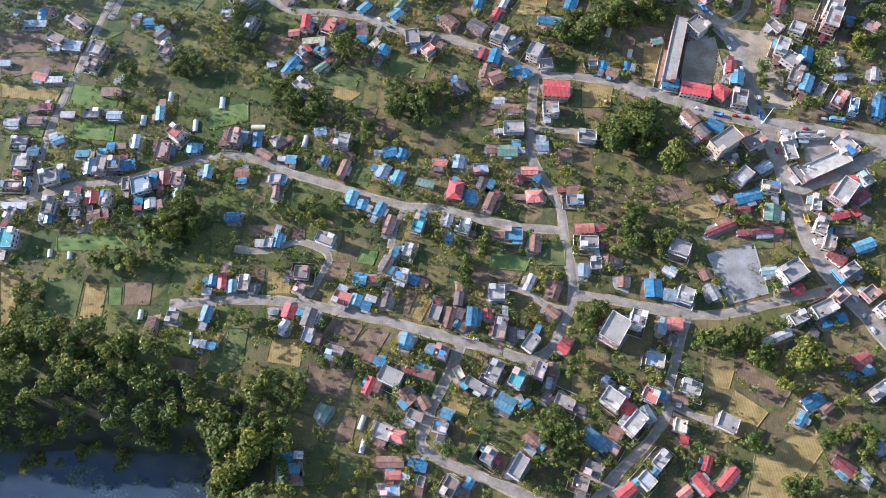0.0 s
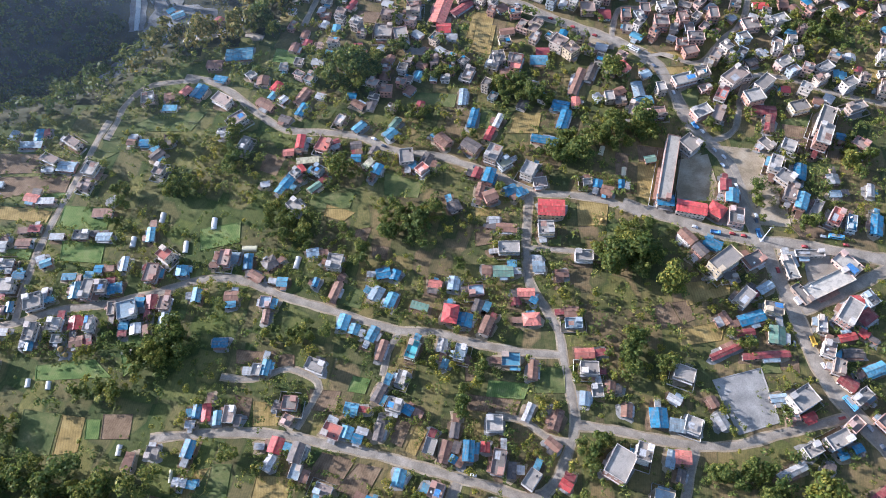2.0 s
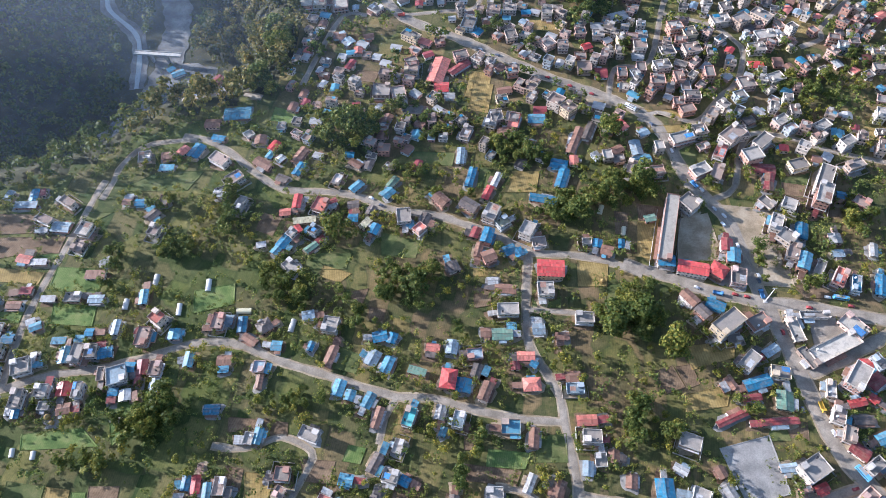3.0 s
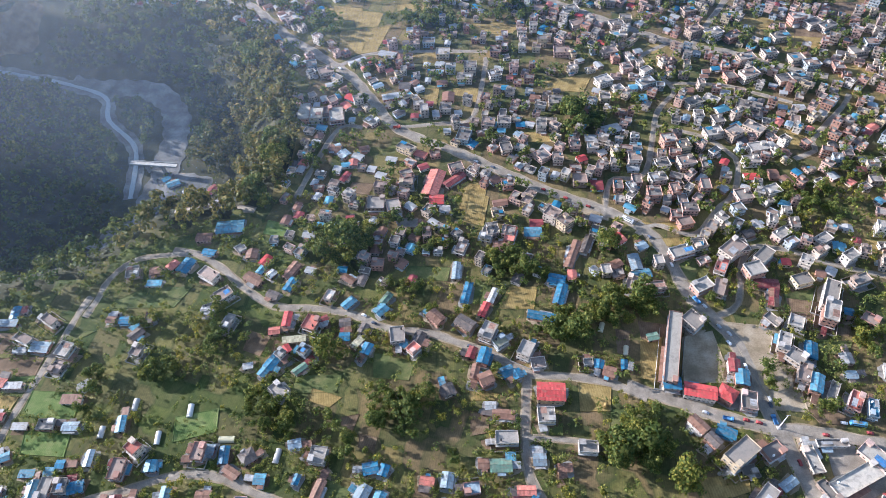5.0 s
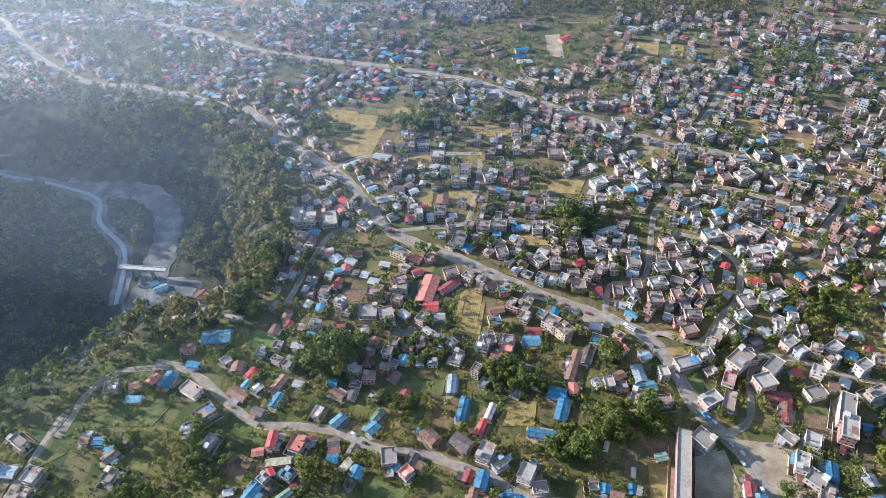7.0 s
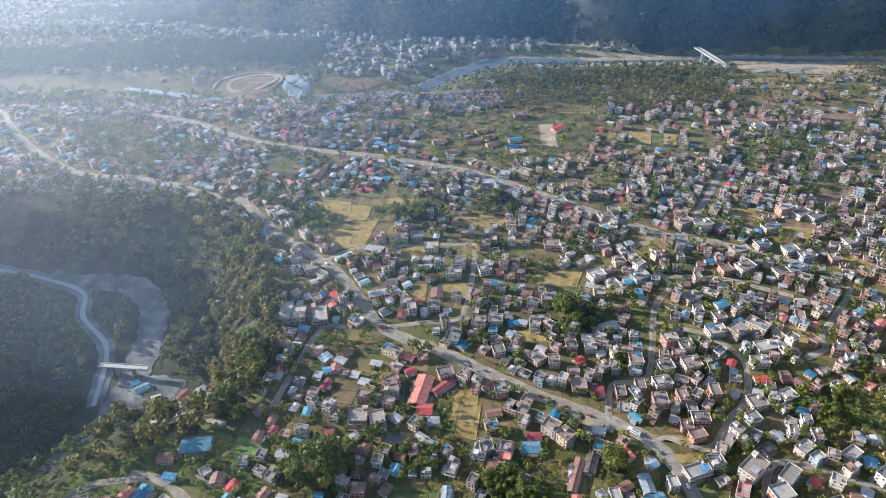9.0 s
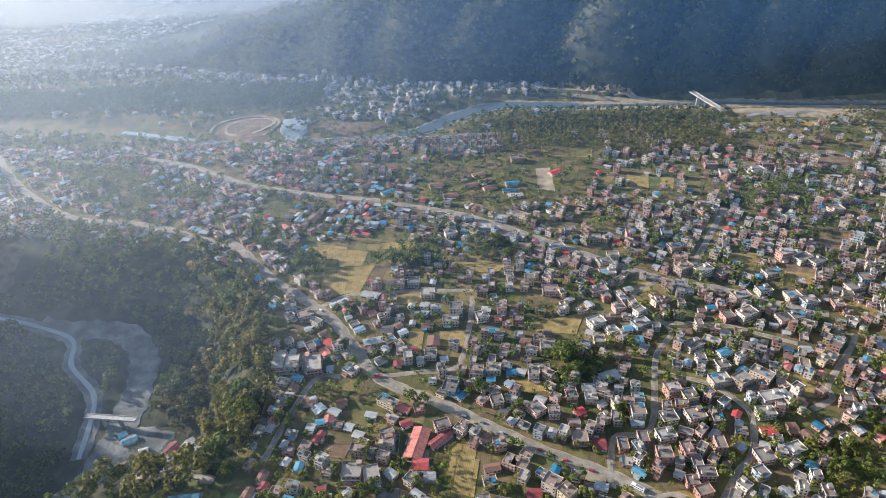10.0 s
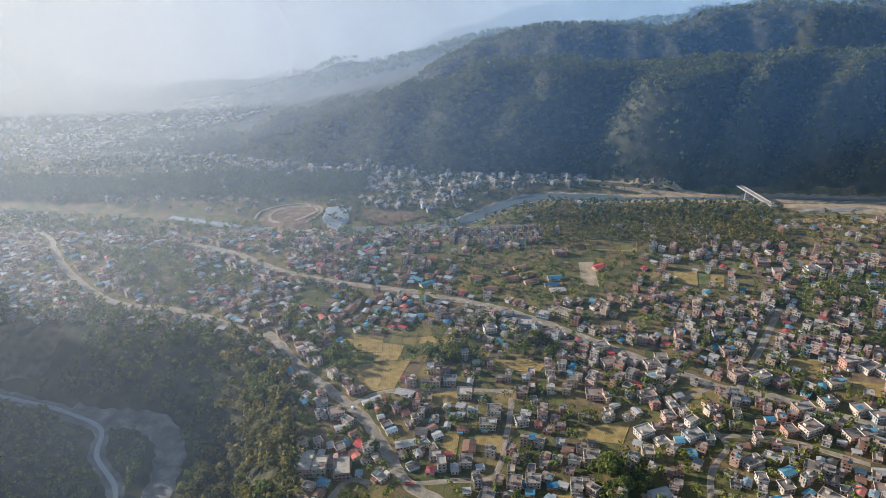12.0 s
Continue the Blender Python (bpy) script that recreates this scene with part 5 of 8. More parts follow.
house(12.4, 216.4, 8.8, 6.4, 6, 1, "f", "pale")
house(-3.9, 199.3, 11.7, 8.7, 81, 2, "h", "red")
house(5.1, 196.0, 8.3, 8.1, 81, 1, "g", "blue")
house(13.1, 205.3, 8.3, 5.3, 72, 1, "g", "dark")
house(18.2, 191.3, 11.4, 5.6, 67, 2, "g", "rust")
house(43.7, 214.7, 10.0, 5.0, -0, 1, "g", "salmon")
house(36.7, 208.5, 4.6, 4.4, 90, 1, "g", "maroon")
house(46.3, 196.4, 9.9, 7.6, 3, 1, "h", "salmon")
house(49.7, 210.2, 3.8, 3.5, -34, 1, "g", "blue")
house(71.2, 201.2, 8.0, 5.9, 0, 1, "g", "rust")
house(71.8, 193.6, 9.8, 5.8, 0, 1, "f", "pale")
house(-70.0, 195.9, 9.4, 6.4, 75, 1, "g", "sky")
house(-63.1, 190.3, 6.0, 5.4, 75, 1, "g", "sky")
house(-51.8, 187.1, 9.2, 5.5, 65, 1, "g", "sky")
house(-45.6, 176.5, 12.4, 4.1, 74, 1, "g", "rust")
house(-26.9, 176.0, 11.1, 5.9, 73, 2, "f", "teal")
house(-8.7, 179.3, 8.0, 5.5, 77, 1, "g", "tin")
house(-7.2, 167.8, 5.2, 3.1, 72, 1, "g", "sky")
house(1.9, 174.2, 9.2, 5.8, 76, 2, "f", "pale")
house(32.4, 170.6, 10.2, 7.9, -2, 1, "f", "sky")
house(45.1, 163.7, 11.7, 5.1, 83, 1, "g", "rust")
house(76.6, 174.1, 10.8, 5.6, 2, 1, "g", "salmon")
house(78.2, 163.8, 10.0, 7.1, -3, 2, "f", "grey")
house(-84.5, 166.3, 10.7, 6.3, -21, 2, "f", "white")
house(90.5, 298.6, 5.3, 4.1, -0, 1, "f", "white")
house(97.4, 297.2, 5.7, 5.3, 78, 1, "g", "blue")
house(103.1, 291.5, 7.2, 6.9, -19, 1, "g", "rust")
house(113.6, 296.6, 6.5, 3.3, 81, 1, "g", "blue")
house(117.0, 308.2, 7.6, 3.4, 77, 1, "t", "cream")
house(103.6, 326.9, 7.7, 3.5, 70, 1, "t", "cream")
house(146.1, 306.5, 54.8, 7.8, 74, 3, "f", "sand")
house(164.1, 327.1, 11.9, 10.4, -51, 3, "f", "grey")
house(138.6, 275.8, 10.2, 7.9, -6, 2, "g", "blue")
house(136.2, 317.6, 6.9, 4.9, 12, 1, "g", "green")
house(156.9, 275.3, 19.0, 8.7, -13, 2, "g", "red")
house(173.1, 273.4, 10.2, 9.4, -38, 2, "h", "red")
house(182.7, 293.0, 9.0, 6.4, 78, 2, "g", "maroon")
house(186.3, 284.7, 10.5, 7.6, 78, 2, "g", "sky")
house(185.0, 268.4, 11.8, 8.8, 77, 2, "f", "grey")
house(150.4, 253.1, 11.1, 6.5, -54, 2, "g", "rust")
house(156.8, 243.1, 8.4, 6.1, -54, 2, "g", "dark")
house(166.7, 249.2, 11.1, 6.1, -25, 1, "g", "blue")
house(168.9, 232.7, 19.4, 10.1, 36, 4, "f", "grey")
house(189.8, 235.8, 11.6, 7.9, 27, 2, "f", "dark")
house(173.1, 225.4, 7.7, 4.9, 11, 1, "f", "grey")
house(177.9, 209.4, 13.4, 7.2, 44, 2, "f", "white")
house(193.4, 217.1, 10.3, 4.7, 31, 1, "g", "pale")
house(194.2, 201.8, 10.5, 7.0, -12, 2, "f", "grey")
house(180.5, 196.5, 15.9, 6.5, 16, 1, "g", "blue")
house(164.7, 196.5, 7.4, 4.0, -64, 1, "g", "rust")
house(173.9, 187.1, 12.2, 3.3, 6, 1, "g", "maroon")
house(193.4, 185.1, 11.0, 8.7, 76, 1, "g", "green")
house(187.2, 172.8, 20.9, 3.2, 3, 1, "g", "maroon")
house(160.3, 174.7, 19.1, 3.1, 23, 1, "g", "maroon")
house(220.5, 310.7, 13.6, 7.0, 65, 2, "f", "white")
house(224.6, 299.3, 10.4, 9.7, -46, 2, "f", "white")
house(236.5, 305.3, 12.7, 7.6, 72, 1, "g", "blue")
house(225.5, 287.2, 12.3, 6.8, 64, 2, "f", "rust")
house(230.8, 279.9, 13.0, 6.8, 64, 2, "g", "sky")
house(240.3, 275.6, 13.0, 4.6, 56, 1, "f", "white")
house(257.3, 298.6, 7.3, 7.2, 90, 1, "g", "grey")
house(255.7, 286.9, 6.5, 4.8, -0, 1, "g", "pale")
house(249.7, 266.8, 13.6, 6.6, 56, 2, "f", "salmon")
house(258.2, 261.9, 11.9, 4.8, 70, 2, "f", "blue")
house(275.6, 262.0, 15.1, 6.6, 70, 1, "g", "blue")
house(279.8, 289.1, 9.9, 3.7, 74, 1, "g", "grey")
house(256.9, 331.2, 17.5, 8.8, 64, 4, "f", "white")
house(273.0, 335.2, 5.8, 5.3, -14, 1, "g", "blue")
house(233.3, 326.1, 8.7, 8.4, 63, 2, "f", "white")
house(219.6, 329.7, 10.4, 6.2, -53, 1, "f", "grey")
house(282.8, 326.7, 9.6, 7.8, -42, 2, "f", "rust")
house(225.8, 347.7, 15.2, 5.3, 76, 1, "g", "rust")
house(211.4, 231.2, 15.8, 6.5, -82, 1, "f", "sand")
house(213.9, 212.2, 13.6, 5.5, -63, 1, "f", "grey")
house(233.5, 218.0, 33.0, 9.5, 25, 1, "f", "sand")
house(249.0, 234.5, 16.0, 10.5, -52, 1, "f", "sand")
house(227.0, 242.6, 17.6, 4.0, -0, 1, "f", "grey")
house(238.0, 197.9, 17.2, 8.9, 51, 3, "f", "white")
house(247.6, 208.1, 6.6, 5.2, 0, 1, "g", "red")
house(254.5, 208.2, 8.9, 5.6, -63, 2, "f", "grey")
house(250.2, 196.9, 11.1, 7.0, 34, 1, "h", "maroon")
house(234.9, 183.6, 9.9, 3.8, 11, 1, "g", "red")
house(245.2, 186.8, 6.1, 3.6, -37, 1, "g", "red")
house(222.1, 192.2, 10.4, 4.6, 75, 1, "f", "tin")
house(220.5, 175.4, 8.9, 6.1, 66, 2, "f", "rust")
house(220.5, 163.4, 8.8, 5.5, 66, 2, "f", "grey")
house(235.5, 173.3, 11.7, 4.2, 0, 1, "g", "dark")
house(245.0, 163.6, 12.7, 5.3, 20, 1, "g", "sky")
house(-259.0, 157.2, 5.2, 3.1, -81, 1, "t", "white")
house(-246.1, 155.7, 5.2, 3.1, -82, 1, "t", "white")
house(-152.0, 139.2, 7.4, 3.7, 89, 1, "g", "blue")
house(-146.0, 138.5, 9.4, 4.5, -87, 1, "g", "red")
house(-139.3, 135.3, 7.5, 3.9, -87, 1, "g", "sky")
house(-132.6, 137.5, 9.3, 5.8, 88, 1, "f", "rust")
house(-154.4, 131.6, 4.8, 3.4, 0, 1, "g", "tin")
house(-172.8, 115.4, 6.6, 6.2, -5, 1, "f", "grey")
house(-152.7, 117.7, 9.3, 6.1, 78, 1, "g", "blue")
house(-185.7, 110.7, 9.8, 4.4, 85, 1, "s", "rust")
house(-193.7, 117.4, 6.1, 3.1, -89, 1, "t", "white")
house(-154.3, 99.3, 7.0, 4.0, -5, 1, "g", "white")
house(-160.8, 103.2, 7.3, 2.0, -86, 1, "t", "cream")
house(-145.1, 99.2, 3.3, 3.0, 0, 1, "s", "blue")
house(-102.8, 120.1, 8.2, 7.2, 76, 1, "g", "red")
house(-112.4, 119.2, 5.3, 3.1, 0, 1, "s", "tin")
house(-105.5, 110.3, 8.0, 4.6, 65, 1, "g", "tin")
house(-95.9, 36.1, 5.9, 4.6, 1, 1, "g", "blue")
house(-91.5, 29.9, 5.9, 4.6, 1, 1, "g", "sky")
house(-98.3, 27.2, 8.0, 3.0, -89, 1, "s", "white")
house(-97.2, 143.5, 7.8, 6.9, -5, 2, "f", "grey")
house(-98.0, 134.0, 5.9, 5.3, 66, 1, "f", "grey")
house(-90.1, 115.1, 10.4, 6.5, 75, 2, "g", "dark")
house(-90.2, 105.2, 8.0, 5.6, 75, 1, "f", "pale")
house(-73.7, 95.2, 9.3, 5.6, -19, 1, "f", "rust")
house(-77.8, 59.8, 7.9, 5.6, 63, 1, "g", "green")
house(-61.6, 140.7, 7.2, 5.9, -10, 1, "g", "sky")
house(-71.7, 127.7, 10.3, 7.8, -20, 1, "f", "salmon")
house(-63.1, 127.0, 6.0, 6.0, 75, 1, "g", "sky")
house(-56.8, 123.2, 5.0, 4.5, -15, 1, "g", "blue")
house(-44.4, 127.1, 9.1, 5.0, 78, 1, "g", "dark")
house(-36.3, 142.3, 8.3, 6.8, -15, 2, "f", "white")
house(-28.5, 139.8, 5.1, 4.9, -27, 1, "g", "blue")
house(-45.8, 150.0, 11.1, 4.9, 64, 1, "g", "dark")
house(-32.9, 159.4, 7.6, 4.9, 73, 1, "f", "white")
house(-15.4, 119.2, 8.3, 5.8, 72, 1, "f", "white")
house(-7.0, 116.1, 11.9, 5.2, 76, 1, "g", "rust")
house(6.3, 116.0, 10.7, 5.4, 85, 2, "g", "blue")
house(-1.4, 128.1, 7.9, 4.4, 81, 1, "g", "dark")
house(-2.3, 112.0, 3.5, 3.2, 61, 1, "g", "blue")
house(21.5, 132.9, 8.7, 8.2, 0, 2, "f", "white")
house(22.8, 110.0, 13.5, 6.5, 79, 2, "f", "grey")
house(30.1, 106.0, 8.2, 3.7, 84, 1, "g", "dark")
house(15.7, 118.7, 4.8, 4.0, 85, 1, "g", "red")
house(56.5, 134.1, 11.8, 5.7, 69, 1, "g", "rust")
house(41.1, 138.3, 10.6, 3.8, 65, 1, "g", "tin")
house(54.2, 121.3, 8.0, 4.5, -42, 1, "g", "rust")
house(40.5, 101.0, 9.9, 6.1, 54, 2, "f", "white")
house(59.3, 98.2, 6.0, 4.4, -31, 1, "g", "red")
house(-32.3, 101.9, 8.7, 6.0, 77, 1, "g", "sky")
house(-11.6, 94.9, 7.9, 7.0, 71, 2, "f", "rust")
house(-47.0, 89.4, 6.3, 3.6, -24, 1, "g", "blue")
house(-40.1, 80.7, 12.4, 8.2, -24, 2, "f", "white")
house(-52.5, 75.6, 9.3, 4.2, 68, 1, "g", "red")
house(-21.3, 82.7, 11.2, 4.7, -15, 1, "g", "rust")
house(-23.7, 86.9, 3.9, 2.8, -15, 1, "g", "sky")
house(-30.0, 70.1, 8.9, 5.2, -48, 1, "g", "rust")
house(-25.5, 59.1, 8.2, 4.5, -19, 1, "f", "grey")
house(-20.9, 66.4, 7.1, 4.6, -59, 1, "g", "rust")
house(-55.7, 55.1, 8.3, 3.1, 73, 1, "t", "white")
house(-54.4, 42.2, 7.6, 3.1, 78, 1, "t", "white")
house(-8.0, 59.9, 5.4, 4.3, -19, 1, "g", "sky")
house(-11.3, 52.7, 7.5, 5.2, -14, 2, "f", "white")
house(-43.8, 50.0, 9.3, 7.3, -19, 1, "f", "white")
house(-35.5, 48.2, 8.2, 5.7, -19, 1, "h", "salmon")
house(-38.7, 33.8, 14.4, 5.1, 1, 1, "g", "rust")
house(-36.8, 27.0, 7.4, 3.5, 1, 1, "g", "salmon")
house(-38.0, 19.2, 10.0, 4.7, 1, 1, "f", "tin")
house(-21.6, 31.6, 5.3, 4.6, -14, 1, "g", "blue")
house(-21.4, 24.0, 5.0, 3.2, 76, 1, "f", "grey")
house(-6.0, 21.2, 9.5, 6.1, 59, 2, "f", "grey")
house(4.6, 23.2, 5.1, 3.6, 59, 1, "g", "sky")
house(15.0, 37.7, 7.2, 5.7, 59, 2, "f", "pale")
house(31.2, 32.1, 11.8, 6.1, 58, 3, "f", "white")
house(39.8, 46.6, 8.2, 4.9, -45, 1, "g", "rust")
house(44.3, 43.9, 4.1, 3.8, -40, 1, "g", "sky")
house(19.1, 84.4, 11.2, 6.6, 65, 2, "f", "white")
house(8.8, 76.2, 12.6, 5.0, -30, 1, "f", "grey")
house(-1.2, 83.2, 6.7, 3.9, -60, 1, "f", "cream")
house(31.6, 79.7, 9.4, 6.7, 64, 3, "f", "teal")
house(45.1, 84.6, 9.0, 4.9, 68, 2, "f", "tin")
house(52.2, 85.3, 6.8, 4.4, 78, 1, "g", "rust")
house(25.3, 66.5, 9.7, 8.2, -30, 1, "g", "sky")
house(36.7, 65.6, 5.5, 3.4, 39, 1, "g", "blue")
house(58.6, 67.4, 10.1, 5.5, -25, 1, "f", "grey")
house(49.2, 68.9, 5.0, 3.7, 39, 1, "g", "dark")
house(64.7, 24.2, 7.6, 6.1, -19, 1, "f", "grey")
house(71.8, 31.0, 8.6, 7.3, -24, 1, "f", "dark")
house(74.1, 146.4, 7.6, 5.2, 82, 1, "g", "pale")
house(81.9, 151.2, 7.0, 5.9, -90, 1, "f", "white")
house(89.3, 153.1, 6.4, 5.2, 81, 1, "g", "rust")
house(97.3, 139.6, 7.5, 5.4, 80, 1, "g", "rust")
house(115.0, 135.1, 10.5, 9.2, 88, 1, "g", "blue")
house(124.9, 130.8, 7.9, 6.8, -11, 1, "g", "pale")
house(132.9, 130.3, 8.4, 8.2, 68, 2, "f", "white")
house(125.6, 145.9, 7.3, 3.2, -34, 1, "g", "tin")
house(133.2, 160.6, 10.8, 7.9, -22, 2, "f", "white")
house(150.1, 133.1, 9.1, 5.2, -68, 1, "g", "tin")
house(147.3, 144.2, 5.8, 4.3, -68, 1, "g", "rust")
house(185.2, 146.5, 8.8, 3.7, 6, 1, "g", "pale")
house(196.7, 144.8, 13.8, 10.5, 29, 3, "f", "white")
house(199.9, 135.1, 7.3, 3.7, 20, 1, "g", "red")
house(190.9, 134.7, 5.9, 3.2, 11, 1, "f", "grey")
house(88.5, 108.1, 15.9, 11.8, 58, 4, "f", "white")
house(102.2, 114.2, 8.9, 7.6, 71, 4, "f", "grey")
house(118.2, 112.1, 9.1, 4.1, 70, 1, "g", "pale")
house(125.5, 113.1, 7.8, 6.5, -5, 1, "g", "salmon")
house(122.4, 103.0, 6.5, 3.8, 70, 1, "g", "dark")
house(111.5, 91.6, 9.7, 7.2, -15, 1, "f", "pale")
house(195.9, 116.8, 9.1, 5.9, 25, 2, "f", "grey")
house(211.8, 122.4, 13.4, 7.0, 24, 2, "f", "white")
house(212.9, 114.0, 4.8, 3.5, 20, 1, "g", "blue")
house(222.0, 117.8, 4.8, 3.5, 20, 1, "g", "blue")
house(180.8, 104.4, 11.9, 4.0, 24, 1, "g", "tin")
house(188.8, 107.8, 4.8, 3.5, 24, 1, "g", "white")
house(203.9, 107.9, 4.6, 4.4, -34, 1, "g", "dark")
house(227.8, 92.2, 11.0, 6.0, 32, 1, "g", "maroon")
house(230.3, 86.4, 6.1, 3.7, 40, 1, "g", "sky")
house(220.7, 83.8, 3.8, 2.8, 19, 1, "g", "blue")
house(233.4, 75.1, 14.2, 5.8, 32, 2, "f", "tin")
house(129.5, 76.0, 9.8, 6.5, -21, 2, "f", "white")
house(122.6, 69.0, 7.8, 3.9, -20, 1, "g", "rust")
house(120.7, 54.6, 6.4, 5.6, 73, 2, "f", "cream")
house(122.6, 47.5, 3.8, 3.7, -17, 1, "g", "red")
house(147.0, 56.7, 9.9, 7.5, -26, 2, "f", "white")
house(196.6, 69.3, 11.1, 6.4, 28, 1, "g", "blue")
house(188.5, 59.4, 8.1, 3.6, 53, 1, "g", "sky")
house(203.5, 65.4, 6.5, 3.1, 36, 1, "g", "rust")
house(133.5, 35.2, 7.9, 3.5, 68, 1, "g", "red")
house(143.9, 28.0, 13.6, 4.7, 45, 1, "g", "red")
house(130.0, 24.4, 11.2, 5.4, -53, 1, "g", "red")
house(119.6, 20.0, 7.5, 3.7, 36, 1, "g", "salmon")
house(84.9, 69.1, 10.3, 9.0, -36, 2, "f", "white")
house(93.6, 64.3, 7.2, 5.6, -36, 1, "g", "red")
house(95.5, 55.5, 12.6, 7.0, 47, 3, "f", "white")
house(104.3, 61.0, 9.2, 4.8, -64, 1, "g", "pale")
house(92.2, 73.1, 6.3, 3.7, -26, 1, "f", "white")
house(106.1, 71.1, 7.7, 6.7, -26, 2, "f", "salmon")
house(112.6, 72.0, 4.5, 4.2, 74, 1, "g", "blue")
house(75.4, 47.0, 14.2, 5.4, -35, 1, "g", "sky")
house(83.4, 42.9, 6.5, 4.9, -35, 1, "f", "pale")
house(86.3, 51.3, 6.6, 4.9, -30, 1, "g", "rust")
house(108.6, 36.7, 9.7, 5.3, 46, 2, "f", "white")
house(105.8, 31.1, 4.9, 2.9, 41, 1, "g", "sky")
house(99.7, 25.9, 7.6, 6.4, -46, 2, "f", "tin")
house(88.5, 20.2, 10.6, 4.8, 37, 1, "g", "red")
house(94.0, 24.6, 5.9, 2.9, 37, 1, "g", "teal")
house(206.4, 34.6, 10.9, 5.4, -44, 1, "g", "maroon")
house(216.2, 28.6, 5.8, 4.5, -44, 1, "g", "tin")
house(228.2, 45.1, 8.0, 5.1, 27, 1, "g", "pale")
house(83.0, 77.5, 6.9, 4.5, -20, 1, "f", "grey")
house(225.8, 143.4, 10.9, 5.4, 33, 2, "f", "white")
house(220.6, 151.7, 9.7, 6.7, -42, 1, "g", "maroon")
house(236.2, 146.3, 6.5, 4.9, 33, 1, "f", "pale")
house(226.9, 132.9, 8.4, 5.8, 37, 2, "f", "rust")
house(239.6, 131.2, 7.8, 6.7, 36, 2, "f", "grey")
house(244.4, 120.9, 6.6, 6.4, -54, 2, "f", "white")
house(-170.4, 424.3, 20.5, 12.0, 6, 1, "g", "sky")
house(-188.6, 413.9, 11.3, 7.8, -1, 1, "g", "rust")
house(-234.3, 380.6, 9.6, 8.8, -78, 1, "f", "white")
house(-217.2, 381.8, 8.2, 6.2, 12, 1, "g", "rust")
house(-206.0, 386.8, 7.7, 6.2, 56, 1, "g", "salmon")
house(-195.7, 386.0, 12.7, 8.8, 68, 1, "g", "blue")
house(-215.2, 369.9, 10.4, 4.9, -1, 1, "s", "sky")
house(-181.5, 398.6, 9.4, 4.4, -13, 1, "g", "blue")
house(-157.9, 401.9, 6.4, 6.4, 40, 1, "f", "white")
house(-148.3, 396.2, 8.4, 8.1, 89, 1, "g", "rust")
house(-175.6, 375.5, 13.7, 8.1, -32, 2, "f", "rust")
house(-160.8, 357.1, 11.1, 8.9, 39, 2, "f", "rust")
house(-170.0, 345.0, 8.9, 6.5, -1, 1, "g", "tin")
house(-142.8, 372.4, 14.2, 6.7, -33, 1, "g", "rust")
house(-138.6, 380.5, 6.1, 4.7, 64, 1, "g", "sky")
house(-130.5, 376.7, 6.4, 5.3, 51, 1, "g", "white")
house(-116.1, 380.0, 15.3, 6.3, 62, 1, "g", "rust")
house(-114.9, 366.7, 11.4, 5.6, 67, 1, "g", "blue")
house(-126.7, 357.1, 8.4, 5.3, -23, 1, "g", "dark")
house(-85.3, 356.2, 8.4, 5.3, 70, 1, "f", "tin")
house(-73.1, 370.9, 10.3, 5.0, -35, 1, "g", "rust")
house(-44.5, 352.9, 9.7, 4.6, 57, 1, "g", "green")
house(9.8, 398.2, 11.7, 6.4, 69, 2, "f", "rust")
house(5.3, 376.8, 15.0, 4.9, 85, 1, "g", "pale")
house(12.6, 356.6, 18.2, 4.8, 76, 1, "g", "blue")
house(31.0, 353.8, 12.2, 4.2, 67, 1, "g", "tin")
house(24.2, 342.0, 11.8, 4.4, 67, 1, "g", "red")
house(77.5, 367.6, 11.6, 7.9, -14, 1, "g", "blue")
house(78.7, 354.2, 17.7, 6.7, 71, 1, "g", "blue")
house(63.5, 335.7, 18.2, 6.0, -13, 1, "g", "blue")
house(91.7, 390.6, 26.9, 5.6, 68, 1, "g", "rust")
house(103.3, 400.0, 18.1, 5.3, 67, 1, "g", "dark")
house(30.0, 411.6, 14.3, 7.5, 72, 2, "f", "white")
house(39.3, 400.5, 10.1, 7.6, -1, 1, "g", "rust")
house(46.8, 408.9, 14.4, 7.3, 75, 2, "f", "salmon")
house(64.3, 413.3, 12.5, 8.8, -1, 1, "g", "sky")
house(-131.5, 562.0, 23.0, 12.0, -88, 2, "f", "sand")
house(-118.8, 559.0, 15.0, 10.5, -88, 2, "f", "sand")
house(-100.5, 557.0, 20.0, 12.0, -80, 2, "f", "sand")
house(-109.6, 566.0, 9.0, 7.0, -86, 1, "f", "grey")
house(-68.4, 549.9, 10.7, 9.4, -41, 1, "f", "white")
house(-11.9, 469.0, 29.0, 12.4, 75, 1, "g", "salmon")
house(-9.5, 449.8, 10.8, 9.7, -2, 1, "g", "red")
house(5.2, 472.5, 19.8, 6.5, 42, 1, "g", "maroon")
house(-2.8, 439.7, 7.6, 5.8, -2, 1, "g", "tin")
house(-34.3, 470.7, 11.3, 10.3, 88, 2, "f", "rust")
house(-97.6, 514.5, 10.1, 7.5, -2, 1, "g", "rust")
house(-89.0, 507.0, 8.1, 8.0, -48, 1, "g", "pale")
house(-80.2, 495.4, 7.2, 6.6, 88, 1, "g", "salmon")
house(-57.5, 444.6, 13.1, 12.7, -2, 2, "f", "grey")
house(-43.5, 441.8, 11.6, 9.9, -78, 2, "f", "grey")
house(126.1, 406.1, 10.0, 5.3, 47, 1, "g", "red")
house(136.2, 382.1, 13.6, 7.4, -85, 1, "g", "pale")
house(138.8, 370.7, 12.9, 6.7, 11, 1, "g", "sky")
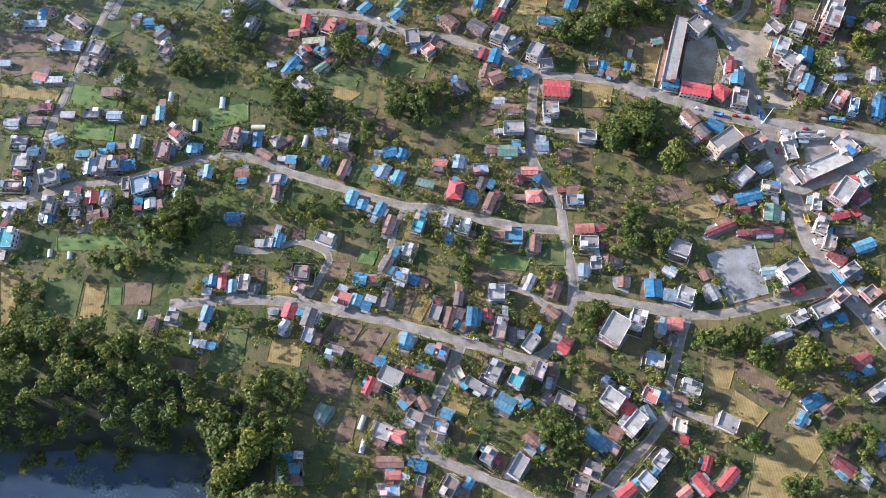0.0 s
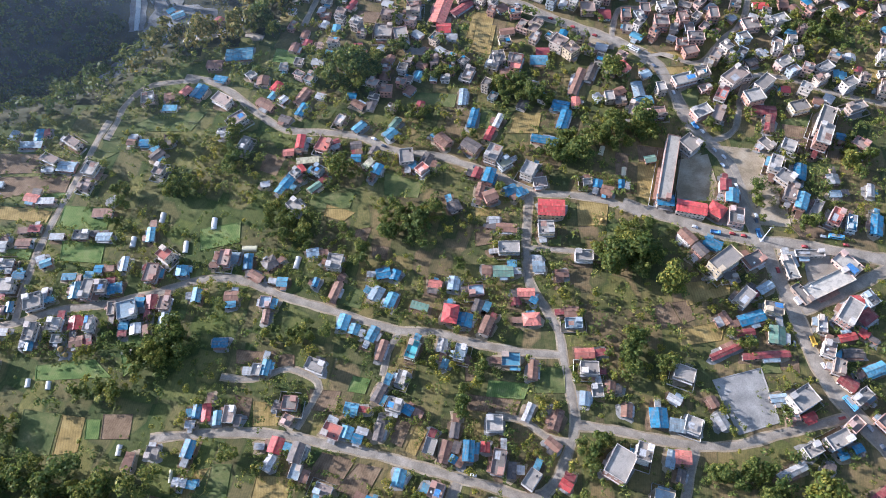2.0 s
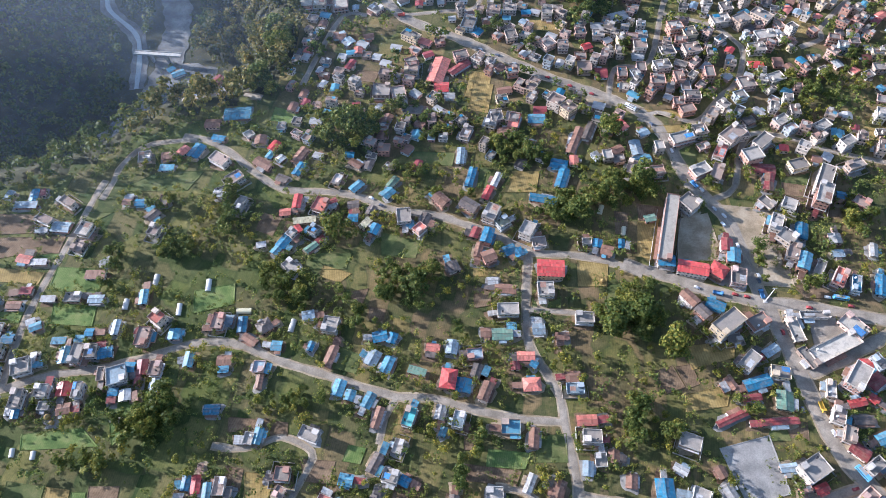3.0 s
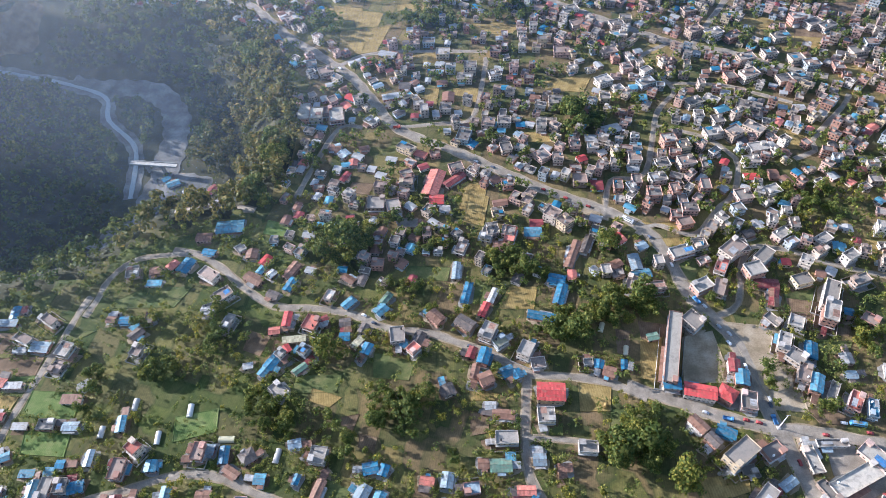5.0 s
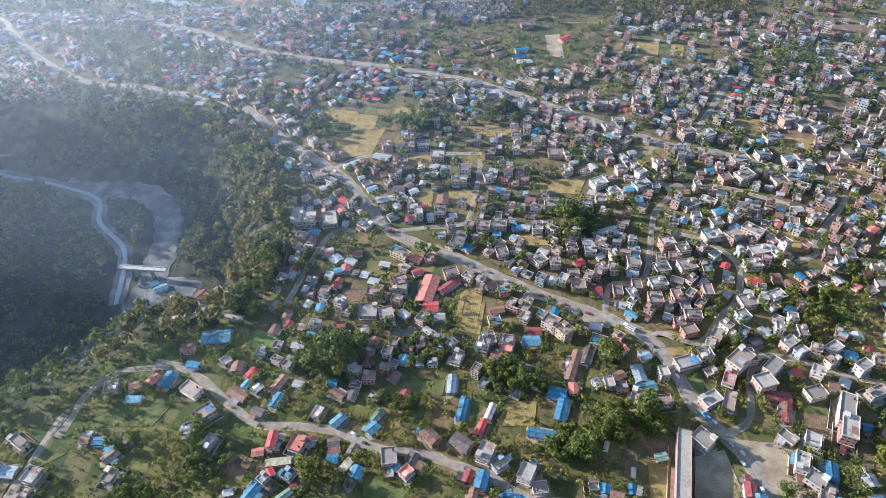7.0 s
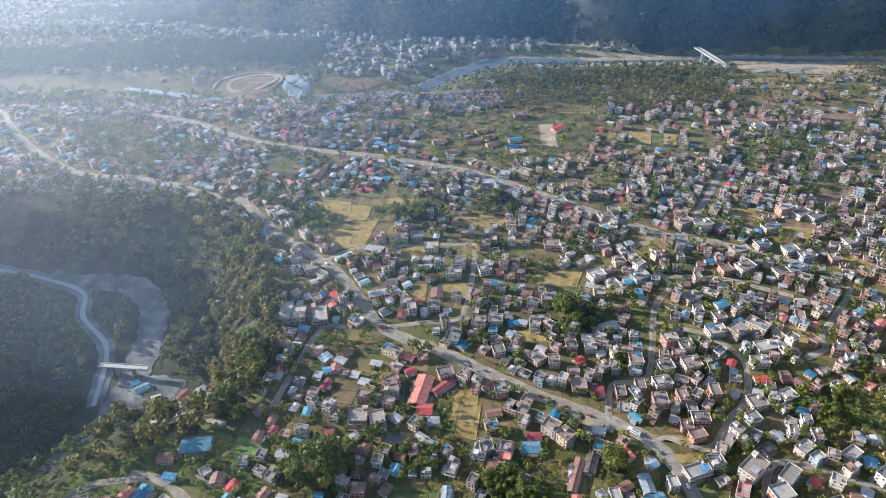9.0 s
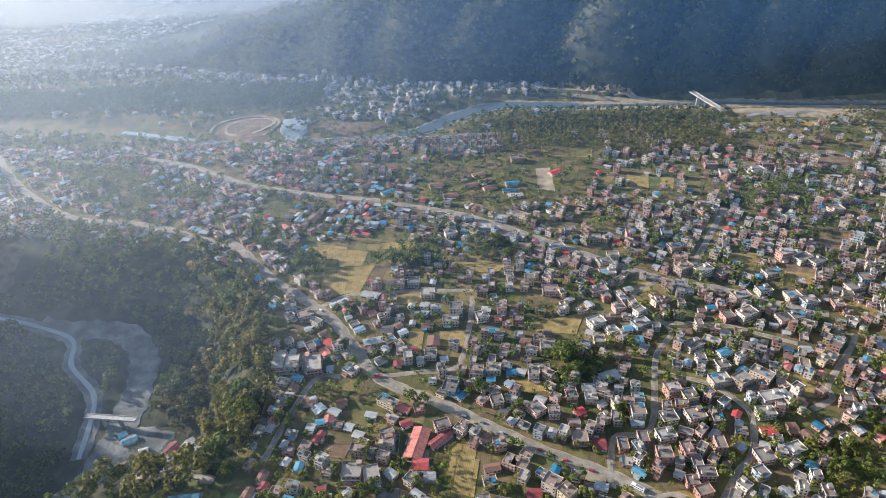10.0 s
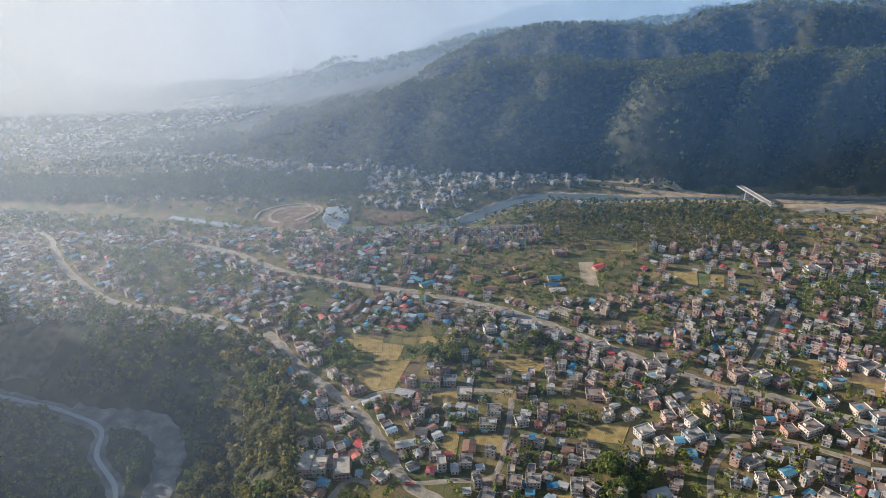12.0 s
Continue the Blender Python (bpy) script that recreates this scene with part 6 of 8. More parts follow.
house(130.4, 360.7, 12.2, 8.5, 68, 2, "f", "rust")
house(144.6, 357.5, 14.4, 7.0, 5, 2, "f", "dark")
house(168.5, 389.0, 16.8, 8.4, 17, 2, "f", "white")
house(185.9, 396.7, 9.0, 8.8, 11, 2, "f", "rust")
house(207.6, 389.4, 18.1, 11.2, 39, 3, "f", "rust")
house(177.0, 357.3, 13.1, 8.7, 26, 2, "f", "white")
house(189.8, 355.6, 14.2, 6.9, 64, 2, "f", "rust")
house(196.4, 375.3, 13.1, 7.0, 61, 2, "f", "salmon")
house(214.8, 370.6, 12.7, 10.2, 16, 3, "f", "white")
house(228.1, 382.6, 14.8, 8.0, 42, 3, "f", "grey")
house(248.7, 405.0, 11.7, 7.5, 31, 2, "f", "white")
house(252.9, 394.5, 8.8, 5.9, 30, 2, "f", "rust")
house(225.6, 408.1, 8.3, 6.6, 22, 1, "g", "dark")
house(234.9, 416.4, 8.8, 6.3, -61, 1, "g", "tin")
house(224.5, 360.4, 16.2, 7.8, -8, 1, "g", "maroon")
house(226.0, 348.3, 14.8, 5.3, 68, 1, "g", "maroon")
house(249.3, 361.6, 12.7, 8.3, 16, 2, "f", "grey")
house(262.8, 346.2, 25.0, 8.8, 62, 3, "f", "grey")
house(288.2, 377.1, 10.5, 6.8, 29, 3, "f", "white")
house(277.0, 398.8, 12.6, 7.3, 30, 2, "f", "white")
house(269.4, 384.0, 9.6, 6.4, 30, 2, "f", "rust")
house(289.8, 360.7, 12.6, 6.4, 20, 2, "f", "grey")
house(97.5, 268.7, 2.9, 2.7, 89, 1, "y", "cream")


# ---- groves and garden trees ----
grove(-33, 263, 17, 18, 0, 30, "broad tall wide", 1.15)
grove(-20, 279, 11, 8, 0, 8, "broad", 1.0)
grove(109, 241, 24, 14, 0, 46, "broad tall wide", 1.1)
grove(118, 261, 14, 7, 0, 12, "broad bush", 1.0)
grove(136, 220, 9, 6, 0, 7, "broad wide", 1.0)
grove(-193, 294, 13, 11, 0, 18, "broad", 1.0)
grove(-118, 268, 13, 13, 0, 18, "broad tall", 1.0)
grove(-157, 326, 9, 19, 0, 20, "broad tall", 1.0)
grove(-233, 283, 6, 18, 0, 14, "broad bush", 1.0)
grove(-181, 175, 17, 17, 0, 46, "broad tall wide", 1.1)
grove(-216, 152, 17, 7, 0, 16, "broad palm", 1.0)
grove(73, 329, 20, 11, 0, 24, "broad wide", 1.1)
grove(109, 339, 15, 12, 0, 22, "broad tall", 1.1)
grove(138, 344, 7, 9, 0, 9, "broad wide", 1.1)
grove(107, 178, 7, 14, 0, 16, "broad", 1.0)
grove(102, 161, 4, 11, 0, 9, "broad", 1.0)
grove(76, 117, 8, 10, 0, 16, "broad palm", 1.0)
grove(52, 52, 11, 13, 0, 24, "broad palm", 1.0)
grove(66, 87, 8, 7, 0, 9, "broad palm", 0.9)
grove(155, 104, 16, 6, 0, 18, "broad", 1.0)
grove(139, 104, 9, 5, 0, 7, "broad", 1.0)
grove(168, 96, 10, 8, 0, 11, "broad", 1.0)
grove(195, 91, 8, 6, 0, 6, "wide", 1.0)
grove(185, 75, 6, 4, 0, 5, "broad", 1.0)
grove(162, 47, 9, 5, 0, 9, "palm broad", 1.0)
grove(180, 24, 8, 5, 0, 9, "palm broad", 1.0)
grove(211, 49, 14, 8, 0, 16, "broad wide", 1.0)
grove(-78, 306, 7, 7, 0, 5, "broad wide", 1.0)
grove(-63, 241, 5, 10, 0, 7, "broad", 1.0)
grove(-109, 73, 9, 8, 0, 9, "broad palm", 1.0)
grove(-91, 73, 4, 9, 0, 7, "broad", 1.0)
grove(-92, 189, 21, 7, 0, 16, "bush broad", 0.8)
grove(3, 145, 1, 14, 0, 14, "bush", 1.0)
grove(-130, 115, 5, 3, 0, 6, "palm", 1.0)
grove(277, 320, 6, 19, 0, 9, "broad", 0.9)
grove(170, 182, 6, 5, 0, 5, "palm", 1.0)
grove(202, 281, 2, 14, 0, 8, "bush", 1.2)
grove(-104, 57, 8, 9, 0, 9, "broad", 1.0)
grove(-121, 41, 13, 12, 0, 22, "broad wide", 1.1)
grove(-131, 23, 14, 9, 0, 20, "broad wide", 1.1)
grove(-249, 101, 24, 9, 0, 22, "broad tall", 1.1)
grove(-210, 88, 23, 12, 0, 30, "broad tall wide", 1.1)
grove(-266, 122, 5, 15, 0, 9, "broad", 0.9)
grove(-99, 264, 10, 14, 0, 10, "broad", 1.0)
grove(5, 233, 6, 9, 0, 5, "bush broad", 0.9)
grove(-75, 259, 8, 7, 0, 4, "broad", 1.0)
grove(-211, 334, 8, 10, 0, 7, "broad", 1.0)
grove(15, 168, 3, 11, 0, 6, "bush", 1.0)
grove(67, 161, 3, 11, 0, 4, "bush", 1.0)
grove(-21, 90, 4, 3, 0, 3, "broad", 0.8)
grove(126, 164, 6, 5, 0, 4, "broad", 1.0)
grove(233, 262, 8, 4, 0, 7, "broad bush", 0.9)
grove(287, 323, 5, 7, 0, 4, "broad", 1.0)
grove(245, 245, 4, 4, 0, 3, "bush", 1.0)
grove(-74, 89, 7, 3, 0, 5, "bush palm", 0.8)
grove(-5, 40, 6, 4, 0, 5, "palm", 0.9)
grove(-82, 406, 25, 19, 0, 50, "broad tall wide", 1.15)
grove(-13, 403, 16, 10, 0, 14, "broad", 1.0)
grove(44, 381, 16, 15, 0, 22, "broad wide", 1.1)
grove(112, 396, 7, 10, 0, 7, "broad wide", 1.0)
grove(122, 349, 15, 8, 0, 13, "broad", 1.0)
grove(179, 344, 8, 5, 0, 5, "broad", 1.0)
grove(278, 443, 26, 18, 0, 26, "broad", 1.0)
grove(116, 549, 24, 17, 0, 20, "broad wide", 1.1)
grove(-35, 714, 29, 15, 0, 18, "broad", 1.2)
grove(67, 721, 23, 20, 0, 15, "broad", 1.2)
grove(-40, 428, 12, 8, 0, 9, "broad palm", 1.0)
grove(207, 477, 11, 14, 0, 6, "broad", 1.0)
grove(318, 468, 13, 14, 0, 8, "broad", 1.0)
grove(-37, 363, 16, 9, 0, 12, "broad bush", 0.9)
grove(-1, 343, 16, 5, 0, 6, "broad", 0.9)
grove(132, 331, 15, 14, 0, 10, "broad bush", 0.9)
grove(74, 323, 14, 8, 0, 14, "broad wide", 1.0)
grove(68, 371, 8, 7, 0, 6, "broad", 1.0)
grove(-78, 577, 16, 8, 0, 5, "broad", 1.0)
grove(-72, 634, 22, 9, 0, 8, "broad", 1.0)
grove(-111, 501, 8, 14, 0, 6, "broad", 1.0)
grove(34, 518, 10, 7, 0, 4, "broad", 1.0)
grove(66, 495, 8, 7, 0, 4, "broad", 1.0)
grove(146, 493, 9, 10, 0, 5, "broad", 1.0)
grove(302, 653, 16, 14, 0, 6, "broad", 1.0)
grove(394, 722, 17, 12, 0, 6, "broad", 1.1)
grove(394, 649, 13, 15, 0, 6, "broad", 1.0)
grove(-166, 749, 25, 17, 0, 12, "broad", 1.2)
grove(-131, 713, 12, 16, 0, 7, "broad", 1.2)
grove(-204, 684, 24, 32, 0, 22, "broad wide", 1.2)
grove(-155, 563, 10, 33, 0, 12, "broad", 1.1)
grove(-154, 502, 15, 29, 0, 22, "broad wide", 1.1)
grove(-155, 455, 14, 13, 0, 14, "broad wide", 1.1)


# ---- woods of the gorge and the hills ----
def scatter(x0, y0, x1, y1, step, keep, seed):
    x0, y0, x1, y1, step = x0 * K, y0 * K, x1 * K, y1 * K, step * K * 0.92
    r = np.random.default_rng(seed)
    gx, gy = np.meshgrid(np.arange(x0, x1, step), np.arange(y0, y1, step))
    x = (gx + r.uniform(-0.5, 0.5, gx.shape) * step).ravel()
    y = (gy + r.uniform(-0.5, 0.5, gy.shape) * step).ravel()
    ok = keep(x, y) > r.random(len(x))
    x, y = x[ok], y[ok]
    return list(zip(x, y, height(x, y), 1.28 * r.uniform(0.65, 1.25, len(x))))


def gorge_wood(x, y):
    d = line_distance(x, y, GORGE_FAR + GORGE_FAR[:1])
    deep = inside(x, y, GORGE_FAR)
    open_ground = (line_distance(x, y, RIVER) < 12) | (line_distance(x, y, GRAVEL_ARM) < 18) | (np.hypot(x + 250, y - 520) < 31) | (np.hypot(x + 210, y - 508) < 25) | (np.hypot((x / K + 355) * 0.8, y / K - 545) < 42)
    rim = (~deep) & (d < np.where(x < -330, 36, 10)) & (x < -168)
    return np.where(deep & ~open_ground, 0.92, 0) + rim * 0.6


def near_wood(x, y):
    d = line_distance(x, y, GORGE_NEAR + GORGE_NEAR[:1])
    deep = inside(x, y, GORGE_NEAR)
    return np.where(deep, np.where(d < 30, 0.95, 0.4), np.where((d < 36) & (x < -168), 0.85, np.where((d < 14), 0.7, 0)))


def patch(name, label, mat, x, y, rx, ry, turn, lift, category):
    """A rounded uneven patch laid over the ground."""
    v, f, n = [], [], 28
    for k, q in enumerate((0.0, 0.45, 0.8, 1.0)):
        for i in range(n):
            a = 2 * math.pi * i / n
            rad = q * (1 + 0.14 * math.sin(3 * a + x) + 0.08 * math.sin(7 * a + y))
            u, w = rx * rad * math.cos(a), ry * rad * math.sin(a)
            px, py = x + u * math.cos(turn) - w * math.sin(turn), y + u * math.sin(turn) + w * math.cos(turn)
            v.append((px, py, ground_z(px, py) + (lift if q < 1 else -0.5)))
        if k:
            f += [((k - 1) * n + i, (k - 1) * n + (i + 1) % n, k * n + (i + 1) % n, k * n + i) for i in range(n)]
    return tagged(faces_object(name, v, [q[::-1] for q in f], mat, label=label, kind="structure"), category=category)


patch("terrace", "brown river terrace below the wood", M_SOIL, -504, 763, 58, 36, 0.2, 0.9, "terrace")
patch("gravel_bar", "grey gravel flat by the gorge lane", M_GRAVEL_SHADED, -249, 523, 26, 24, 0.5, 0.8, "gravel bar")
for row in ((-220, 517, 12, 7, 60, "g", "maroon"), (-201, 515, 16, 12, -35, "g", "tin"), (-259, 527, 11, 7, 30, "g", "sky"), (-267, 533, 7, 5, 40, "s", "blue"), (-240, 504, 9, 6, 40, "f", "grey"), (-243, 515, 7, 5, 20, "g", "tin"), (-250, 509, 7, 5, 10, "s", "rust"), (-211, 489, 13, 8, 35, "f", "white"), (-236, 499, 6, 5, -20, "s", "pale"), (-254, 500, 7, 5, 25, "g", "rust")):
    house(*row[:5], 1, *row[5:])
woodland("gorge_wood", "dense dark green wood on the gorge slopes", [(a, b, c, q * q * 0.85) for a, b, c, q in scatter(-560, 230, -172, 640, 6.4, gorge_wood, 3)], 11, 5, 0.92, 3, None, 10.0, 3.7)
# Same gorge wood in lighter leaves: sunlight on the rim put into their colour.
woodland("rim_wood", "olive green gorge rim wood with sunlight in its leaf colour", [(a, b, c, q * q * 1.05) for a, b, c, q in scatter(-172, 230, -80, 560, 6.8, gorge_wood, 7)], 18, 6, 0.78, 7, M_HILL)
woodland("near_wood", "dense shaded wood along the gorge rim", [(a, b, c, q * 1.3) for a, b, c, q in scatter(-330, -60, -60, 90, 6.6, near_wood, 4)], 32, 7, 0.58, 4, M_LEAF)


def hill_wood(x, y):
    u, out = hill_run(x, y)
    return np.where((out > 3) & (np.interp(x, *CREST) > -12), np.where(u < 470, 0.95, 0.8), 0)


woodland("hill_wood", "dense forest on the steep hills", [(a, b, c - 2, q * q * 0.86) for a, b, c, q in scatter(-560, 840, 760, 1120, 5.6, hill_wood, 5)], 9, 3, 1.35, 5, M_HILL, tall=9.5, spread=4.6)
woodland("far_hill_wood", "hazy forest on the far ridge", [(a, b, c - 3, q) for a, b, c, q in scatter(-300, 1120, 1000, 1440, 9, hill_wood, 6)], 6, 3, 2.0, 6, M_HILL, tall=10, spread=5.5)
woodland("ridge_wood", "pale hazy forest on the most distant ridges", [(a, b, c - 4, q) for a, b, c, q in scatter(-800, 1750, 900, 2560, 24, lambda x, y: 0.85 * (height(x, y) > -150), 8)], 5, 3, 5.0, 8, tall=14, spread=14)


# ---- the town beyond the village ----
def paint(name, colour, rough=0.85, streak=(1, 1, 1)):
    """Town paint: one colour, mottled and stained."""
    m, t, b = material(name, rough)
    at = place(t, scale=streak)
    col = mixed(t, colour, tuple(c * 0.45 for c in colour), ramp(t, fuzz(t, at, 0.14, 5, 0.7), [(0.45, (0, 0, 0)), (0.75, (0.8, 0.8, 0.8))]))
    col = mixed(t, col, ramp(t, fuzz(t, at, 1.3, 4, 0.7), [(0.3, (0.7, 0.7, 0.7)), (0.7, (1.2, 1.2, 1.2))]), 0.6, "MULTIPLY")
    t.links.new(col, b.inputs["Base Color"])
    return m


TOWN_LOOK = [M_GLASS] + [paint("town_wall", c) for c in WALLS] + [paint("town_slab", c, 0.9) for c in ((0.24, 0.21, 0.18), (0.295, 0.255, 0.22), (0.39, 0.35, 0.305), (0.185, 0.16, 0.14), (0.28, 0.205, 0.165))]
SLABS = len(WALLS) + 1
SHEETS = SLABS + 5
SHEET_NAMES = ["blue", "sky", "rust", "grey", "tin", "maroon", "red", "pale", "dark", "salmon"]
TOWN_LOOK += [paint("town_sheet", ROOF[k], 0.5, (1, 3, 1)) for k in SHEET_NAMES]


def town_house(v, f, s, x, y, z, l, w, n, turn, style, r, wall_look=None, roof_look=None):
    """Adds one house to the joined town: walls with rows of windows, floor slabs, roof, parapet and stair head."""
    start, h = len(v), n * 2.9
    wall, slab = 1 + r.randrange(len(WALLS)), SLABS + r.randrange(5)

    if wall_look is not None:
        wall = wall_look

    def add(look, *dims):
        box(v, f, *dims)
        s.extend([look] * 6)

    add(wall, -l / 2, -w / 2, -0.8, l / 2, w / 2, h)
    for k in range(n):
        z0, z1 = k * 2.9 + 0.9, k * 2.9 + 2.2
        for axis, span, half in ((0, l, w / 2), (1, w, l / 2)):
            m = max(2, int(span / 2.6))
            for i in range(m):
                c = -span / 2 + (i + 0.5) * span / m
                for side in (-1, 1):
                    if r.random() < 0.2:
                        continue
                    q = len(v)
                    d = side * (half + 0.04)
                    corners = [(c - 0.6, z0), (c + 0.6, z0), (c + 0.6, z1), (c - 0.6, z1)]
                    v.extend([(a, d, b) if axis == 0 else (d, -a, b) for a, b in corners])
                    f.append((q, q + 1, q + 2, q + 3) if side < 0 else (q + 3, q + 2, q + 1, q))
                    s.append(0)
        if k:
            add(slab, -l / 2 - 0.35, -w / 2 - 0.9, k * 2.9 - 0.1, l / 2 + 0.35, w / 2 + 0.3, k * 2.9 + 0.06)
    if style == "f":
        a, b, t = l / 2 + 0.45, w / 2 + 0.45, h + 0.2
        add(slab, -a, -b, h, a, b, t)
        for e in ((-a, -b, t, a, -b + 0.15, t + 0.8), (-a, b - 0.15, t, a, b, t + 0.8), (-a, -b + 0.15, t, -a + 0.15, b - 0.15, t + 0.8), (a - 0.15, -b + 0.15, t, a, b - 0.15, t + 0.8)):
            add(wall, *e)
        sx, sy = r.choice((-1, 1)) * l * 0.24, r.choice((-1, 1)) * w * 0.2
        if r.random() < 0.8:
            add(wall, sx - 1.5, sy - 1.3, t, sx + 1.5, sy + 1.3, t + 2.4)
            add(slab, sx - 1.8, sy - 1.6, t + 2.4, sx + 1.8, sy + 1.6, t + 2.55)
        if r.random() < 0.5:
            add(SHEETS + r.choice((0, 3, 8, 8)), -sx - 0.5, -sy - 0.5, t, -sx + 0.5, -sy + 0.5, t + 1.7)
        if r.random() < 0.25:
            add(SHEETS + r.choice((0, 1, 4, 2)), -sx - l * 0.18, -sy - w * 0.2, t + 2.0, -sx + l * 0.18, -sy + w * 0.2, t + 2.12)
    else:
        look = SHEETS + (r.choice((0, 1, 2, 2, 3, 4, 4, 5, 3, 7, 2, 8, 9, 6, 8, 2, 3, 4, 7, 1, 4)) if roof_look is None else roof_look)
        a, b, top, q = l / 2 + 0.5, w / 2 + 0.5, h + w * 0.14, len(v)
        v.extend([(-a, -b, h), (a, -b, h), (a, b, h), (-a, b, h), (-a, 0, top), (a, 0, top)])
        f.extend([(q, q + 1, q + 5, q + 4), (q + 2, q + 3, q + 4, q + 5), (q + 1, q + 2, q + 5), (q + 3, q, q + 4)])
        s.extend([look, look, wall, wall])
    if r.random() < 0.55:
        al, aw, ah, side = l * r.uniform(0.25, 0.6), r.uniform(1.6, 3.0), r.uniform(2.0, 2.6), r.choice((-1, 1))
        ax, ya = r.uniform(-0.3, 0.3) * l, side * (w / 2 + 0.05)
        yb = ya + side * aw
        add(1 + r.randrange(len(WALLS)), ax - al / 2, min(ya, yb), -0.6, ax + al / 2, max(ya, yb), ah)
        add(SHEETS + r.choice((2, 2, 3, 4, 8, 1)), ax - al / 2 - 0.25, min(ya, yb) - 0.15, ah, ax + al / 2 + 0.25, max(ya, yb) + 0.15, ah + 0.12)
    ca, sa = math.cos(turn), math.sin(turn)
    for q in range(start, len(v)):
        p = v[q]
        v[q] = (x + p[0] * ca - p[1] * sa, y + p[0] * sa + p[1] * ca, z + p[2])


FIELD_BOX = np.array([(sum(p[0] for p in q) / len(q), sum(p[1] for p in q) / len(q), max(math.dist(p, q[0]) for p in q) * 0.36) for q in FIELDS])
TREE_SPOTS = np.array([(a, b) for a, b, c, d in GROVE_PLACES])


# quarters of the town: outline, how closely built, how wooded
QUARTERS = (([(-26, 940), (94, 980), (230, 984), (183, 826), (74, 815), (-16, 843)], 0.0, 0.3),
            ([(214, 909), (381, 936), (340, 829), (203, 832)], 0.12, 0.12),
            ([(-15, 1083), (96, 1089), (84, 992), (-13, 995)], 0.0, 0.04),
            ([(81, 1135), (385, 1144), (418, 1053), (412, 960), (253, 957), (93, 962)], 0.03, 0.95),
            ([(418, 1053), (720, 1040), (660, 900), (412, 960)], 0.10, 0.3),
            ([(372, 862), (484, 873), (438, 785), (356, 792)], 0.15, 0.8),
            ([(-141, 759), (-44, 758), (-51, 697), (-127, 698)], 0.05, 0.05),
            ([(-44, 758), (10, 747), (4, 697), (-52, 707)], 0.1, 0.8),
            ([(28, 746), (74, 736), (65, 696), (21, 706)], 0.1, 0.8),
            ([(-160, 733), (-112, 732), (-106, 688), (-144, 684)], 0.05, 0.9),
            ([(241, 678), (274, 714), (337, 723), (300, 660)], 0.15, 0.75),
            ([(-501, 963), (-396, 978), (-331, 849), (-416, 851)], 0.08, 0.8),
            ([(-338, 909), (-279, 907), (-265, 862), (-322, 863)], 0.05, 0.9),
            ([(21, 692), (97, 692), (88, 661), (20, 661)], 0.2, 0.1),
            ([(124, 661), (160, 661), (159, 637), (125, 637)], 0.1, 0.8),
            ([(92, 610), (145, 618), (133, 580), (92, 580)], 0.05, 0.1),
            ([(106, 580), (216, 587), (189, 531), (94, 530)], 0.25, 0.7))


def density(x, y):
    """How closely built the town is."""
    if x < -900 or inside(np.float64(x), np.float64(y), GORGE_FAR) or (x < -140 and y < 462):
        return 0
    for outline, built_up, wooded_up in QUARTERS:
        if inside(np.float64(x), np.float64(y), outline):
            return built_up
    d = 0.40 + 0.85 * float(wobble(np.float64(x), np.float64(y), 38, 3))
    d += 0.25 if x > 56 or y > 760 else 0.05
    return d


v, f, s = [], [], []


def stand(x, y, l, w, turn, n, style, wall_look=None, roof_look=None):
    if road_gap(x, y)[0] < 2.5:
        return
    town_house(v, f, s, x, y, ground_z(x, y), l, w, n, radians(turn), style, rng, wall_look, roof_look)
    TAKEN.append((x, y, 0.45 * math.hypot(l, w)))


stand(-133.0, 635.8, 9.4, 10.1, 14, 2, "f")
stand(-117.9, 624.5, 13.1, 10.0, 22, 2, "f")
stand(-96.6, 599.7, 11.5, 5.4, 37, 1, "g")
stand(-106.1, 578.7, 7.1, 8.2, 29, 2, "f")
stand(-89.8, 585.2, 10.5, 8.2, -30, 1, "g")
stand(-66.1, 602.2, 9.5, 6.0, 29, 1, "g")
stand(-52.2, 585.6, 17.0, 8.2, 13, 1, "g")
stand(-40.4, 600.9, 10.2, 9.5, -3, 1, "g")
stand(-59.5, 653.8, 17.0, 8.9, -19, 1, "g")
stand(0.6, 583.0, 12.4, 10.4, 86, 1, "g")
stand(-1.9, 564.7, 9.6, 9.0, -3, 2, "f")
stand(22.0, 623.8, 11.3, 9.7, -3, 3, "f")
stand(16.3, 609.1, 14.0, 8.4, -3, 2, "f")
stand(45.0, 613.5, 10.6, 9.6, 13, 2, "f")
stand(51.4, 594.7, 10.9, 7.1, -3, 1, "g")
stand(47.5, 653.3, 9.8, 10.1, -3, 2, "f")
stand(-4.4, 651.5, 12.8, 10.5, -3, 2, "f")
stand(-18.5, 671.3, 11.1, 9.0, -3, 2, "f")
stand(-25.8, 546.2, 13.0, 7.7, 19, 1, "g")
stand(-15.7, 527.1, 15.8, 9.2, -35, 2, "f")
stand(14.1, 525.8, 16.0, 10.5, 74, 2, "f")
stand(35.7, 541.6, 11.1, 10.5, 80, 2, "f")
stand(50.0, 543.7, 11.0, 8.8, -3, 2, "f")
stand(46.9, 533.3, 6.7, 5.4, -3, 1, "g")
stand(7.1, 519.3, 7.2, 6.9, -35, 1, "f")
stand(13.6, 508.3, 10.5, 6.8, -35, 1, "g")
stand(31.2, 501.6, 11.5, 9.4, 36, 2, "f")
stand(49.4, 508.2, 9.0, 9.5, 11, 2, "f")
stand(-97.4, 515.7, 9.6, 6.5, 26, 1, "g")
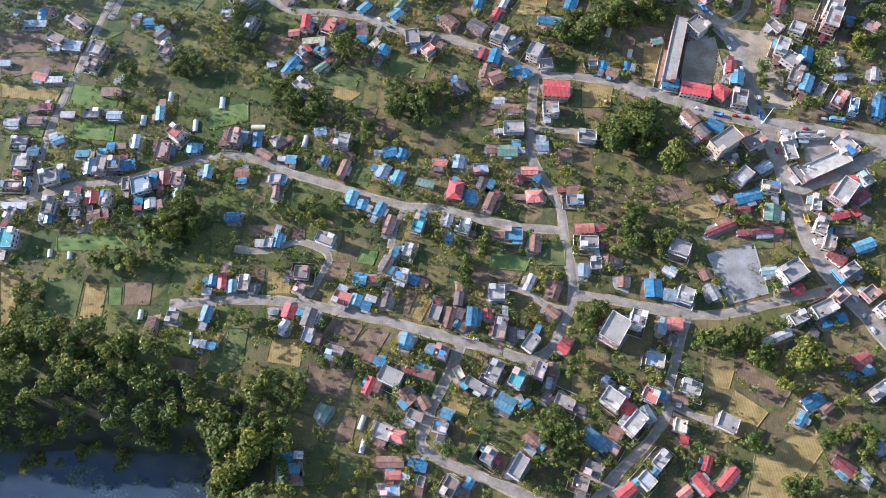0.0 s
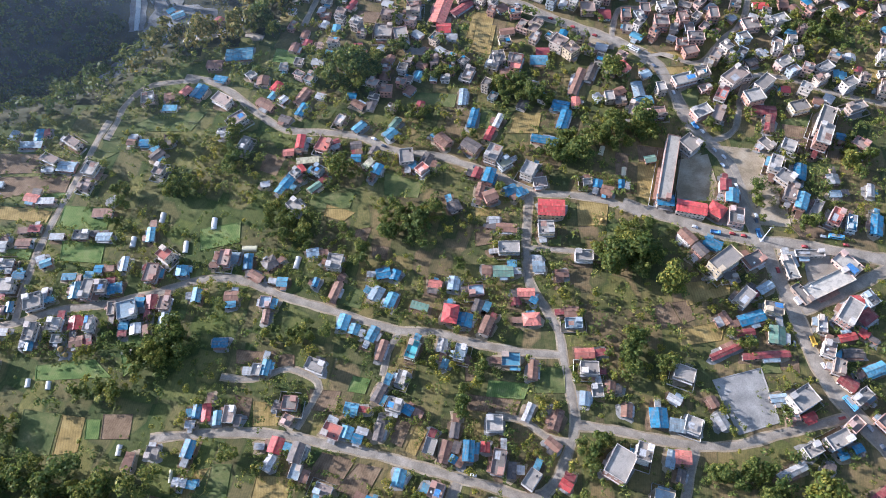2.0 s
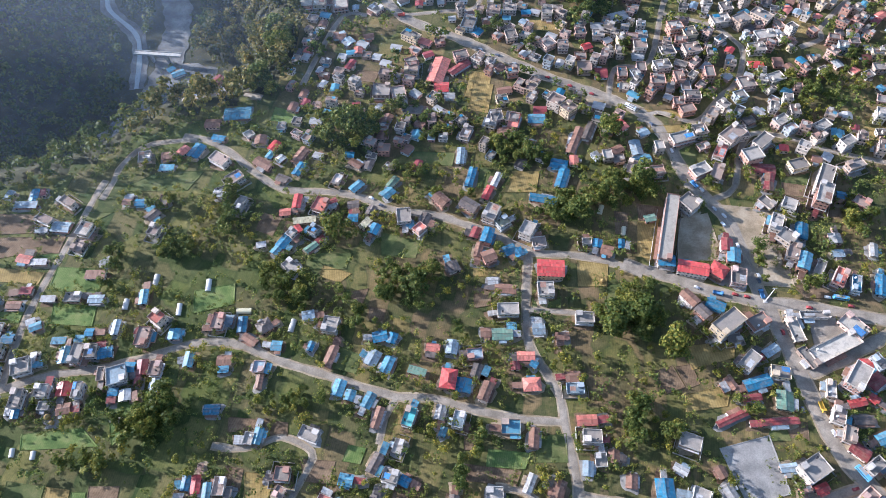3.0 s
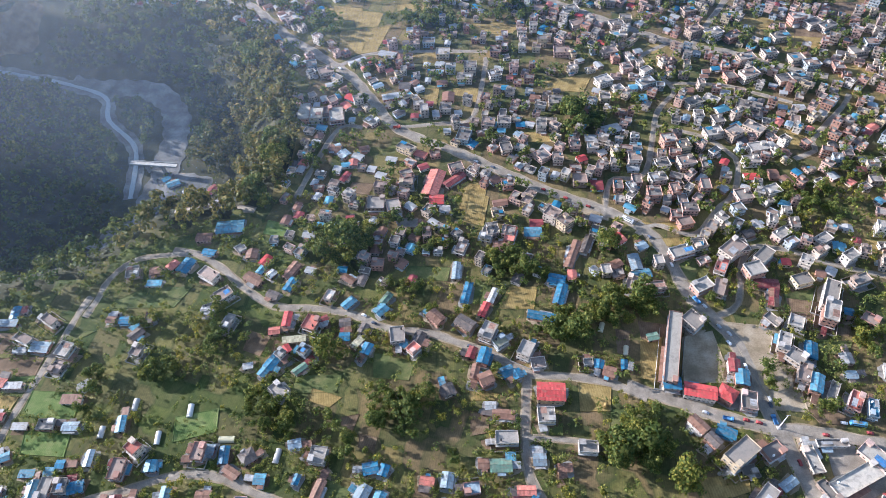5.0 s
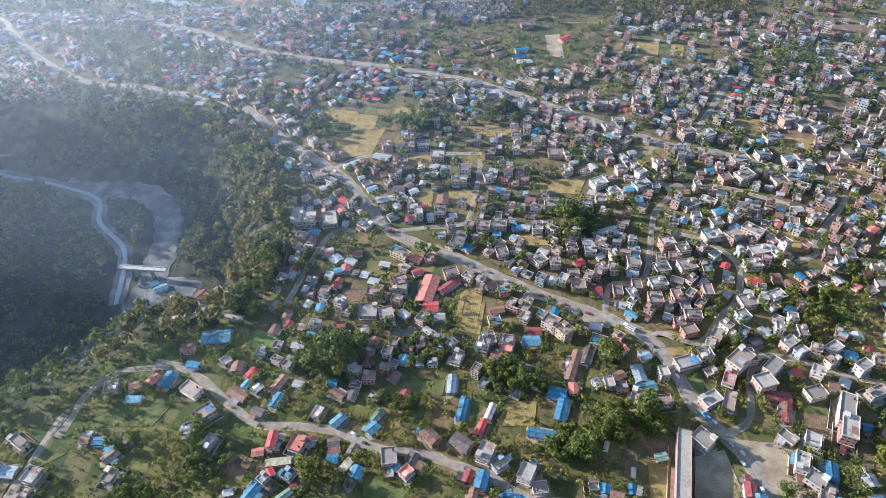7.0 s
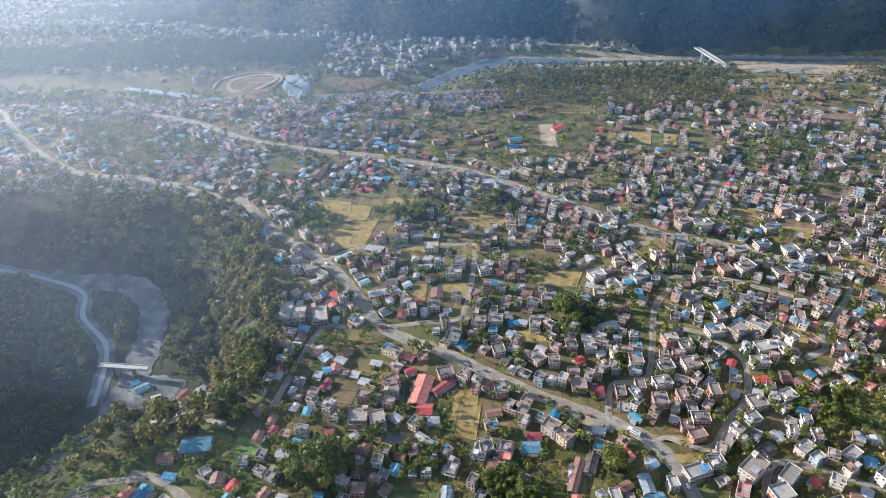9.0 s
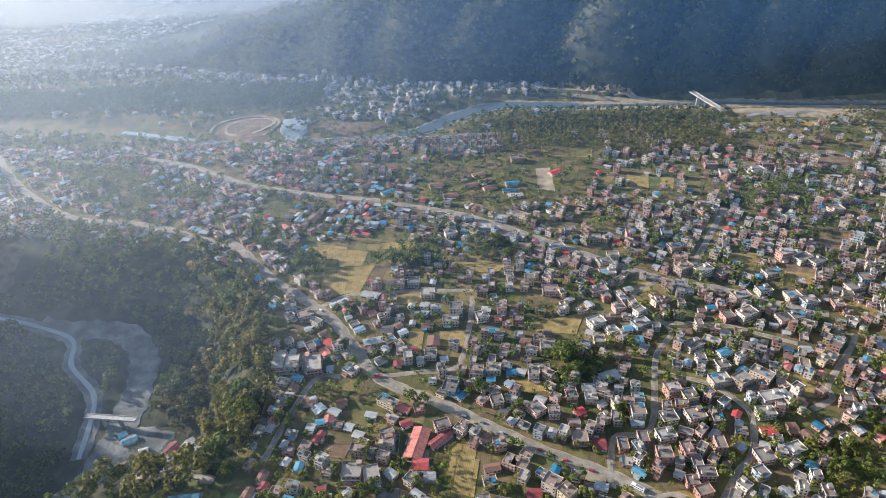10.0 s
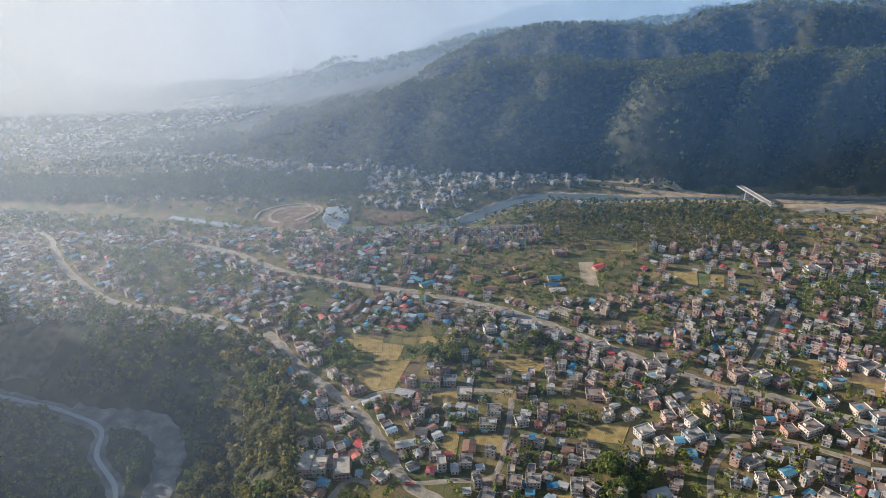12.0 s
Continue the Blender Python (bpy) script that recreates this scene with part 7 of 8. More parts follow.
stand(-90.2, 506.0, 7.4, 6.9, 40, 1, "g")
stand(-76.9, 503.0, 9.0, 6.9, -27, 1, "g")
stand(-85.4, 493.2, 8.5, 5.2, 11, 1, "g")
stand(-72.2, 513.3, 8.0, 5.4, 12, 1, "g")
stand(-35.6, 510.1, 15.5, 7.9, -34, 2, "f")
stand(-23.5, 504.4, 10.4, 6.8, -28, 1, "g")
stand(-11.0, 504.4, 8.0, 7.9, 11, 1, "f")
stand(-34.0, 477.4, 9.3, 8.6, 24, 2, "f")
stand(-20.8, 488.7, 8.0, 6.7, 24, 1, "g")
stand(6.6, 484.3, 11.0, 8.7, 17, 2, "f")
stand(-33.8, 468.9, 8.3, 6.0, 11, 1, "g")
stand(48.0, 464.6, 8.4, 8.0, 10, 2, "f")
stand(38.0, 471.5, 8.4, 8.0, 34, 1, "g")
stand(54.7, 448.5, 9.0, 8.8, 61, 2, "f")
stand(41.1, 444.9, 11.1, 6.3, 10, 1, "g")
stand(38.5, 431.7, 8.6, 8.6, 10, 2, "f")
stand(33.5, 414.9, 8.4, 10.5, 10, 2, "f")
stand(45.5, 412.7, 9.0, 9.3, 77, 2, "f")
stand(-31.6, 424.7, 14.8, 8.5, -2, 1, "f")
stand(-21.4, 424.3, 6.3, 6.2, 65, 1, "g")
stand(-85.6, 478.2, 11.1, 5.0, 63, 1, "g")
stand(-77.4, 431.1, 5.7, 5.0, -2, 1, "g")
stand(-58.5, 428.0, 5.8, 6.2, 47, 1, "g")
stand(-39.9, 432.1, 6.4, 5.8, 10, 1, "g")
stand(112.6, 649.7, 14.6, 9.5, -3, 2, "f")
stand(158.3, 647.2, 15.5, 9.6, 13, 2, "f")
stand(171.0, 619.7, 10.0, 8.7, 13, 2, "f")
stand(146.1, 600.0, 13.7, 10.5, 25, 2, "f")
stand(158.0, 590.1, 10.5, 7.8, 25, 1, "f")
stand(143.7, 575.6, 8.8, 10.5, -3, 2, "f")
stand(184.7, 595.6, 15.0, 10.5, 25, 2, "f")
stand(176.9, 575.2, 9.7, 10.1, -3, 1, "g")
stand(97.9, 566.9, 12.2, 10.5, -3, 3, "f")
stand(101.3, 588.2, 6.3, 5.9, -3, 1, "g")
stand(81.9, 536.3, 8.3, 10.5, -3, 3, "f")
stand(143.4, 532.3, 15.5, 10.5, 18, 1, "g")
stand(108.1, 511.9, 8.2, 10.5, 4, 2, "f")
stand(123.5, 520.6, 9.8, 7.6, -3, 1, "g")
stand(123.0, 507.5, 8.8, 7.5, -3, 2, "f")
stand(79.3, 497.7, 10.0, 10.5, 34, 2, "f")
stand(92.0, 494.1, 7.8, 9.4, -2, 2, "f")
stand(105.7, 483.4, 8.5, 6.7, -2, 1, "f")
stand(112.0, 494.9, 7.8, 6.8, 23, 1, "g")
stand(138.3, 486.2, 6.2, 10.5, -2, 2, "f")
stand(158.8, 504.6, 8.7, 7.6, -3, 2, "f")
stand(154.7, 489.8, 10.0, 10.1, -2, 3, "f")
stand(152.7, 482.0, 9.2, 6.3, -2, 1, "g")
stand(106.9, 467.7, 10.5, 10.1, -2, 2, "f")
stand(119.9, 462.7, 9.7, 10.5, -2, 1, "g")
stand(136.5, 460.0, 6.6, 10.2, -2, 2, "f")
stand(152.4, 465.8, 6.7, 9.3, -2, 2, "f")
stand(169.7, 467.9, 12.7, 9.4, 10, 2, "f")
stand(162.5, 448.5, 10.1, 10.2, -2, 3, "f")
stand(179.5, 451.4, 6.7, 10.5, 4, 3, "f")
stand(159.4, 444.3, 5.8, 6.6, -2, 1, "g")
stand(183.8, 442.9, 6.4, 9.2, -2, 2, "f")
stand(204.5, 455.7, 6.5, 10.5, -2, 3, "f")
stand(176.6, 484.6, 11.5, 9.6, 10, 2, "f")
stand(196.0, 483.9, 13.1, 10.5, 10, 3, "f")
stand(211.0, 480.4, 7.5, 10.5, -2, 3, "f")
stand(187.5, 511.7, 11.1, 10.5, 11, 3, "f")
stand(197.9, 503.7, 10.2, 10.5, 11, 3, "f")
stand(234.8, 498.4, 14.2, 10.1, 16, 3, "f")
stand(261.0, 502.0, 16.4, 9.2, 10, 2, "f")
stand(250.2, 486.2, 12.8, 8.4, 4, 2, "f")
stand(244.9, 519.4, 12.8, 10.5, 31, 3, "f")
stand(250.3, 513.6, 8.8, 8.1, 11, 1, "g")
stand(264.7, 527.6, 16.6, 9.5, -45, 2, "f")
stand(228.5, 522.6, 15.0, 10.3, 11, 2, "f")
stand(236.6, 539.1, 9.1, 9.4, 11, 2, "f")
stand(245.2, 556.2, 11.4, 8.4, 23, 1, "g")
stand(221.9, 546.8, 7.5, 8.8, -3, 2, "f")
stand(221.5, 565.0, 14.5, 9.6, 23, 2, "f")
stand(239.8, 571.3, 13.2, 7.9, -37, 1, "f")
stand(264.4, 559.2, 11.0, 9.2, -29, 2, "f")
stand(242.6, 599.2, 13.3, 10.5, 24, 2, "f")
stand(227.8, 595.8, 8.4, 10.0, 12, 2, "f")
stand(264.5, 602.2, 9.5, 10.2, 12, 2, "f")
stand(281.0, 601.7, 15.9, 10.5, 24, 3, "f")
stand(278.2, 579.8, 17.0, 8.2, -20, 2, "f")
stand(312.2, 595.6, 12.1, 10.5, 12, 2, "f")
stand(325.3, 599.0, 13.2, 10.5, 12, 2, "f")
stand(310.0, 564.4, 10.6, 9.5, 11, 2, "f")
stand(313.6, 555.8, 9.3, 8.2, -3, 1, "g")
stand(264.4, 471.6, 6.7, 10.5, -2, 1, "g")
stand(246.1, 469.0, 11.9, 7.1, -2, 1, "g")
stand(232.4, 446.1, 11.7, 10.5, 10, 2, "f")
stand(256.2, 450.9, 12.1, 8.7, 20, 2, "f")
stand(224.3, 431.9, 8.2, 8.3, 19, 2, "f")
stand(187.4, 433.3, 11.9, 8.6, -2, 2, "f")
stand(175.4, 426.5, 7.6, 7.0, -2, 2, "f")
stand(180.7, 418.7, 10.6, 7.4, 15, 2, "f")
stand(181.2, 411.7, 9.4, 7.9, 9, 1, "g")
stand(136.2, 434.9, 11.5, 10.5, 4, 3, "f")
stand(122.5, 423.6, 12.7, 6.3, -21, 1, "f")
stand(133.4, 425.1, 6.3, 6.3, -2, 1, "g")
stand(80.3, 427.8, 10.2, 10.5, 54, 3, "f")
stand(89.1, 419.9, 9.6, 9.5, 40, 3, "f")
stand(112.8, 410.2, 9.3, 10.4, 66, 2, "f")
stand(60.5, 445.7, 8.1, 10.5, 60, 2, "f")
stand(67.8, 422.4, 9.8, 7.1, -2, 1, "g")
stand(127.3, 402.9, 11.2, 7.1, 37, 1, "g")
stand(214.5, 393.4, 11.2, 10.5, 9, 2, "f")
stand(184.3, 396.2, 7.9, 7.8, -2, 2, "f")
stand(99.0, 446.3, 8.7, 7.4, -2, 2, "f")
stand(90.8, 452.2, 7.5, 6.4, 32, 1, "g")
stand(81.4, 464.9, 10.8, 10.5, 10, 2, "f")
stand(64.8, 478.0, 11.0, 10.5, 11, 3, "f")
stand(39.4, 896.2, 17.0, 7.5, 21, 1, "g", 5, 2)
stand(60.0, 904.3, 16.8, 7.6, 21, 1, "g", 5, 2)
stand(67.4, 886.3, 17.0, 7.4, 21, 1, "g", 5, 2)
stand(48.4, 875.3, 17.0, 7.3, 21, 1, "g", 5, 2)
stand(71.7, 867.6, 17.0, 7.3, 21, 1, "g", 5, 2)
stand(5.6, 878.4, 17.0, 9.0, 13, 1, "g", 5, 2)
stand(22.5, 850.4, 17.0, 8.7, 13, 1, "g", 5, 2)
stand(100.4, 876.2, 17.0, 9.0, 7, 1, "g", 5, 0)
stand(100.6, 845.0, 17.0, 8.7, 6, 1, "g")
stand(113.1, 943.0, 17.0, 10.5, 7, 2, "f")
stand(95.1, 858.5, 17.0, 6.4, 7, 1, "g", 5, 0)
stand(157.2, 903.6, 17.0, 10.5, 34, 1, "g")
stand(172.5, 675.2, 14.0, 10.5, 13, 2, "f")
stand(174.0, 695.5, 13.3, 10.5, 14, 2, "f")
stand(212.7, 668.0, 14.6, 10.5, 27, 2, "f")
stand(252.5, 717.7, 12.8, 10.5, 14, 2, "f")
stand(248.2, 676.6, 15.0, 10.5, 26, 3, "f")
stand(265.8, 670.6, 16.2, 10.5, 26, 3, "f")
stand(285.2, 668.8, 17.0, 10.5, 26, 2, "f")
stand(285.6, 627.3, 15.6, 10.5, 12, 3, "f")
stand(312.0, 638.8, 12.8, 10.5, 12, 2, "f")
stand(357.4, 696.0, 15.1, 10.5, 13, 3, "f")
stand(372.2, 689.1, 17.0, 10.5, 25, 2, "f")
stand(383.7, 683.3, 16.1, 10.5, 25, 2, "f")
stand(331.4, 666.2, 16.7, 10.5, 13, 2, "f")
stand(334.3, 628.6, 12.7, 10.5, 12, 2, "f")
stand(345.8, 619.1, 13.6, 10.5, 12, 2, "f")
stand(397.5, 638.7, 16.3, 10.5, 12, 2, "f")
stand(415.1, 651.8, 11.4, 10.5, -3, 2, "f")
stand(369.1, 613.6, 9.1, 10.5, -3, 2, "f")
stand(295.7, 732.0, 13.2, 10.5, 14, 2, "f")
stand(276.8, 710.8, 16.0, 10.5, 27, 2, "f")
stand(251.9, 746.4, 10.8, 10.5, -4, 2, "f")
stand(211.3, 744.1, 6.5, 10.5, -4, 3, "f")
stand(184.9, 705.5, 11.4, 9.7, -3, 2, "f")
stand(174.3, 739.5, 10.8, 10.5, -4, 2, "f")
stand(253.0, 783.2, 11.3, 10.5, -4, 2, "f")
stand(355.9, 907.4, 15.2, 10.5, -4, 2, "f")
stand(364.9, 882.4, 12.4, 10.5, -4, 2, "f")
stand(405.5, 887.3, 17.0, 10.5, 16, 2, "f")
stand(425.7, 902.1, 13.8, 10.5, -4, 2, "f")
stand(453.4, 900.0, 15.0, 10.5, -4, 2, "f")
stand(459.7, 852.3, 11.9, 10.5, -4, 2, "f")
stand(452.7, 782.9, 15.9, 10.5, 14, 2, "f")
stand(518.3, 840.7, 14.0, 10.5, -4, 2, "f")
stand(1.7, 780.5, 14.6, 10.3, -22, 2, "f")
stand(20.2, 760.9, 12.7, 10.0, 15, 2, "f")
stand(40.3, 790.7, 13.2, 8.9, 16, 2, "f")
stand(58.2, 770.7, 13.5, 10.2, -4, 2, "f")
stand(78.6, 788.2, 13.1, 8.9, -23, 2, "f")
stand(100.8, 788.1, 17.0, 8.9, -33, 3, "f")
stand(114.9, 749.0, 15.1, 10.0, 15, 2, "f")
stand(129.6, 725.2, 17.0, 9.8, 22, 2, "f")
stand(134.1, 697.9, 13.2, 9.5, 14, 2, "f")
stand(97.1, 727.2, 13.9, 9.7, -3, 2, "f")
stand(81.4, 751.1, 12.1, 9.3, -4, 2, "f")
stand(150.3, 758.7, 11.0, 8.7, -4, 2, "f")
stand(50.4, 746.1, 9.9, 8.5, -4, 1, "g")
stand(-17.8, 799.5, 11.7, 8.3, -4, 1, "g")
stand(-53.5, 864.4, 17.0, 8.1, 36, 1, "g")
stand(-82.7, 881.6, 16.8, 8.2, 46, 1, "g")
stand(-104.0, 883.1, 14.1, 8.3, 38, 1, "g")
stand(-135.9, 807.2, 17.0, 9.2, 70, 1, "g")
stand(-7.5, 1029.7, 5.8, 6.6, -5, 2, "f")
stand(0.6, 1031.1, 5.8, 6.6, -5, 2, "f")
stand(9.5, 1032.4, 5.8, 6.7, -5, 2, "f")
stand(17.6, 1033.8, 5.8, 6.7, -5, 2, "f")
stand(25.7, 1035.1, 5.8, 6.7, -5, 2, "f")
stand(33.9, 1036.5, 5.8, 6.7, -5, 2, "f")
stand(42.1, 1039.9, 5.9, 6.7, -5, 2, "f")
stand(51.1, 1041.2, 5.9, 6.7, -5, 2, "f")
stand(59.4, 1042.6, 5.9, 6.7, -5, 2, "f")
stand(67.6, 1044.0, 5.9, 6.7, -5, 2, "f")
stand(76.7, 1045.3, 5.9, 6.7, -5, 2, "f")
stand(84.9, 1046.7, 5.9, 6.8, -5, 2, "f")
stand(93.2, 1048.1, 5.9, 6.8, -5, 2, "f")
stand(-5.0, 1007.7, 5.7, 6.5, -5, 2, "f")
stand(3.7, 1007.0, 5.7, 6.5, -5, 2, "f")
stand(13.2, 1008.2, 5.7, 6.5, -5, 2, "f")
stand(21.9, 1007.5, 5.7, 6.5, -5, 2, "f")
stand(30.6, 1008.7, 5.7, 6.5, -5, 2, "f")
stand(40.1, 1007.9, 5.7, 6.5, -5, 2, "f")
stand(48.9, 1009.2, 5.7, 6.5, -5, 2, "f")
stand(58.3, 1008.4, 5.7, 6.5, -5, 2, "f")
stand(67.1, 1009.6, 5.7, 6.5, -5, 2, "f")
stand(75.8, 1008.9, 5.7, 6.5, -5, 2, "f")
stand(85.4, 1010.1, 5.7, 6.5, -5, 2, "f")
stand(94.1, 1009.4, 5.7, 6.5, -5, 2, "f")
stand(4.3, 984.0, 5.6, 6.4, -5, 2, "f")
stand(12.8, 983.4, 5.6, 6.3, -5, 2, "f")
stand(22.2, 984.5, 5.6, 6.4, -5, 2, "f")
stand(30.7, 983.8, 5.6, 6.4, -5, 2, "f")
stand(39.2, 983.1, 5.6, 6.4, -5, 2, "f")
stand(47.7, 984.3, 5.6, 6.4, -5, 2, "f")
stand(57.0, 983.6, 5.6, 6.4, -5, 2, "f")
stand(65.5, 982.9, 5.6, 6.4, -5, 2, "f")
stand(74.0, 982.2, 5.6, 6.4, -5, 2, "f")
stand(83.3, 983.4, 5.6, 6.4, -5, 2, "f")
stand(91.8, 982.7, 5.6, 6.4, -5, 2, "f")
stand(248.3, 1026.7, 5.7, 6.8, -5, 2, "f")
stand(244.7, 1002.9, 5.6, 6.7, -5, 2, "f")
stand(240.9, 982.0, 5.5, 6.5, -5, 2, "f")
stand(237.7, 960.0, 5.4, 6.4, -5, 2, "f")
stand(302.0, 1032.5, 5.7, 6.9, -5, 2, "f")
stand(301.4, 1012.1, 5.6, 6.8, -5, 2, "f")
stand(300.9, 992.5, 5.5, 6.7, -5, 2, "f")
stand(301.1, 973.4, 5.4, 6.6, -5, 2, "f")
stand(300.6, 955.0, 5.3, 6.5, -5, 2, "f")
stand(313.8, 1031.5, 5.7, 6.9, -5, 2, "f")
stand(313.5, 1007.1, 5.6, 6.8, -5, 2, "f")
stand(314.5, 985.6, 5.5, 6.7, -5, 2, "f")
stand(314.3, 963.1, 5.4, 6.5, -5, 2, "f")

built, taken = 0, np.array([(a, b, q) for a, b, q in TAKEN])
stock = np.zeros((4200, 3))
stock[:len(taken)] = taken
have = len(taken)
for tries in range(36000):
    if built >= 2000:
        break
    y = 366 + 700 * rng.random() ** 0.85
    x = rng.uniform(-150 - 0.95 * (y - 366), 330 + 0.46 * (y - 366))
    gap, turn, off = road_gap(x, y)
    if gap < 5.0 or rng.random() > density(x, y) * (2.0 if gap < 16 else 0.8):
        continue
    l, w = rng.uniform(5.6, 9.6), rng.uniform(4.8, 7.0)
    flat = rng.random() < (0.74 if x > 0 else 0.5)
    n = rng.choice((1, 1, 2, 2, 2, 3, 3) if x > 85 else (1, 1, 1, 2, 2, 3)) if flat else 1
    reach = 0.42 * math.hypot(l, w)
    near = stock[:have]
    if np.any((near[:, 0] - x) ** 2 + (near[:, 1] - y) ** 2 < (near[:, 2] * 0.9 + reach + 0.3) ** 2):
        continue
    if np.any((FIELD_BOX[:, 0] - x) ** 2 + (FIELD_BOX[:, 1] - y) ** 2 < FIELD_BOX[:, 2] ** 2) or np.any((TREE_SPOTS[:, 0] - x) ** 2 + (TREE_SPOTS[:, 1] - y) ** 2 < 10):
        continue
    town_house(v, f, s, x, y, ground_z(x, y), l, w, n, radians(turn + rng.choice((0, 90, 180, 270)) + rng.gauss(0, 6)), "f" if flat else "g", rng)
    stock[have] = (x, y, reach)
    have += 1
    built += 1
TAKEN.extend((a, b, q) for a, b, q in stock[len(taken):have])
tagged(faces_object("town_houses", v, f, TOWN_LOOK, label="closely built concrete and tin-roofed houses of the town", kind="stuff", slots=s), category="town")

# joined, uncountable far town across the river and in the haze
def far_density(x, y):
    """Close rows along the hills' foot, a quarter inside the river bend, and clusters over the far plain."""
    gap, u = line_distance(x, y, FAR_RIVER), y - np.interp(x, *FOOT)
    strip = (u > -66 + 30 * wobble(x, y, 40, 2)) & (u < -8) & (x > -620) & (x < 190)
    bend = (x > -190) & (x < 70) & (y > 1120) & (u < -20)
    plain = (y > 1400) & ((u < -10) | (x < -620))
    keep = np.where(strip, 0.6, np.where(bend, 0.38, np.where(plain, 0.75 * smooth(wobble(x, y, 85, 9), -0.5, 0.55), np.where((u > -8) & (x > -620), 0, 0.1))))
    keep = np.where((y > 1215) & (y < 1330) & (x < -190), 0.03, keep)
    return keep * (gap > 34) * (y > 1090) * (x < 200) * (np.hypot((x + 292) / 66, (y - 1130) / 52) > 1) * (np.hypot((x + 125) / 62, (y - 1118) / 26) > 1) * (np.hypot((x + 214) / 38, (y - 1120) / 64) > 1)


r = np.random.default_rng(21)
v, f = [], []
for x, y, z, grow in scatter(-1250, 780, 150, 1600, 8.2, far_density, 41):
    z = ground_z(x, y)
    l, w, h, a = r.uniform(6, 9.5), r.uniform(5, 7.5), r.choice([2.8, 3.0, 5.8, 8.6]), r.choice([0.5, -0.6, 1.0]) + r.normal() * 0.15
    ca, sa, n = math.cos(a), math.sin(a), len(v)
    box(v, f, -l / 2, -w / 2, -1.5, l / 2, w / 2, h)
    box(v, f, -l / 2 - 0.4, -w / 2 - 0.4, h, l / 2 + 0.4, w / 2 + 0.4, h + 0.3)
    if y < 1500:
        box(v, f, -l / 4, -w / 4, h + 0.3, l / 6, w / 5, h + 2.3)
    for q in range(n, len(v)):
        p = v[q]
        v[q] = (x + p[0] * ca - p[1] * sa, y + p[0] * sa + p[1] * ca, z + p[2])
for x, u, l in ((-60, 205, 14), (28, 190, 9), (46, 200, 12), (85, 195, 10), (98, 192, 9), (118, 196, 13), (330, 205, 10), (345, 210, 9), (-330, 240, 12), (-345, 250, 9), (-310, 255, 10), (-360, 262, 14), (-295, 262, 9), (-280, 270, 11)):
    n, y = len(v), float(np.interp(x, *FOOT)) + u
    z = ground_z(x, y)
    box(v, f, x - l / 2, y - 4, z - 3, x + l / 2, y + 4, z + 9)
    box(v, f, x - l / 2 - 0.5, y - 4.5, z + 9, x + l / 2 + 0.5, y + 4.5, z + 9.4)
m, t, b = material("far_town_paint", 0.85)
geo = t.nodes.new("ShaderNodeNewGeometry")
t.links.new(ramp(t, geo.outputs["Random Per Island"], [(0.0, (0.18, 0.16, 0.14)), (0.35, (0.32, 0.30, 0.28)), (0.6, (0.45, 0.43, 0.40)), (0.8, (0.33, 0.25, 0.21)), (0.9, (0.15, 0.23, 0.33)), (1.0, (0.43, 0.39, 0.33))]), b.inputs["Base Color"])
tagged(faces_object("far_town", v, f, m, label="hazy pale houses of the far town across the river", kind="stuff"), category="town")

# ---- lean-to sheds and huts beside the houses ----
for k, (hx, hy, l, w, rot, style) in enumerate(list(HOMES)):
    if style not in "fgh" or k % 3 == 2 or k > 330:
        continue
    for tries in range(5):
        sl, sw, side = rng.uniform(3.6, 6.5), rng.uniform(2.6, 3.8), rng.choice((-1, 1))
        u, q = (side * (l / 2 + sl / 2 + 1.0), rng.uniform(-0.3, 0.3) * w) if rng.random() < 0.5 else (rng.uniform(-0.4, 0.4) * l, side * (w / 2 + sw / 2 + 1.2))
        px, py = hx + u * math.cos(radians(rot)) - q * math.sin(radians(rot)), hy + u * math.sin(radians(rot)) + q * math.cos(radians(rot))
        if road_gap(px, py)[0] > 2.2 and clear(px, py, sw * 0.35 - 1.2):
            house(px, py, sl, sw, rot + rng.gauss(0, 5), 1, "s", rng.choice(("rust", "rust", "dark", "grey", "tin", "maroon", "sky")))
            break

# ---- trodden yards and garden walls round the houses ----
v, f, s = [], [], []
for k, (hx, hy, l, w, rot, style) in enumerate(HOMES):
    if style == "t":
        continue
    n, start = 14, len(v)
    lift = 0.02 + 0.004 * (k % 24)
    for ring, up in ((1.0, -0.2), (0.96, lift)):
        for i in range(n):
            a = 2 * math.pi * i / n
            c, d = math.cos(a), math.sin(a)
            grow = ring * (1 + 0.16 * math.sin(3 * a + hx) + 0.1 * math.sin(5 * a + hy))
            u = (l / 2 + 2.2) * grow * math.copysign(abs(c) ** 0.6, c)
            q = (w / 2 + 2.6) * grow * math.copysign(abs(d) ** 0.6, d)
            px, py = hx + u * math.cos(radians(rot)) - q * math.sin(radians(rot)), hy + u * math.sin(radians(rot)) + q * math.cos(radians(rot))
            v.append((px, py, ground_z(px, py) + up))
    f += [(start + i, start + (i + 1) % n, start + n + (i + 1) % n, start + n + i) for i in range(n)] + [tuple(range(start + n, start + 2 * n))]
    s += [k % 3] * (n + 1)
tagged(faces_object("yard_ground", v, f, [M_SOIL, M_DUST, M_YARD], label="trodden earth and concrete yards round the houses", kind="stuff", slots=s), category="yard")
walls = 0
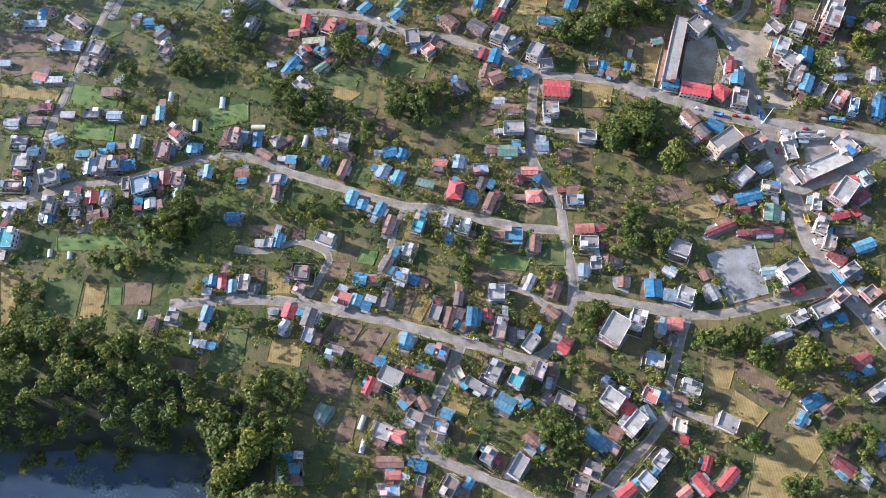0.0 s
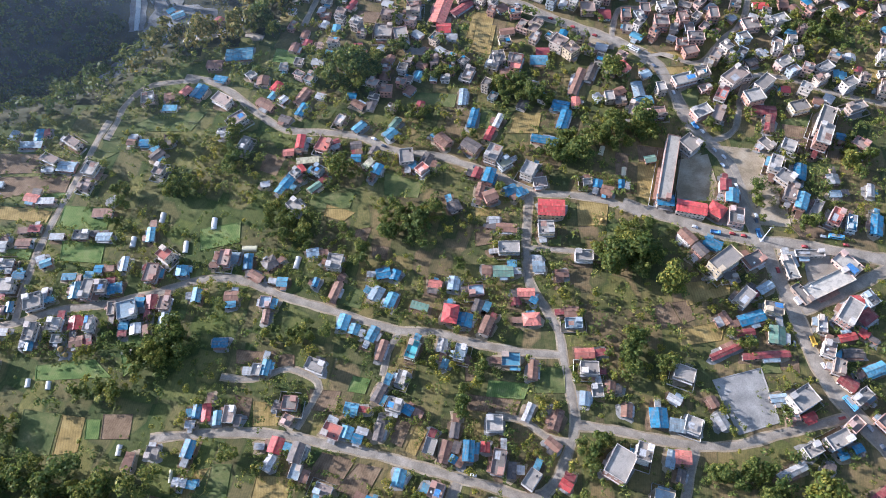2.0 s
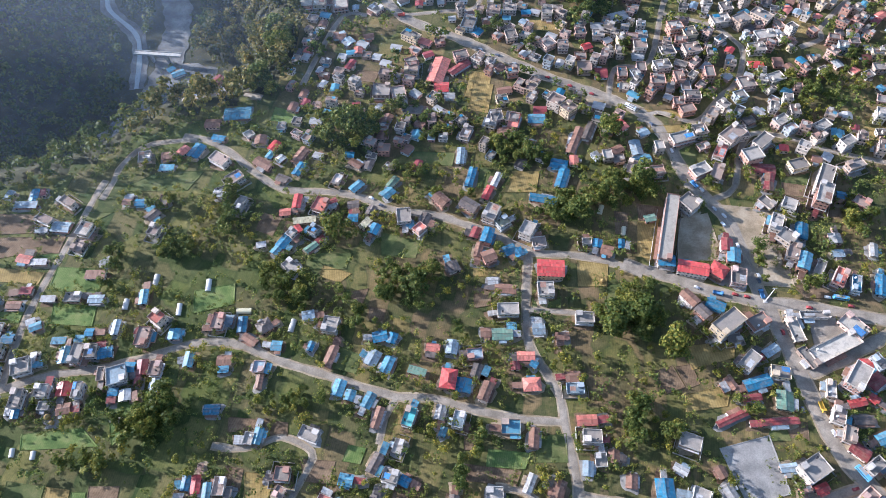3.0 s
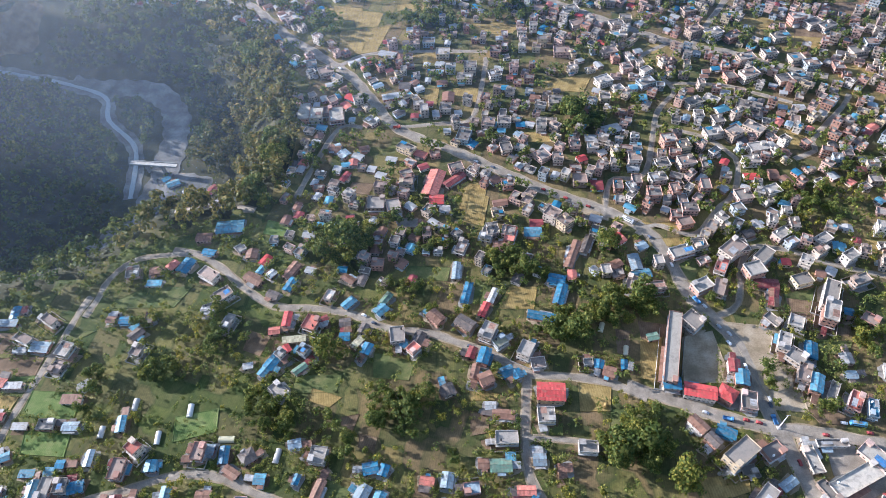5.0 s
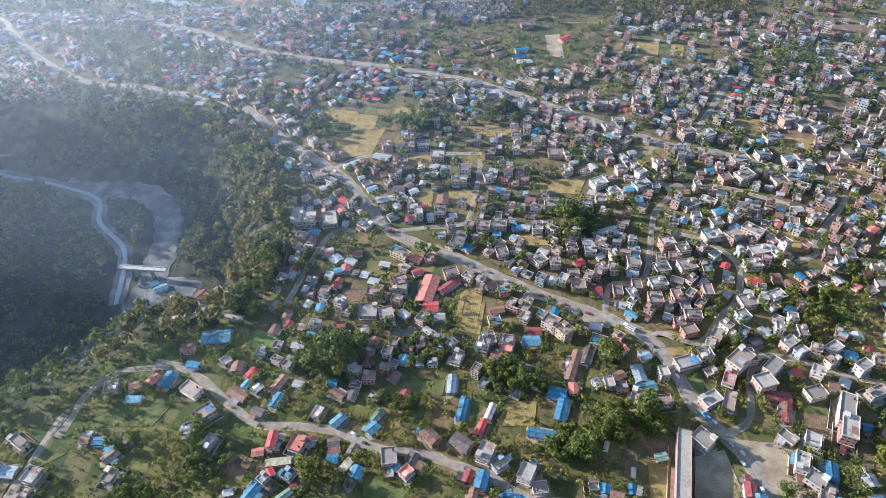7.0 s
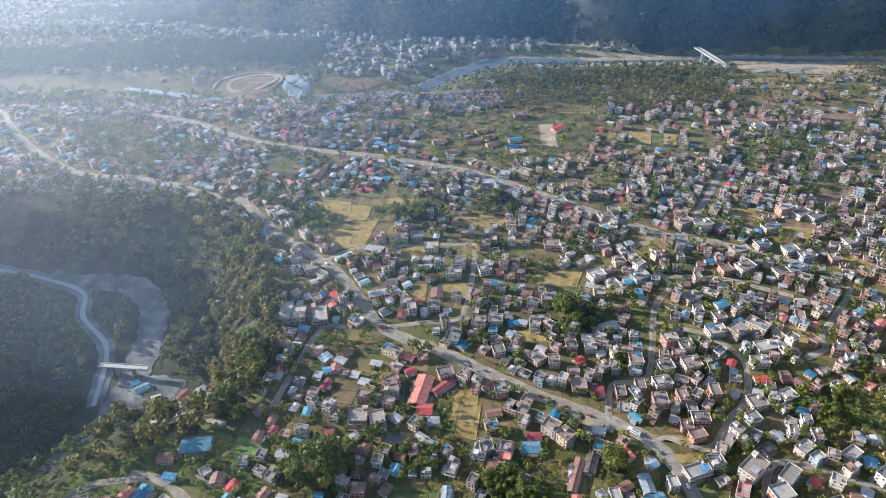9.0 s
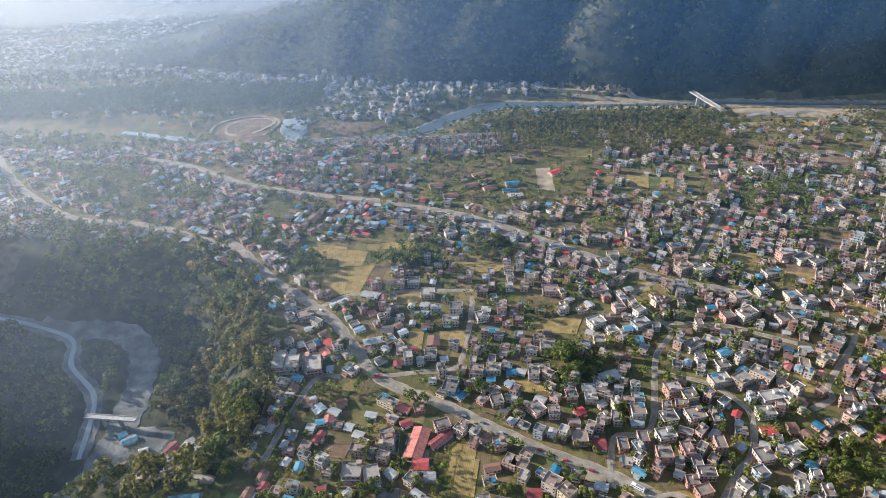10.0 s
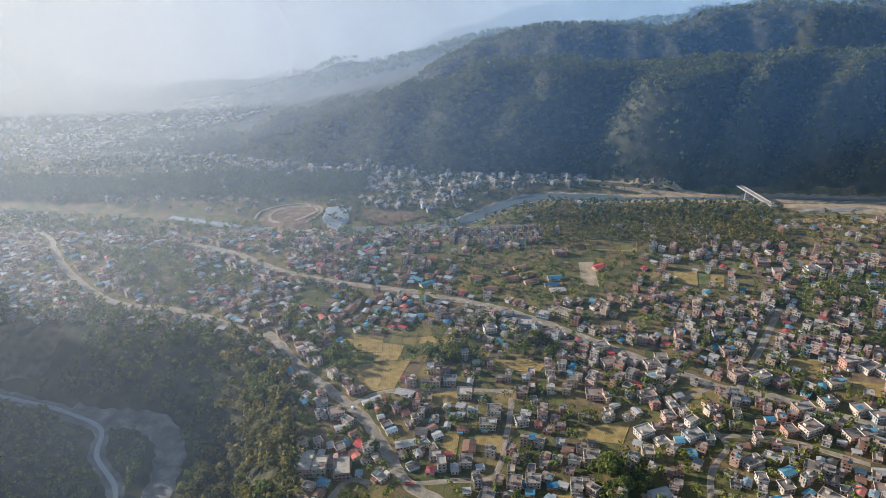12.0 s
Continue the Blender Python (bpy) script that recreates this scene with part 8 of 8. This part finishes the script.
for k, (hx, hy, l, w, rot, style) in enumerate(HOMES):
    if style != "f" or k % 2 or road_gap(hx, hy)[0] < 7:
        continue
    a, b, t, h = l / 2 + rng.uniform(2, 4), w / 2 + rng.uniform(2, 4.5), 0.12, 1.5
    ob = boxes("garden_wall", [(-a, -b, -0.4, a, -b + t, h), (-a, b - t, -0.4, a * 0.6, b, h), (-a, -b + t, -0.4, -a + t, b - t, h), (a - t, -b + t, -0.4, a, b * 0.4, h)], M_SLAB, tint=rng.choice(((0.42, 0.40, 0.37), (0.5, 0.42, 0.36), (0.58, 0.56, 0.52))))
    ob.matrix_world = pose(hx, hy, ground_z(hx, hy), 0, 0, rot)
    tagged(ob, "low grey plastered garden wall round a yard", "wall", "garden walls")
    walls += 1

# ---- undergrowth ----
woodland("grove_wood", "leafy green trees standing in groves between houses", GROVE_PLACES, 30, 7, 0.56, 11, M_LEAF, 8.5, 3.4)


def open_plot(x, y, evenly=0.0):
    keep = np.ones(len(x))
    for pts, width in ROAD_LINES:
        keep[line_distance(x, y, pts) < width / 2 + 1.6] = 0
    for a, b, q in TAKEN:
        keep[(x - a) ** 2 + (y - b) ** 2 < (q * 0.85 + 0.8) ** 2] = 0
    for pts in FIELDS:
        keep[inside(x, y, pts)] *= 0.05
    keep[inside(x, y, GORGE_NEAR) | inside(x, y, GORGE_FAR)] = 0
    return keep * (evenly or 0.20 + 0.62 * smooth(wobble(x, y, 23, 6), -0.25, 0.5))


shrubs = [(x, y, z, s ** 2.4 * 0.52) for x, y, z, s in scatter(-260, 8, 240, 300, 3.9, open_plot, 31)]
for hx, hy, l, w, rot, style in HOMES:
    # hedges along two or three sides of the garden
    ca, sa = math.cos(radians(rot)), math.sin(radians(rot))
    gl, gw = l / 2 + rng.uniform(2.5, 6), w / 2 + rng.uniform(3, 7)
    corners = [(-gl, -gw), (gl, -gw), (gl, gw), (-gl, gw)]
    for i in rng.sample(range(4), 2 if style == "t" else 3):
        (a, b), (c, d) = corners[i], corners[(i + 1) % 4]
        n = int(math.hypot(c - a, d - b) / 1.7)
        for k in range(n):
            if rng.random() < 0.42:
                continue
            u, q = a + (c - a) * k / n + rng.gauss(0, 0.5), b + (d - b) * k / n + rng.gauss(0, 0.5)
            px, py = hx + u * ca - q * sa, hy + u * sa + q * ca
            if road_gap(px, py)[0] > 0.8 and clear(px, py, -0.9):
                shrubs.append((px, py, ground_z(px, py), rng.uniform(0.28, 0.6) * rng.choice((1, 1, 1, 1.7))))


def garden_trees(x, y):
    return open_plot(x, y, 1.0) * (0.05 + 0.85 * smooth(wobble(x, y, 17, 11), 0.05, 0.55))


woodland("garden_trees", "leafy sunlit trees standing in rows between garden plots", [(x, y, z, s ** 1.5 * 0.55) for x, y, z, s in scatter(-240, 8, 240, 330, 5.2, garden_trees, 34)], 26, 5, 0.62, 17, M_LEAF, 7.5, 3.3)
woodland("garden_shrubs", "low green shrubs and hedges between garden plots", shrubs, 13, 3, 0.60, 12, M_LEAF, 5.5, 2.8)


def town_plot(x, y):
    free = open_plot(x, y, 1.0)
    keep = free * (0.10 + 0.85 * smooth(wobble(x, y, 16, 11), 0.05, 0.5))
    for outline, built_up, wooded_up in QUARTERS:
        keep = np.where(inside(x, y, outline), wooded_up * free, keep)
    return keep


shrubs = [(x, y, z, s ** 2.2 * 0.62) for x, y, z, s in scatter(-420, 290, 560, 800, 4.8, town_plot, 32)]
woodland("river_wood", "olive-brown wood between the town and the river", [q for q in shrubs if q[1] > 940 and q[0] > 80], 9, 4, 0.95, 16, M_HILL, 8.5, 3.6)
woodland("town_trees", "green trees and shrubs between town houses", [q for q in shrubs if q[1] <= 940 or q[0] <= 80], 9, 4, 0.95, 13, M_LEAF, 7.5, 3.3)


def river_plain(x, y):
    u = y - np.interp(x, *FOOT)
    keep = 0.25 + 0.6 * smooth(wobble(x, y, 70, 8), -0.6, 0.5)
    keep = np.where((y > 1218) & (y < 1332 + 20 * wobble(x, y, 60, 3)) & (x < -185), 0.97, keep)
    keep = np.where((x > 60) & (y < 1190), 0.92, keep)
    keep *= (line_distance(x, y, FAR_RIVER) > 27) & ((u < 0) | (x < -600)) & (y > 1060)
    keep *= (np.hypot((x + 292) / 60, (y - 1130) / 46) > 1) & (np.hypot((x + 125) / 58, (y - 1118) / 24) > 1) & ((x < 440) | (y < 1062))
    return keep


woodland("plain_trees", "hazy trees over the far river plain", [(a, b, c, q * 0.95) for a, b, c, q in scatter(-1250, 757, 560, 1600, 7.6, river_plain, 33)], 5, 3, 1.6, 14, M_WOOD, 7, 4.2)


def bluff(x, y):
    return 0.97 * ((y > 1212 + 8 * wobble(x, y, 50, 4)) & (y < 1322 + 16 * wobble(x, y, 60, 3)) & (x < -180 - 10 * wobble(x, y, 30, 2)) & (line_distance(x, y, FAR_RIVER) > 24))


woodland("bluff_wood", "dark hazy wood on the bluff beyond the river", [(a, b, c, q * 0.8) for a, b, c, q in scatter(-1250, 860, -120, 960, 4.6, bluff, 35)], 6, 3, 1.5, 15, M_WOOD, 9, 4.2)


def oval(name, label, x, y, rx, ry, turn, width, mat, lift, category):
    pts = []
    for i in range(33):
        a = 2 * math.pi * i / 32
        u, w = rx * math.cos(a), ry * math.sin(a)
        pts.append((x + u * math.cos(turn) - w * math.sin(turn), y + u * math.sin(turn) + w * math.cos(turn)))
    return ribbon(name, label, width, pts, mat, lift, category, drape=True)


patch("sports_field", "brown earth sports ground inside the river bend", M_SOIL, -292, 1130, 52, 36, 0.3, 0.7, "sports field")
oval("running_track", "pale dusty oval track round a sports ground", -286, 1134, 38, 24, 0.35, 5, M_DUST, 1.3, "track")
oval("field_path", "pale dusty path round the river bend field", -294, 1130, 54, 38, 0.3, 4, M_DUST, 1.5, "path")
patch("sports_field", "bare brown earth field beside the river town", M_SOIL, -125, 1118, 52, 19, 0.0, 0.7, "sports field")
patch("gravel_flat", "pale dusty gravel flat beside the river", M_DUST, 590, 1122, 125, 33, -0.05, 1.0, "gravel flat")
patch("gravel_flat", "pale sandy flat with stone heaps", M_GRAVEL, 540, 1108, 60, 9, 0.05, 1.4, "gravel flat")
patch("meadow", "dry ochre meadow beside the river flat", M_STUBBLE, 545, 1068, 80, 14, -0.1, 0.8, "meadow")
patch("meadow", "dry brown meadow at the wood's edge", M_SOIL, 520, 1012, 60, 14, -0.2, 0.8, "meadow")
patch("meadow", "dry green meadow near the river", M_GRASS, 600, 1040, 60, 14, 0.1, 0.8, "meadow")
patch("gravel_flat", "pale dusty gravel flat below the cliff", M_DUST, 300, 1212, 90, 7, -0.25, 1.0, "gravel flat")
patch("river_pool", "pale shallow river water in the bend", M_WATER, -214, 1122, 23, 50, 0.1, 0.9, "river")
ribbon("hill_road", "pale dusty road along the foot of the hills", 8, [(-40, 1282), (60, 1258), (160, 1262), (216, 1252), (333, 1214), (424, 1184)], M_DUST, 1.2, "road", drape=True)

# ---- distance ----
# Glowing wall: far haze and sky are put into its emission colour.
m, t, b = material("glowing_haze_wall", 1.0)
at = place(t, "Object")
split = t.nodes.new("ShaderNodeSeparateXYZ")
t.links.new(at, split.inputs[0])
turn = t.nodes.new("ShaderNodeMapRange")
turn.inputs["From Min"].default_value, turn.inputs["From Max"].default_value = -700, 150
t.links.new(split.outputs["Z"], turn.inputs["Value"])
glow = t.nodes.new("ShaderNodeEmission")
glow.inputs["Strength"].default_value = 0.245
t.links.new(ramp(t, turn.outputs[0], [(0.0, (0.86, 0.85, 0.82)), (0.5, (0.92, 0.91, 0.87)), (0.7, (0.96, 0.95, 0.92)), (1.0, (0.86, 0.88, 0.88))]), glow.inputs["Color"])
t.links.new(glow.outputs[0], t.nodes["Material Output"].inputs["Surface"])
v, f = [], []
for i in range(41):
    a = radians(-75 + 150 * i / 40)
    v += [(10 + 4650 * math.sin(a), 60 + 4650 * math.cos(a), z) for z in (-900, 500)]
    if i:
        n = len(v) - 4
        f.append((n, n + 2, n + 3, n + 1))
tagged(faces_object("backdrop", v, f, m, label="glowing backdrop wall with far haze and sky in its colour", kind="structure"), category="distance")


# ---- haze: upright translucent sheets whose tint stands in for air light ----
def veil(x0, y0, turn, low, high, most, hue, half, side=None, fade=None, start=0.38):
    """A tall tinted sheet standing in for haze, thin at its foot; hue: its colour at both ends; side: how much denser
    it is at its left end.
    """
    m = bpy.data.materials.new("haze_sheet")
    m.use_nodes = True
    t = m.node_tree
    at = place(t)
    split = t.nodes.new("ShaderNodeSeparateXYZ")
    t.links.new(at, split.inputs[0])

    def graded(socket, a, b, c, d):
        n = t.nodes.new("ShaderNodeMapRange")
        n.interpolation_type = "SMOOTHSTEP"
        for k, val in (("From Min", a), ("From Max", b), ("To Min", c), ("To Max", d)):
            n.inputs[k].default_value = val
        t.links.new(socket, n.inputs["Value"])
        return n.outputs[0]

    def times(a, b):
        n = t.nodes.new("ShaderNodeMath")
        n.operation, n.use_clamp = "MULTIPLY", True
        t.links.new(a, n.inputs[0])
        t.links.new(b, n.inputs[1])
        return n.outputs[0]

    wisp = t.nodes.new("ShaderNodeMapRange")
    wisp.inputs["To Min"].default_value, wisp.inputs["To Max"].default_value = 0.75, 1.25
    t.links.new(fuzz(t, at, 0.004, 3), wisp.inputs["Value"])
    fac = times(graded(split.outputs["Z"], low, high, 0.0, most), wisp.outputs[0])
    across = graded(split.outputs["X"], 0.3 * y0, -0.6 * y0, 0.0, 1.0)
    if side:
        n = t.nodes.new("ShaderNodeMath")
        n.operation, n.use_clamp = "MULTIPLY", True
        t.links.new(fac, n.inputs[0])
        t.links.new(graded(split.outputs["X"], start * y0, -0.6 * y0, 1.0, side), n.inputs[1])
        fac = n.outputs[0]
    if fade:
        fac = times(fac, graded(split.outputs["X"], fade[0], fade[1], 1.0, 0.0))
    clear_air, haze_tint = t.nodes.new("ShaderNodeBsdfTransparent"), t.nodes.new("ShaderNodeBsdfTranslucent")
    t.links.new(ramp(t, across, [(0.0, hue[0]), (1.0, hue[1])]), haze_tint.inputs["Color"])
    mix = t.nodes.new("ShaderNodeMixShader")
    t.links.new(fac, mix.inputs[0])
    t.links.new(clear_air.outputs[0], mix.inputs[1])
    t.links.new(haze_tint.outputs[0], mix.inputs[2])
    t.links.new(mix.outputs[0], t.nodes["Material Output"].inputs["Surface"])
    v, f = [], []
    for i in range(25):
        x = -half + 2 * half * i / 24
        v += [(x, 0.00006 * x * x, -220), (x, 0.00006 * x * x, high + 360)]
        if i:
            n = len(v) - 4
            f.append((n, n + 1, n + 3, n + 2))
    ob = faces_object("mist", v, f, m, label="upright translucent sheet with distance haze put into its colour", kind="structure")
    ob.matrix_world = pose(x0, y0, 0, 0, 0, turn)
    ob.visible_shadow = False
    return tagged(ob, category="mist")


# Haze tints and densities, set by where the camera's rays cross each sheet.
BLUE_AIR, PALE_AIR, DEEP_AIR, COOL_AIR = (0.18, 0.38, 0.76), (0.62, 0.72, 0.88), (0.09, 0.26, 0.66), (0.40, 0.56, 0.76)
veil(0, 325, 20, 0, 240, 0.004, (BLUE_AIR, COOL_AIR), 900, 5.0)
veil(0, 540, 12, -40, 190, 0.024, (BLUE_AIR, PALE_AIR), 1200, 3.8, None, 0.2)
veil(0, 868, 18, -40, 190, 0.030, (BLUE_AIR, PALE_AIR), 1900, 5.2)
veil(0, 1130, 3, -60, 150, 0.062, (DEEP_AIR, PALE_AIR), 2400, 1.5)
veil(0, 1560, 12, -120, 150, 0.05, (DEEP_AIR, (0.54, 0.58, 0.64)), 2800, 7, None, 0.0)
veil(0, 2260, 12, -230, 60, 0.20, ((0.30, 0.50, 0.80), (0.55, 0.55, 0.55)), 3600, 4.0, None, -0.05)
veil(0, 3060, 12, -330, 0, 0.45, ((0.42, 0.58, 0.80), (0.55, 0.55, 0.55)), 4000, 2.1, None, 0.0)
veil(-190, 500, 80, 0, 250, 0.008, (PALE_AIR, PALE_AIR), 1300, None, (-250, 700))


# ---- vehicles, mast and bridges ----
VEHICLE_PAINT = {"car": [(0.75, 0.75, 0.74), (0.70, 0.70, 0.70), (0.30, 0.05, 0.05), (0.10, 0.12, 0.16), (0.45, 0.46, 0.48)], "truck": [(0.65, 0.42, 0.06), (0.12, 0.30, 0.55), (0.55, 0.12, 0.08)], "bus": [(0.12, 0.35, 0.55), (0.72, 0.73, 0.72)]}
VEHICLE_WORDS = {"car": "small parked car with dark windows on the roadside", "truck": "goods truck with an open bed on the dusty road", "bus": "long local bus with a row of windows on the road"}
M_RUBBER, _t, _b = material("rubber", 0.9)
_b.inputs["Base Color"].default_value = (0.02, 0.02, 0.02, 1)


def vehicle(kind, x, y, turn):
    r = random.Random(int(x * 13 + y * 7))
    thing = new(kind)
    paint_tint = r.choice(VEHICLE_PAINT[kind])
    l, w = {"car": (4.0, 1.7), "truck": (6.6, 2.3), "bus": (9.5, 2.5)}[kind]
    bm = bmesh.new()
    if kind == "car":
        profile = [(-2.0, 0.35), (2.0, 0.35), (2.0, 0.75), (1.1, 0.9), (0.5, 1.42), (-1.2, 1.45), (-1.9, 0.95), (-2.0, 0.8)]
    elif kind == "truck":
        profile = [(-3.3, 0.8), (3.3, 0.6), (3.3, 1.6), (2.9, 2.5), (1.6, 2.55), (1.5, 1.0), (-3.3, 1.0)]
    else:
        profile = [(-4.75, 0.5), (4.75, 0.5), (4.75, 1.6), (4.5, 2.9), (-4.6, 2.95), (-4.75, 2.6)]
    rings = [[bm.verts.new((a, s * w / 2 * (0.88 if b > 1.2 and kind == "car" else 1), b)) for a, b in profile] for s in (-1, 1)]
    n = len(profile)
    for i in range(n):
        bm.faces.new((rings[0][i], rings[0][(i + 1) % n], rings[1][(i + 1) % n], rings[1][i]))
    bm.faces.new(rings[0][::-1])
    bm.faces.new(rings[1])
    bmesh.ops.recalc_face_normals(bm, faces=bm.faces)
    part("body", bm, M_TANK, thing, tint=paint_tint)
    if kind == "car":
        boxes("side_window", [(-1.1, -w / 2 * 0.9, 0.98, 0.45, w / 2 * 0.9, 1.32)], M_GLASS, thing)
        boxes("windscreen", [(0.55, -0.6, 1.0, 0.92, 0.6, 1.12)], M_GLASS, thing)
    elif kind == "truck":
        t = 0.08
        boxes("cargo_bed", [(-3.3, -w / 2, 1.0, 1.4, -w / 2 + t, 1.9), (-3.3, w / 2 - t, 1.0, 1.4, w / 2, 1.9), (-3.3, -w / 2 + t, 1.0, -3.3 + t, w / 2 - t, 1.9)], M_TANK, thing, tint=tuple(c * 0.6 for c in paint_tint))
        boxes("windscreen", [(2.95, -1.0, 1.7, 3.3, 1.0, 2.3)], M_GLASS, thing)
    else:
        boxes("side_window", [(-4.3, -w / 2 - 0.02, 1.7, 4.2, w / 2 + 0.02, 2.4)], M_GLASS, thing)
        boxes("roof_rack", [(-3.5, -0.9, 2.97, 1.5, 0.9, 3.12)], M_SLAB, thing, tint=(0.3, 0.3, 0.3))
    for sx in (-0.31, 0.31):
        for sy in (-1, 1):
            bm = bmesh.new()
            rad = 0.33 if kind == "car" else 0.48
            bmesh.ops.create_cone(bm, cap_ends=True, segments=12, radius1=rad, radius2=rad, depth=0.24, matrix=pose(sx * l, sy * (w / 2 - 0.1), rad, 90))
            part("wheel", bm, M_RUBBER, thing)
    thing.matrix_world = pose(x, y, ground_z(x, y) + 0.26, 0, 0, turn)
    return tagged(thing, VEHICLE_WORDS[kind], kind, "vehicles on the roads")


vehicle("car", 181.8, 257.6, -15)
vehicle("car", 189.0, 255.8, -15)
vehicle("truck", 198.5, 257.5, 95)
vehicle("bus", 247.8, 253.9, -11)
vehicle("car", 239.9, 254.8, -11)
vehicle("car", 252.9, 248.2, -12)
vehicle("car", 212.4, 217.0, -79)
vehicle("car", 219.1, 135.4, 14)
vehicle("truck", 214.5, 181.8, -83)
vehicle("car", 199.4, 267.8, 98)
vehicle("car", 192.0, 295.4, 96)
vehicle("car", 182.9, 326.4, 115)
vehicle("car", 216.8, 166.5, -75)
vehicle("car", 233.1, 129.5, -60)
vehicle("truck", 33.7, 290.2, -33)
vehicle("car", 203.1, 180.3, -83)
vehicle("car", 236.8, 119.1, -60)
vehicle("car", 158.3, 263.0, -24)
vehicle("truck", 170.8, 258.5, -15)
vehicle("car", 226.3, 247.4, -11)
vehicle("car", 205.0, 230.3, -82)
vehicle("car", 186.1, 313.1, 115)
vehicle("car", 8.7, 103.9, -14)
vehicle("car", -52.0, 333.3, -26)
vehicle("bus", 225.5, 143.7, -60)
vehicle("car", 239.8, 110.6, -60)
vehicle("car", 192.4, 290.9, 96)
vehicle("car", 188.3, 320.3, 115)
vehicle("truck", 173.0, 348.0, 119)
vehicle("car", 162.9, 380.6, 102)
vehicle("car", 152.2, 407.9, 114)
vehicle("bus", 138.5, 425.4, 141)
vehicle("car", 110.5, 441.2, 151)
vehicle("car", 77.0, 460.9, 151)
vehicle("car", 50.8, 478.0, 146)
vehicle("car", 23.5, 495.9, 145)
vehicle("car", -10.0, 518.5, 150)
vehicle("truck", -45.4, 542.4, 7)
vehicle("car", -73.7, 584.0, 121)
vehicle("car", -105.3, 634.5, 134)
vehicle("car", -59.6, 340.0, -26)
vehicle("car", 13.8, 313.5, -22)
vehicle("car", 200.2, 271.4, 98)
vehicle("car", 177.5, 343.2, 119)
vehicle("car", 94.0, 450.9, 151)
vehicle("car", 37.4, 488.6, 145)

bm = bmesh.new()
bmesh.ops.create_cone(bm, cap_ends=True, segments=10, radius1=0.35, radius2=0.18, depth=17.5, matrix=Matrix.Translation((0, 0, 8.25)))
mast = new("mast")
part("pole", bm, M_WALL, mast, tint=(0.7, 0.7, 0.68))
boxes("lamp_bar", [(-1.4, -0.15, 16.6, 1.4, 0.15, 16.8)], M_SLAB, mast, tint=(0.5, 0.5, 0.5))
boxes("plinth", [(-1.2, -1.2, -0.3, 1.2, 1.2, 0.7)], M_SLAB, mast, tint=(0.5, 0.48, 0.45))
mast.matrix_world = pose(199.8, 252.6, 0)
tagged(mast, "tall pale steel lamp mast on a concrete plinth at the crossroads", "lamp mast")


def bridge(x0, y0, x1, y1, z0, z1, width, piers):
    """A concrete beam bridge with railings on piers."""
    thing = new("bridge")
    span = math.hypot(x1 - x0, y1 - y0)
    boxes("deck", [(0, -width / 2, -1.0, span, width / 2, 0)], M_SLAB, thing, tint=(0.45, 0.43, 0.39))
    for s in (-1, 1):
        boxes("railing", [(0, s * width / 2 - 0.15, 0.01, span, s * width / 2 + 0.15, 1.0)], M_SLAB, thing, tint=(0.5, 0.48, 0.44))
    for i in range(piers):
        q = span * (i + 1) / (piers + 1)
        boxes("pier", [(q - 0.7, -width * 0.35, -22, q + 0.7, width * 0.35, -1.01)], M_SLAB, thing, tint=(0.45, 0.44, 0.42))
    thing.matrix_world = pose(x0, y0, z0, 0, -math.degrees(math.atan2(z1 - z0, span)), math.degrees(math.atan2(y1 - y0, x1 - x0)))
    return tagged(thing, "pale concrete beam bridge with railings across the river", "bridge")


bridge(427, 1196, 450, 1110, -5, -7, 9, 3)
bridge(-304, 550, -256, 541, -41, -38, 5, 2)


# ---- gorge mist: flat sheets with mist and blue haze put into their colour ----
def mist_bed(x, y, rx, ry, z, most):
    m = bpy.data.materials.new("gorge_haze_sheet")
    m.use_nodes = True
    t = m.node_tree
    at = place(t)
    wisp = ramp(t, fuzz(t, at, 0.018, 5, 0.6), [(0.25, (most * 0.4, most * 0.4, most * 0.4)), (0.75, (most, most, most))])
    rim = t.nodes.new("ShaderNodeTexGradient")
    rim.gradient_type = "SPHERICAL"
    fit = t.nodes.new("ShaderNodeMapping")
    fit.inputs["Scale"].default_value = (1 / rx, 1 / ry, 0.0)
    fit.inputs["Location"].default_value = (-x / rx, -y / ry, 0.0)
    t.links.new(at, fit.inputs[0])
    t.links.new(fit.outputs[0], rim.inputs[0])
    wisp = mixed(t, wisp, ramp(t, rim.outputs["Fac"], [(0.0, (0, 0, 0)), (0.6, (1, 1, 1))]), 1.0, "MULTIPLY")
    clear_air, haze_tint = t.nodes.new("ShaderNodeBsdfTransparent"), t.nodes.new("ShaderNodeBsdfDiffuse")
    haze_tint.inputs["Color"].default_value = (0.42, 0.60, 0.90, 1)
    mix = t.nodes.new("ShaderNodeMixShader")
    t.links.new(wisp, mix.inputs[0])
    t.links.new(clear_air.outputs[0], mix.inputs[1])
    t.links.new(haze_tint.outputs[0], mix.inputs[2])
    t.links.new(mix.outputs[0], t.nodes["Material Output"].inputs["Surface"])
    v, f = [], []
    for j in range(21):
        for i in range(21):
            a, b = x + rx * (i / 10 - 1), y + ry * (j / 10 - 1)
            v.append((a, b, z + 3 * math.sin(a * 0.03) * math.cos(b * 0.04)))
    f = [(j * 21 + i, j * 21 + i + 1, j * 21 + i + 22, j * 21 + i + 21) for j in range(20) for i in range(20)]
    return tagged(faces_object("mist", v, f, m, label="thin flat sheet, gorge mist and bluish haze put into its colour", kind="structure"), category="mist")


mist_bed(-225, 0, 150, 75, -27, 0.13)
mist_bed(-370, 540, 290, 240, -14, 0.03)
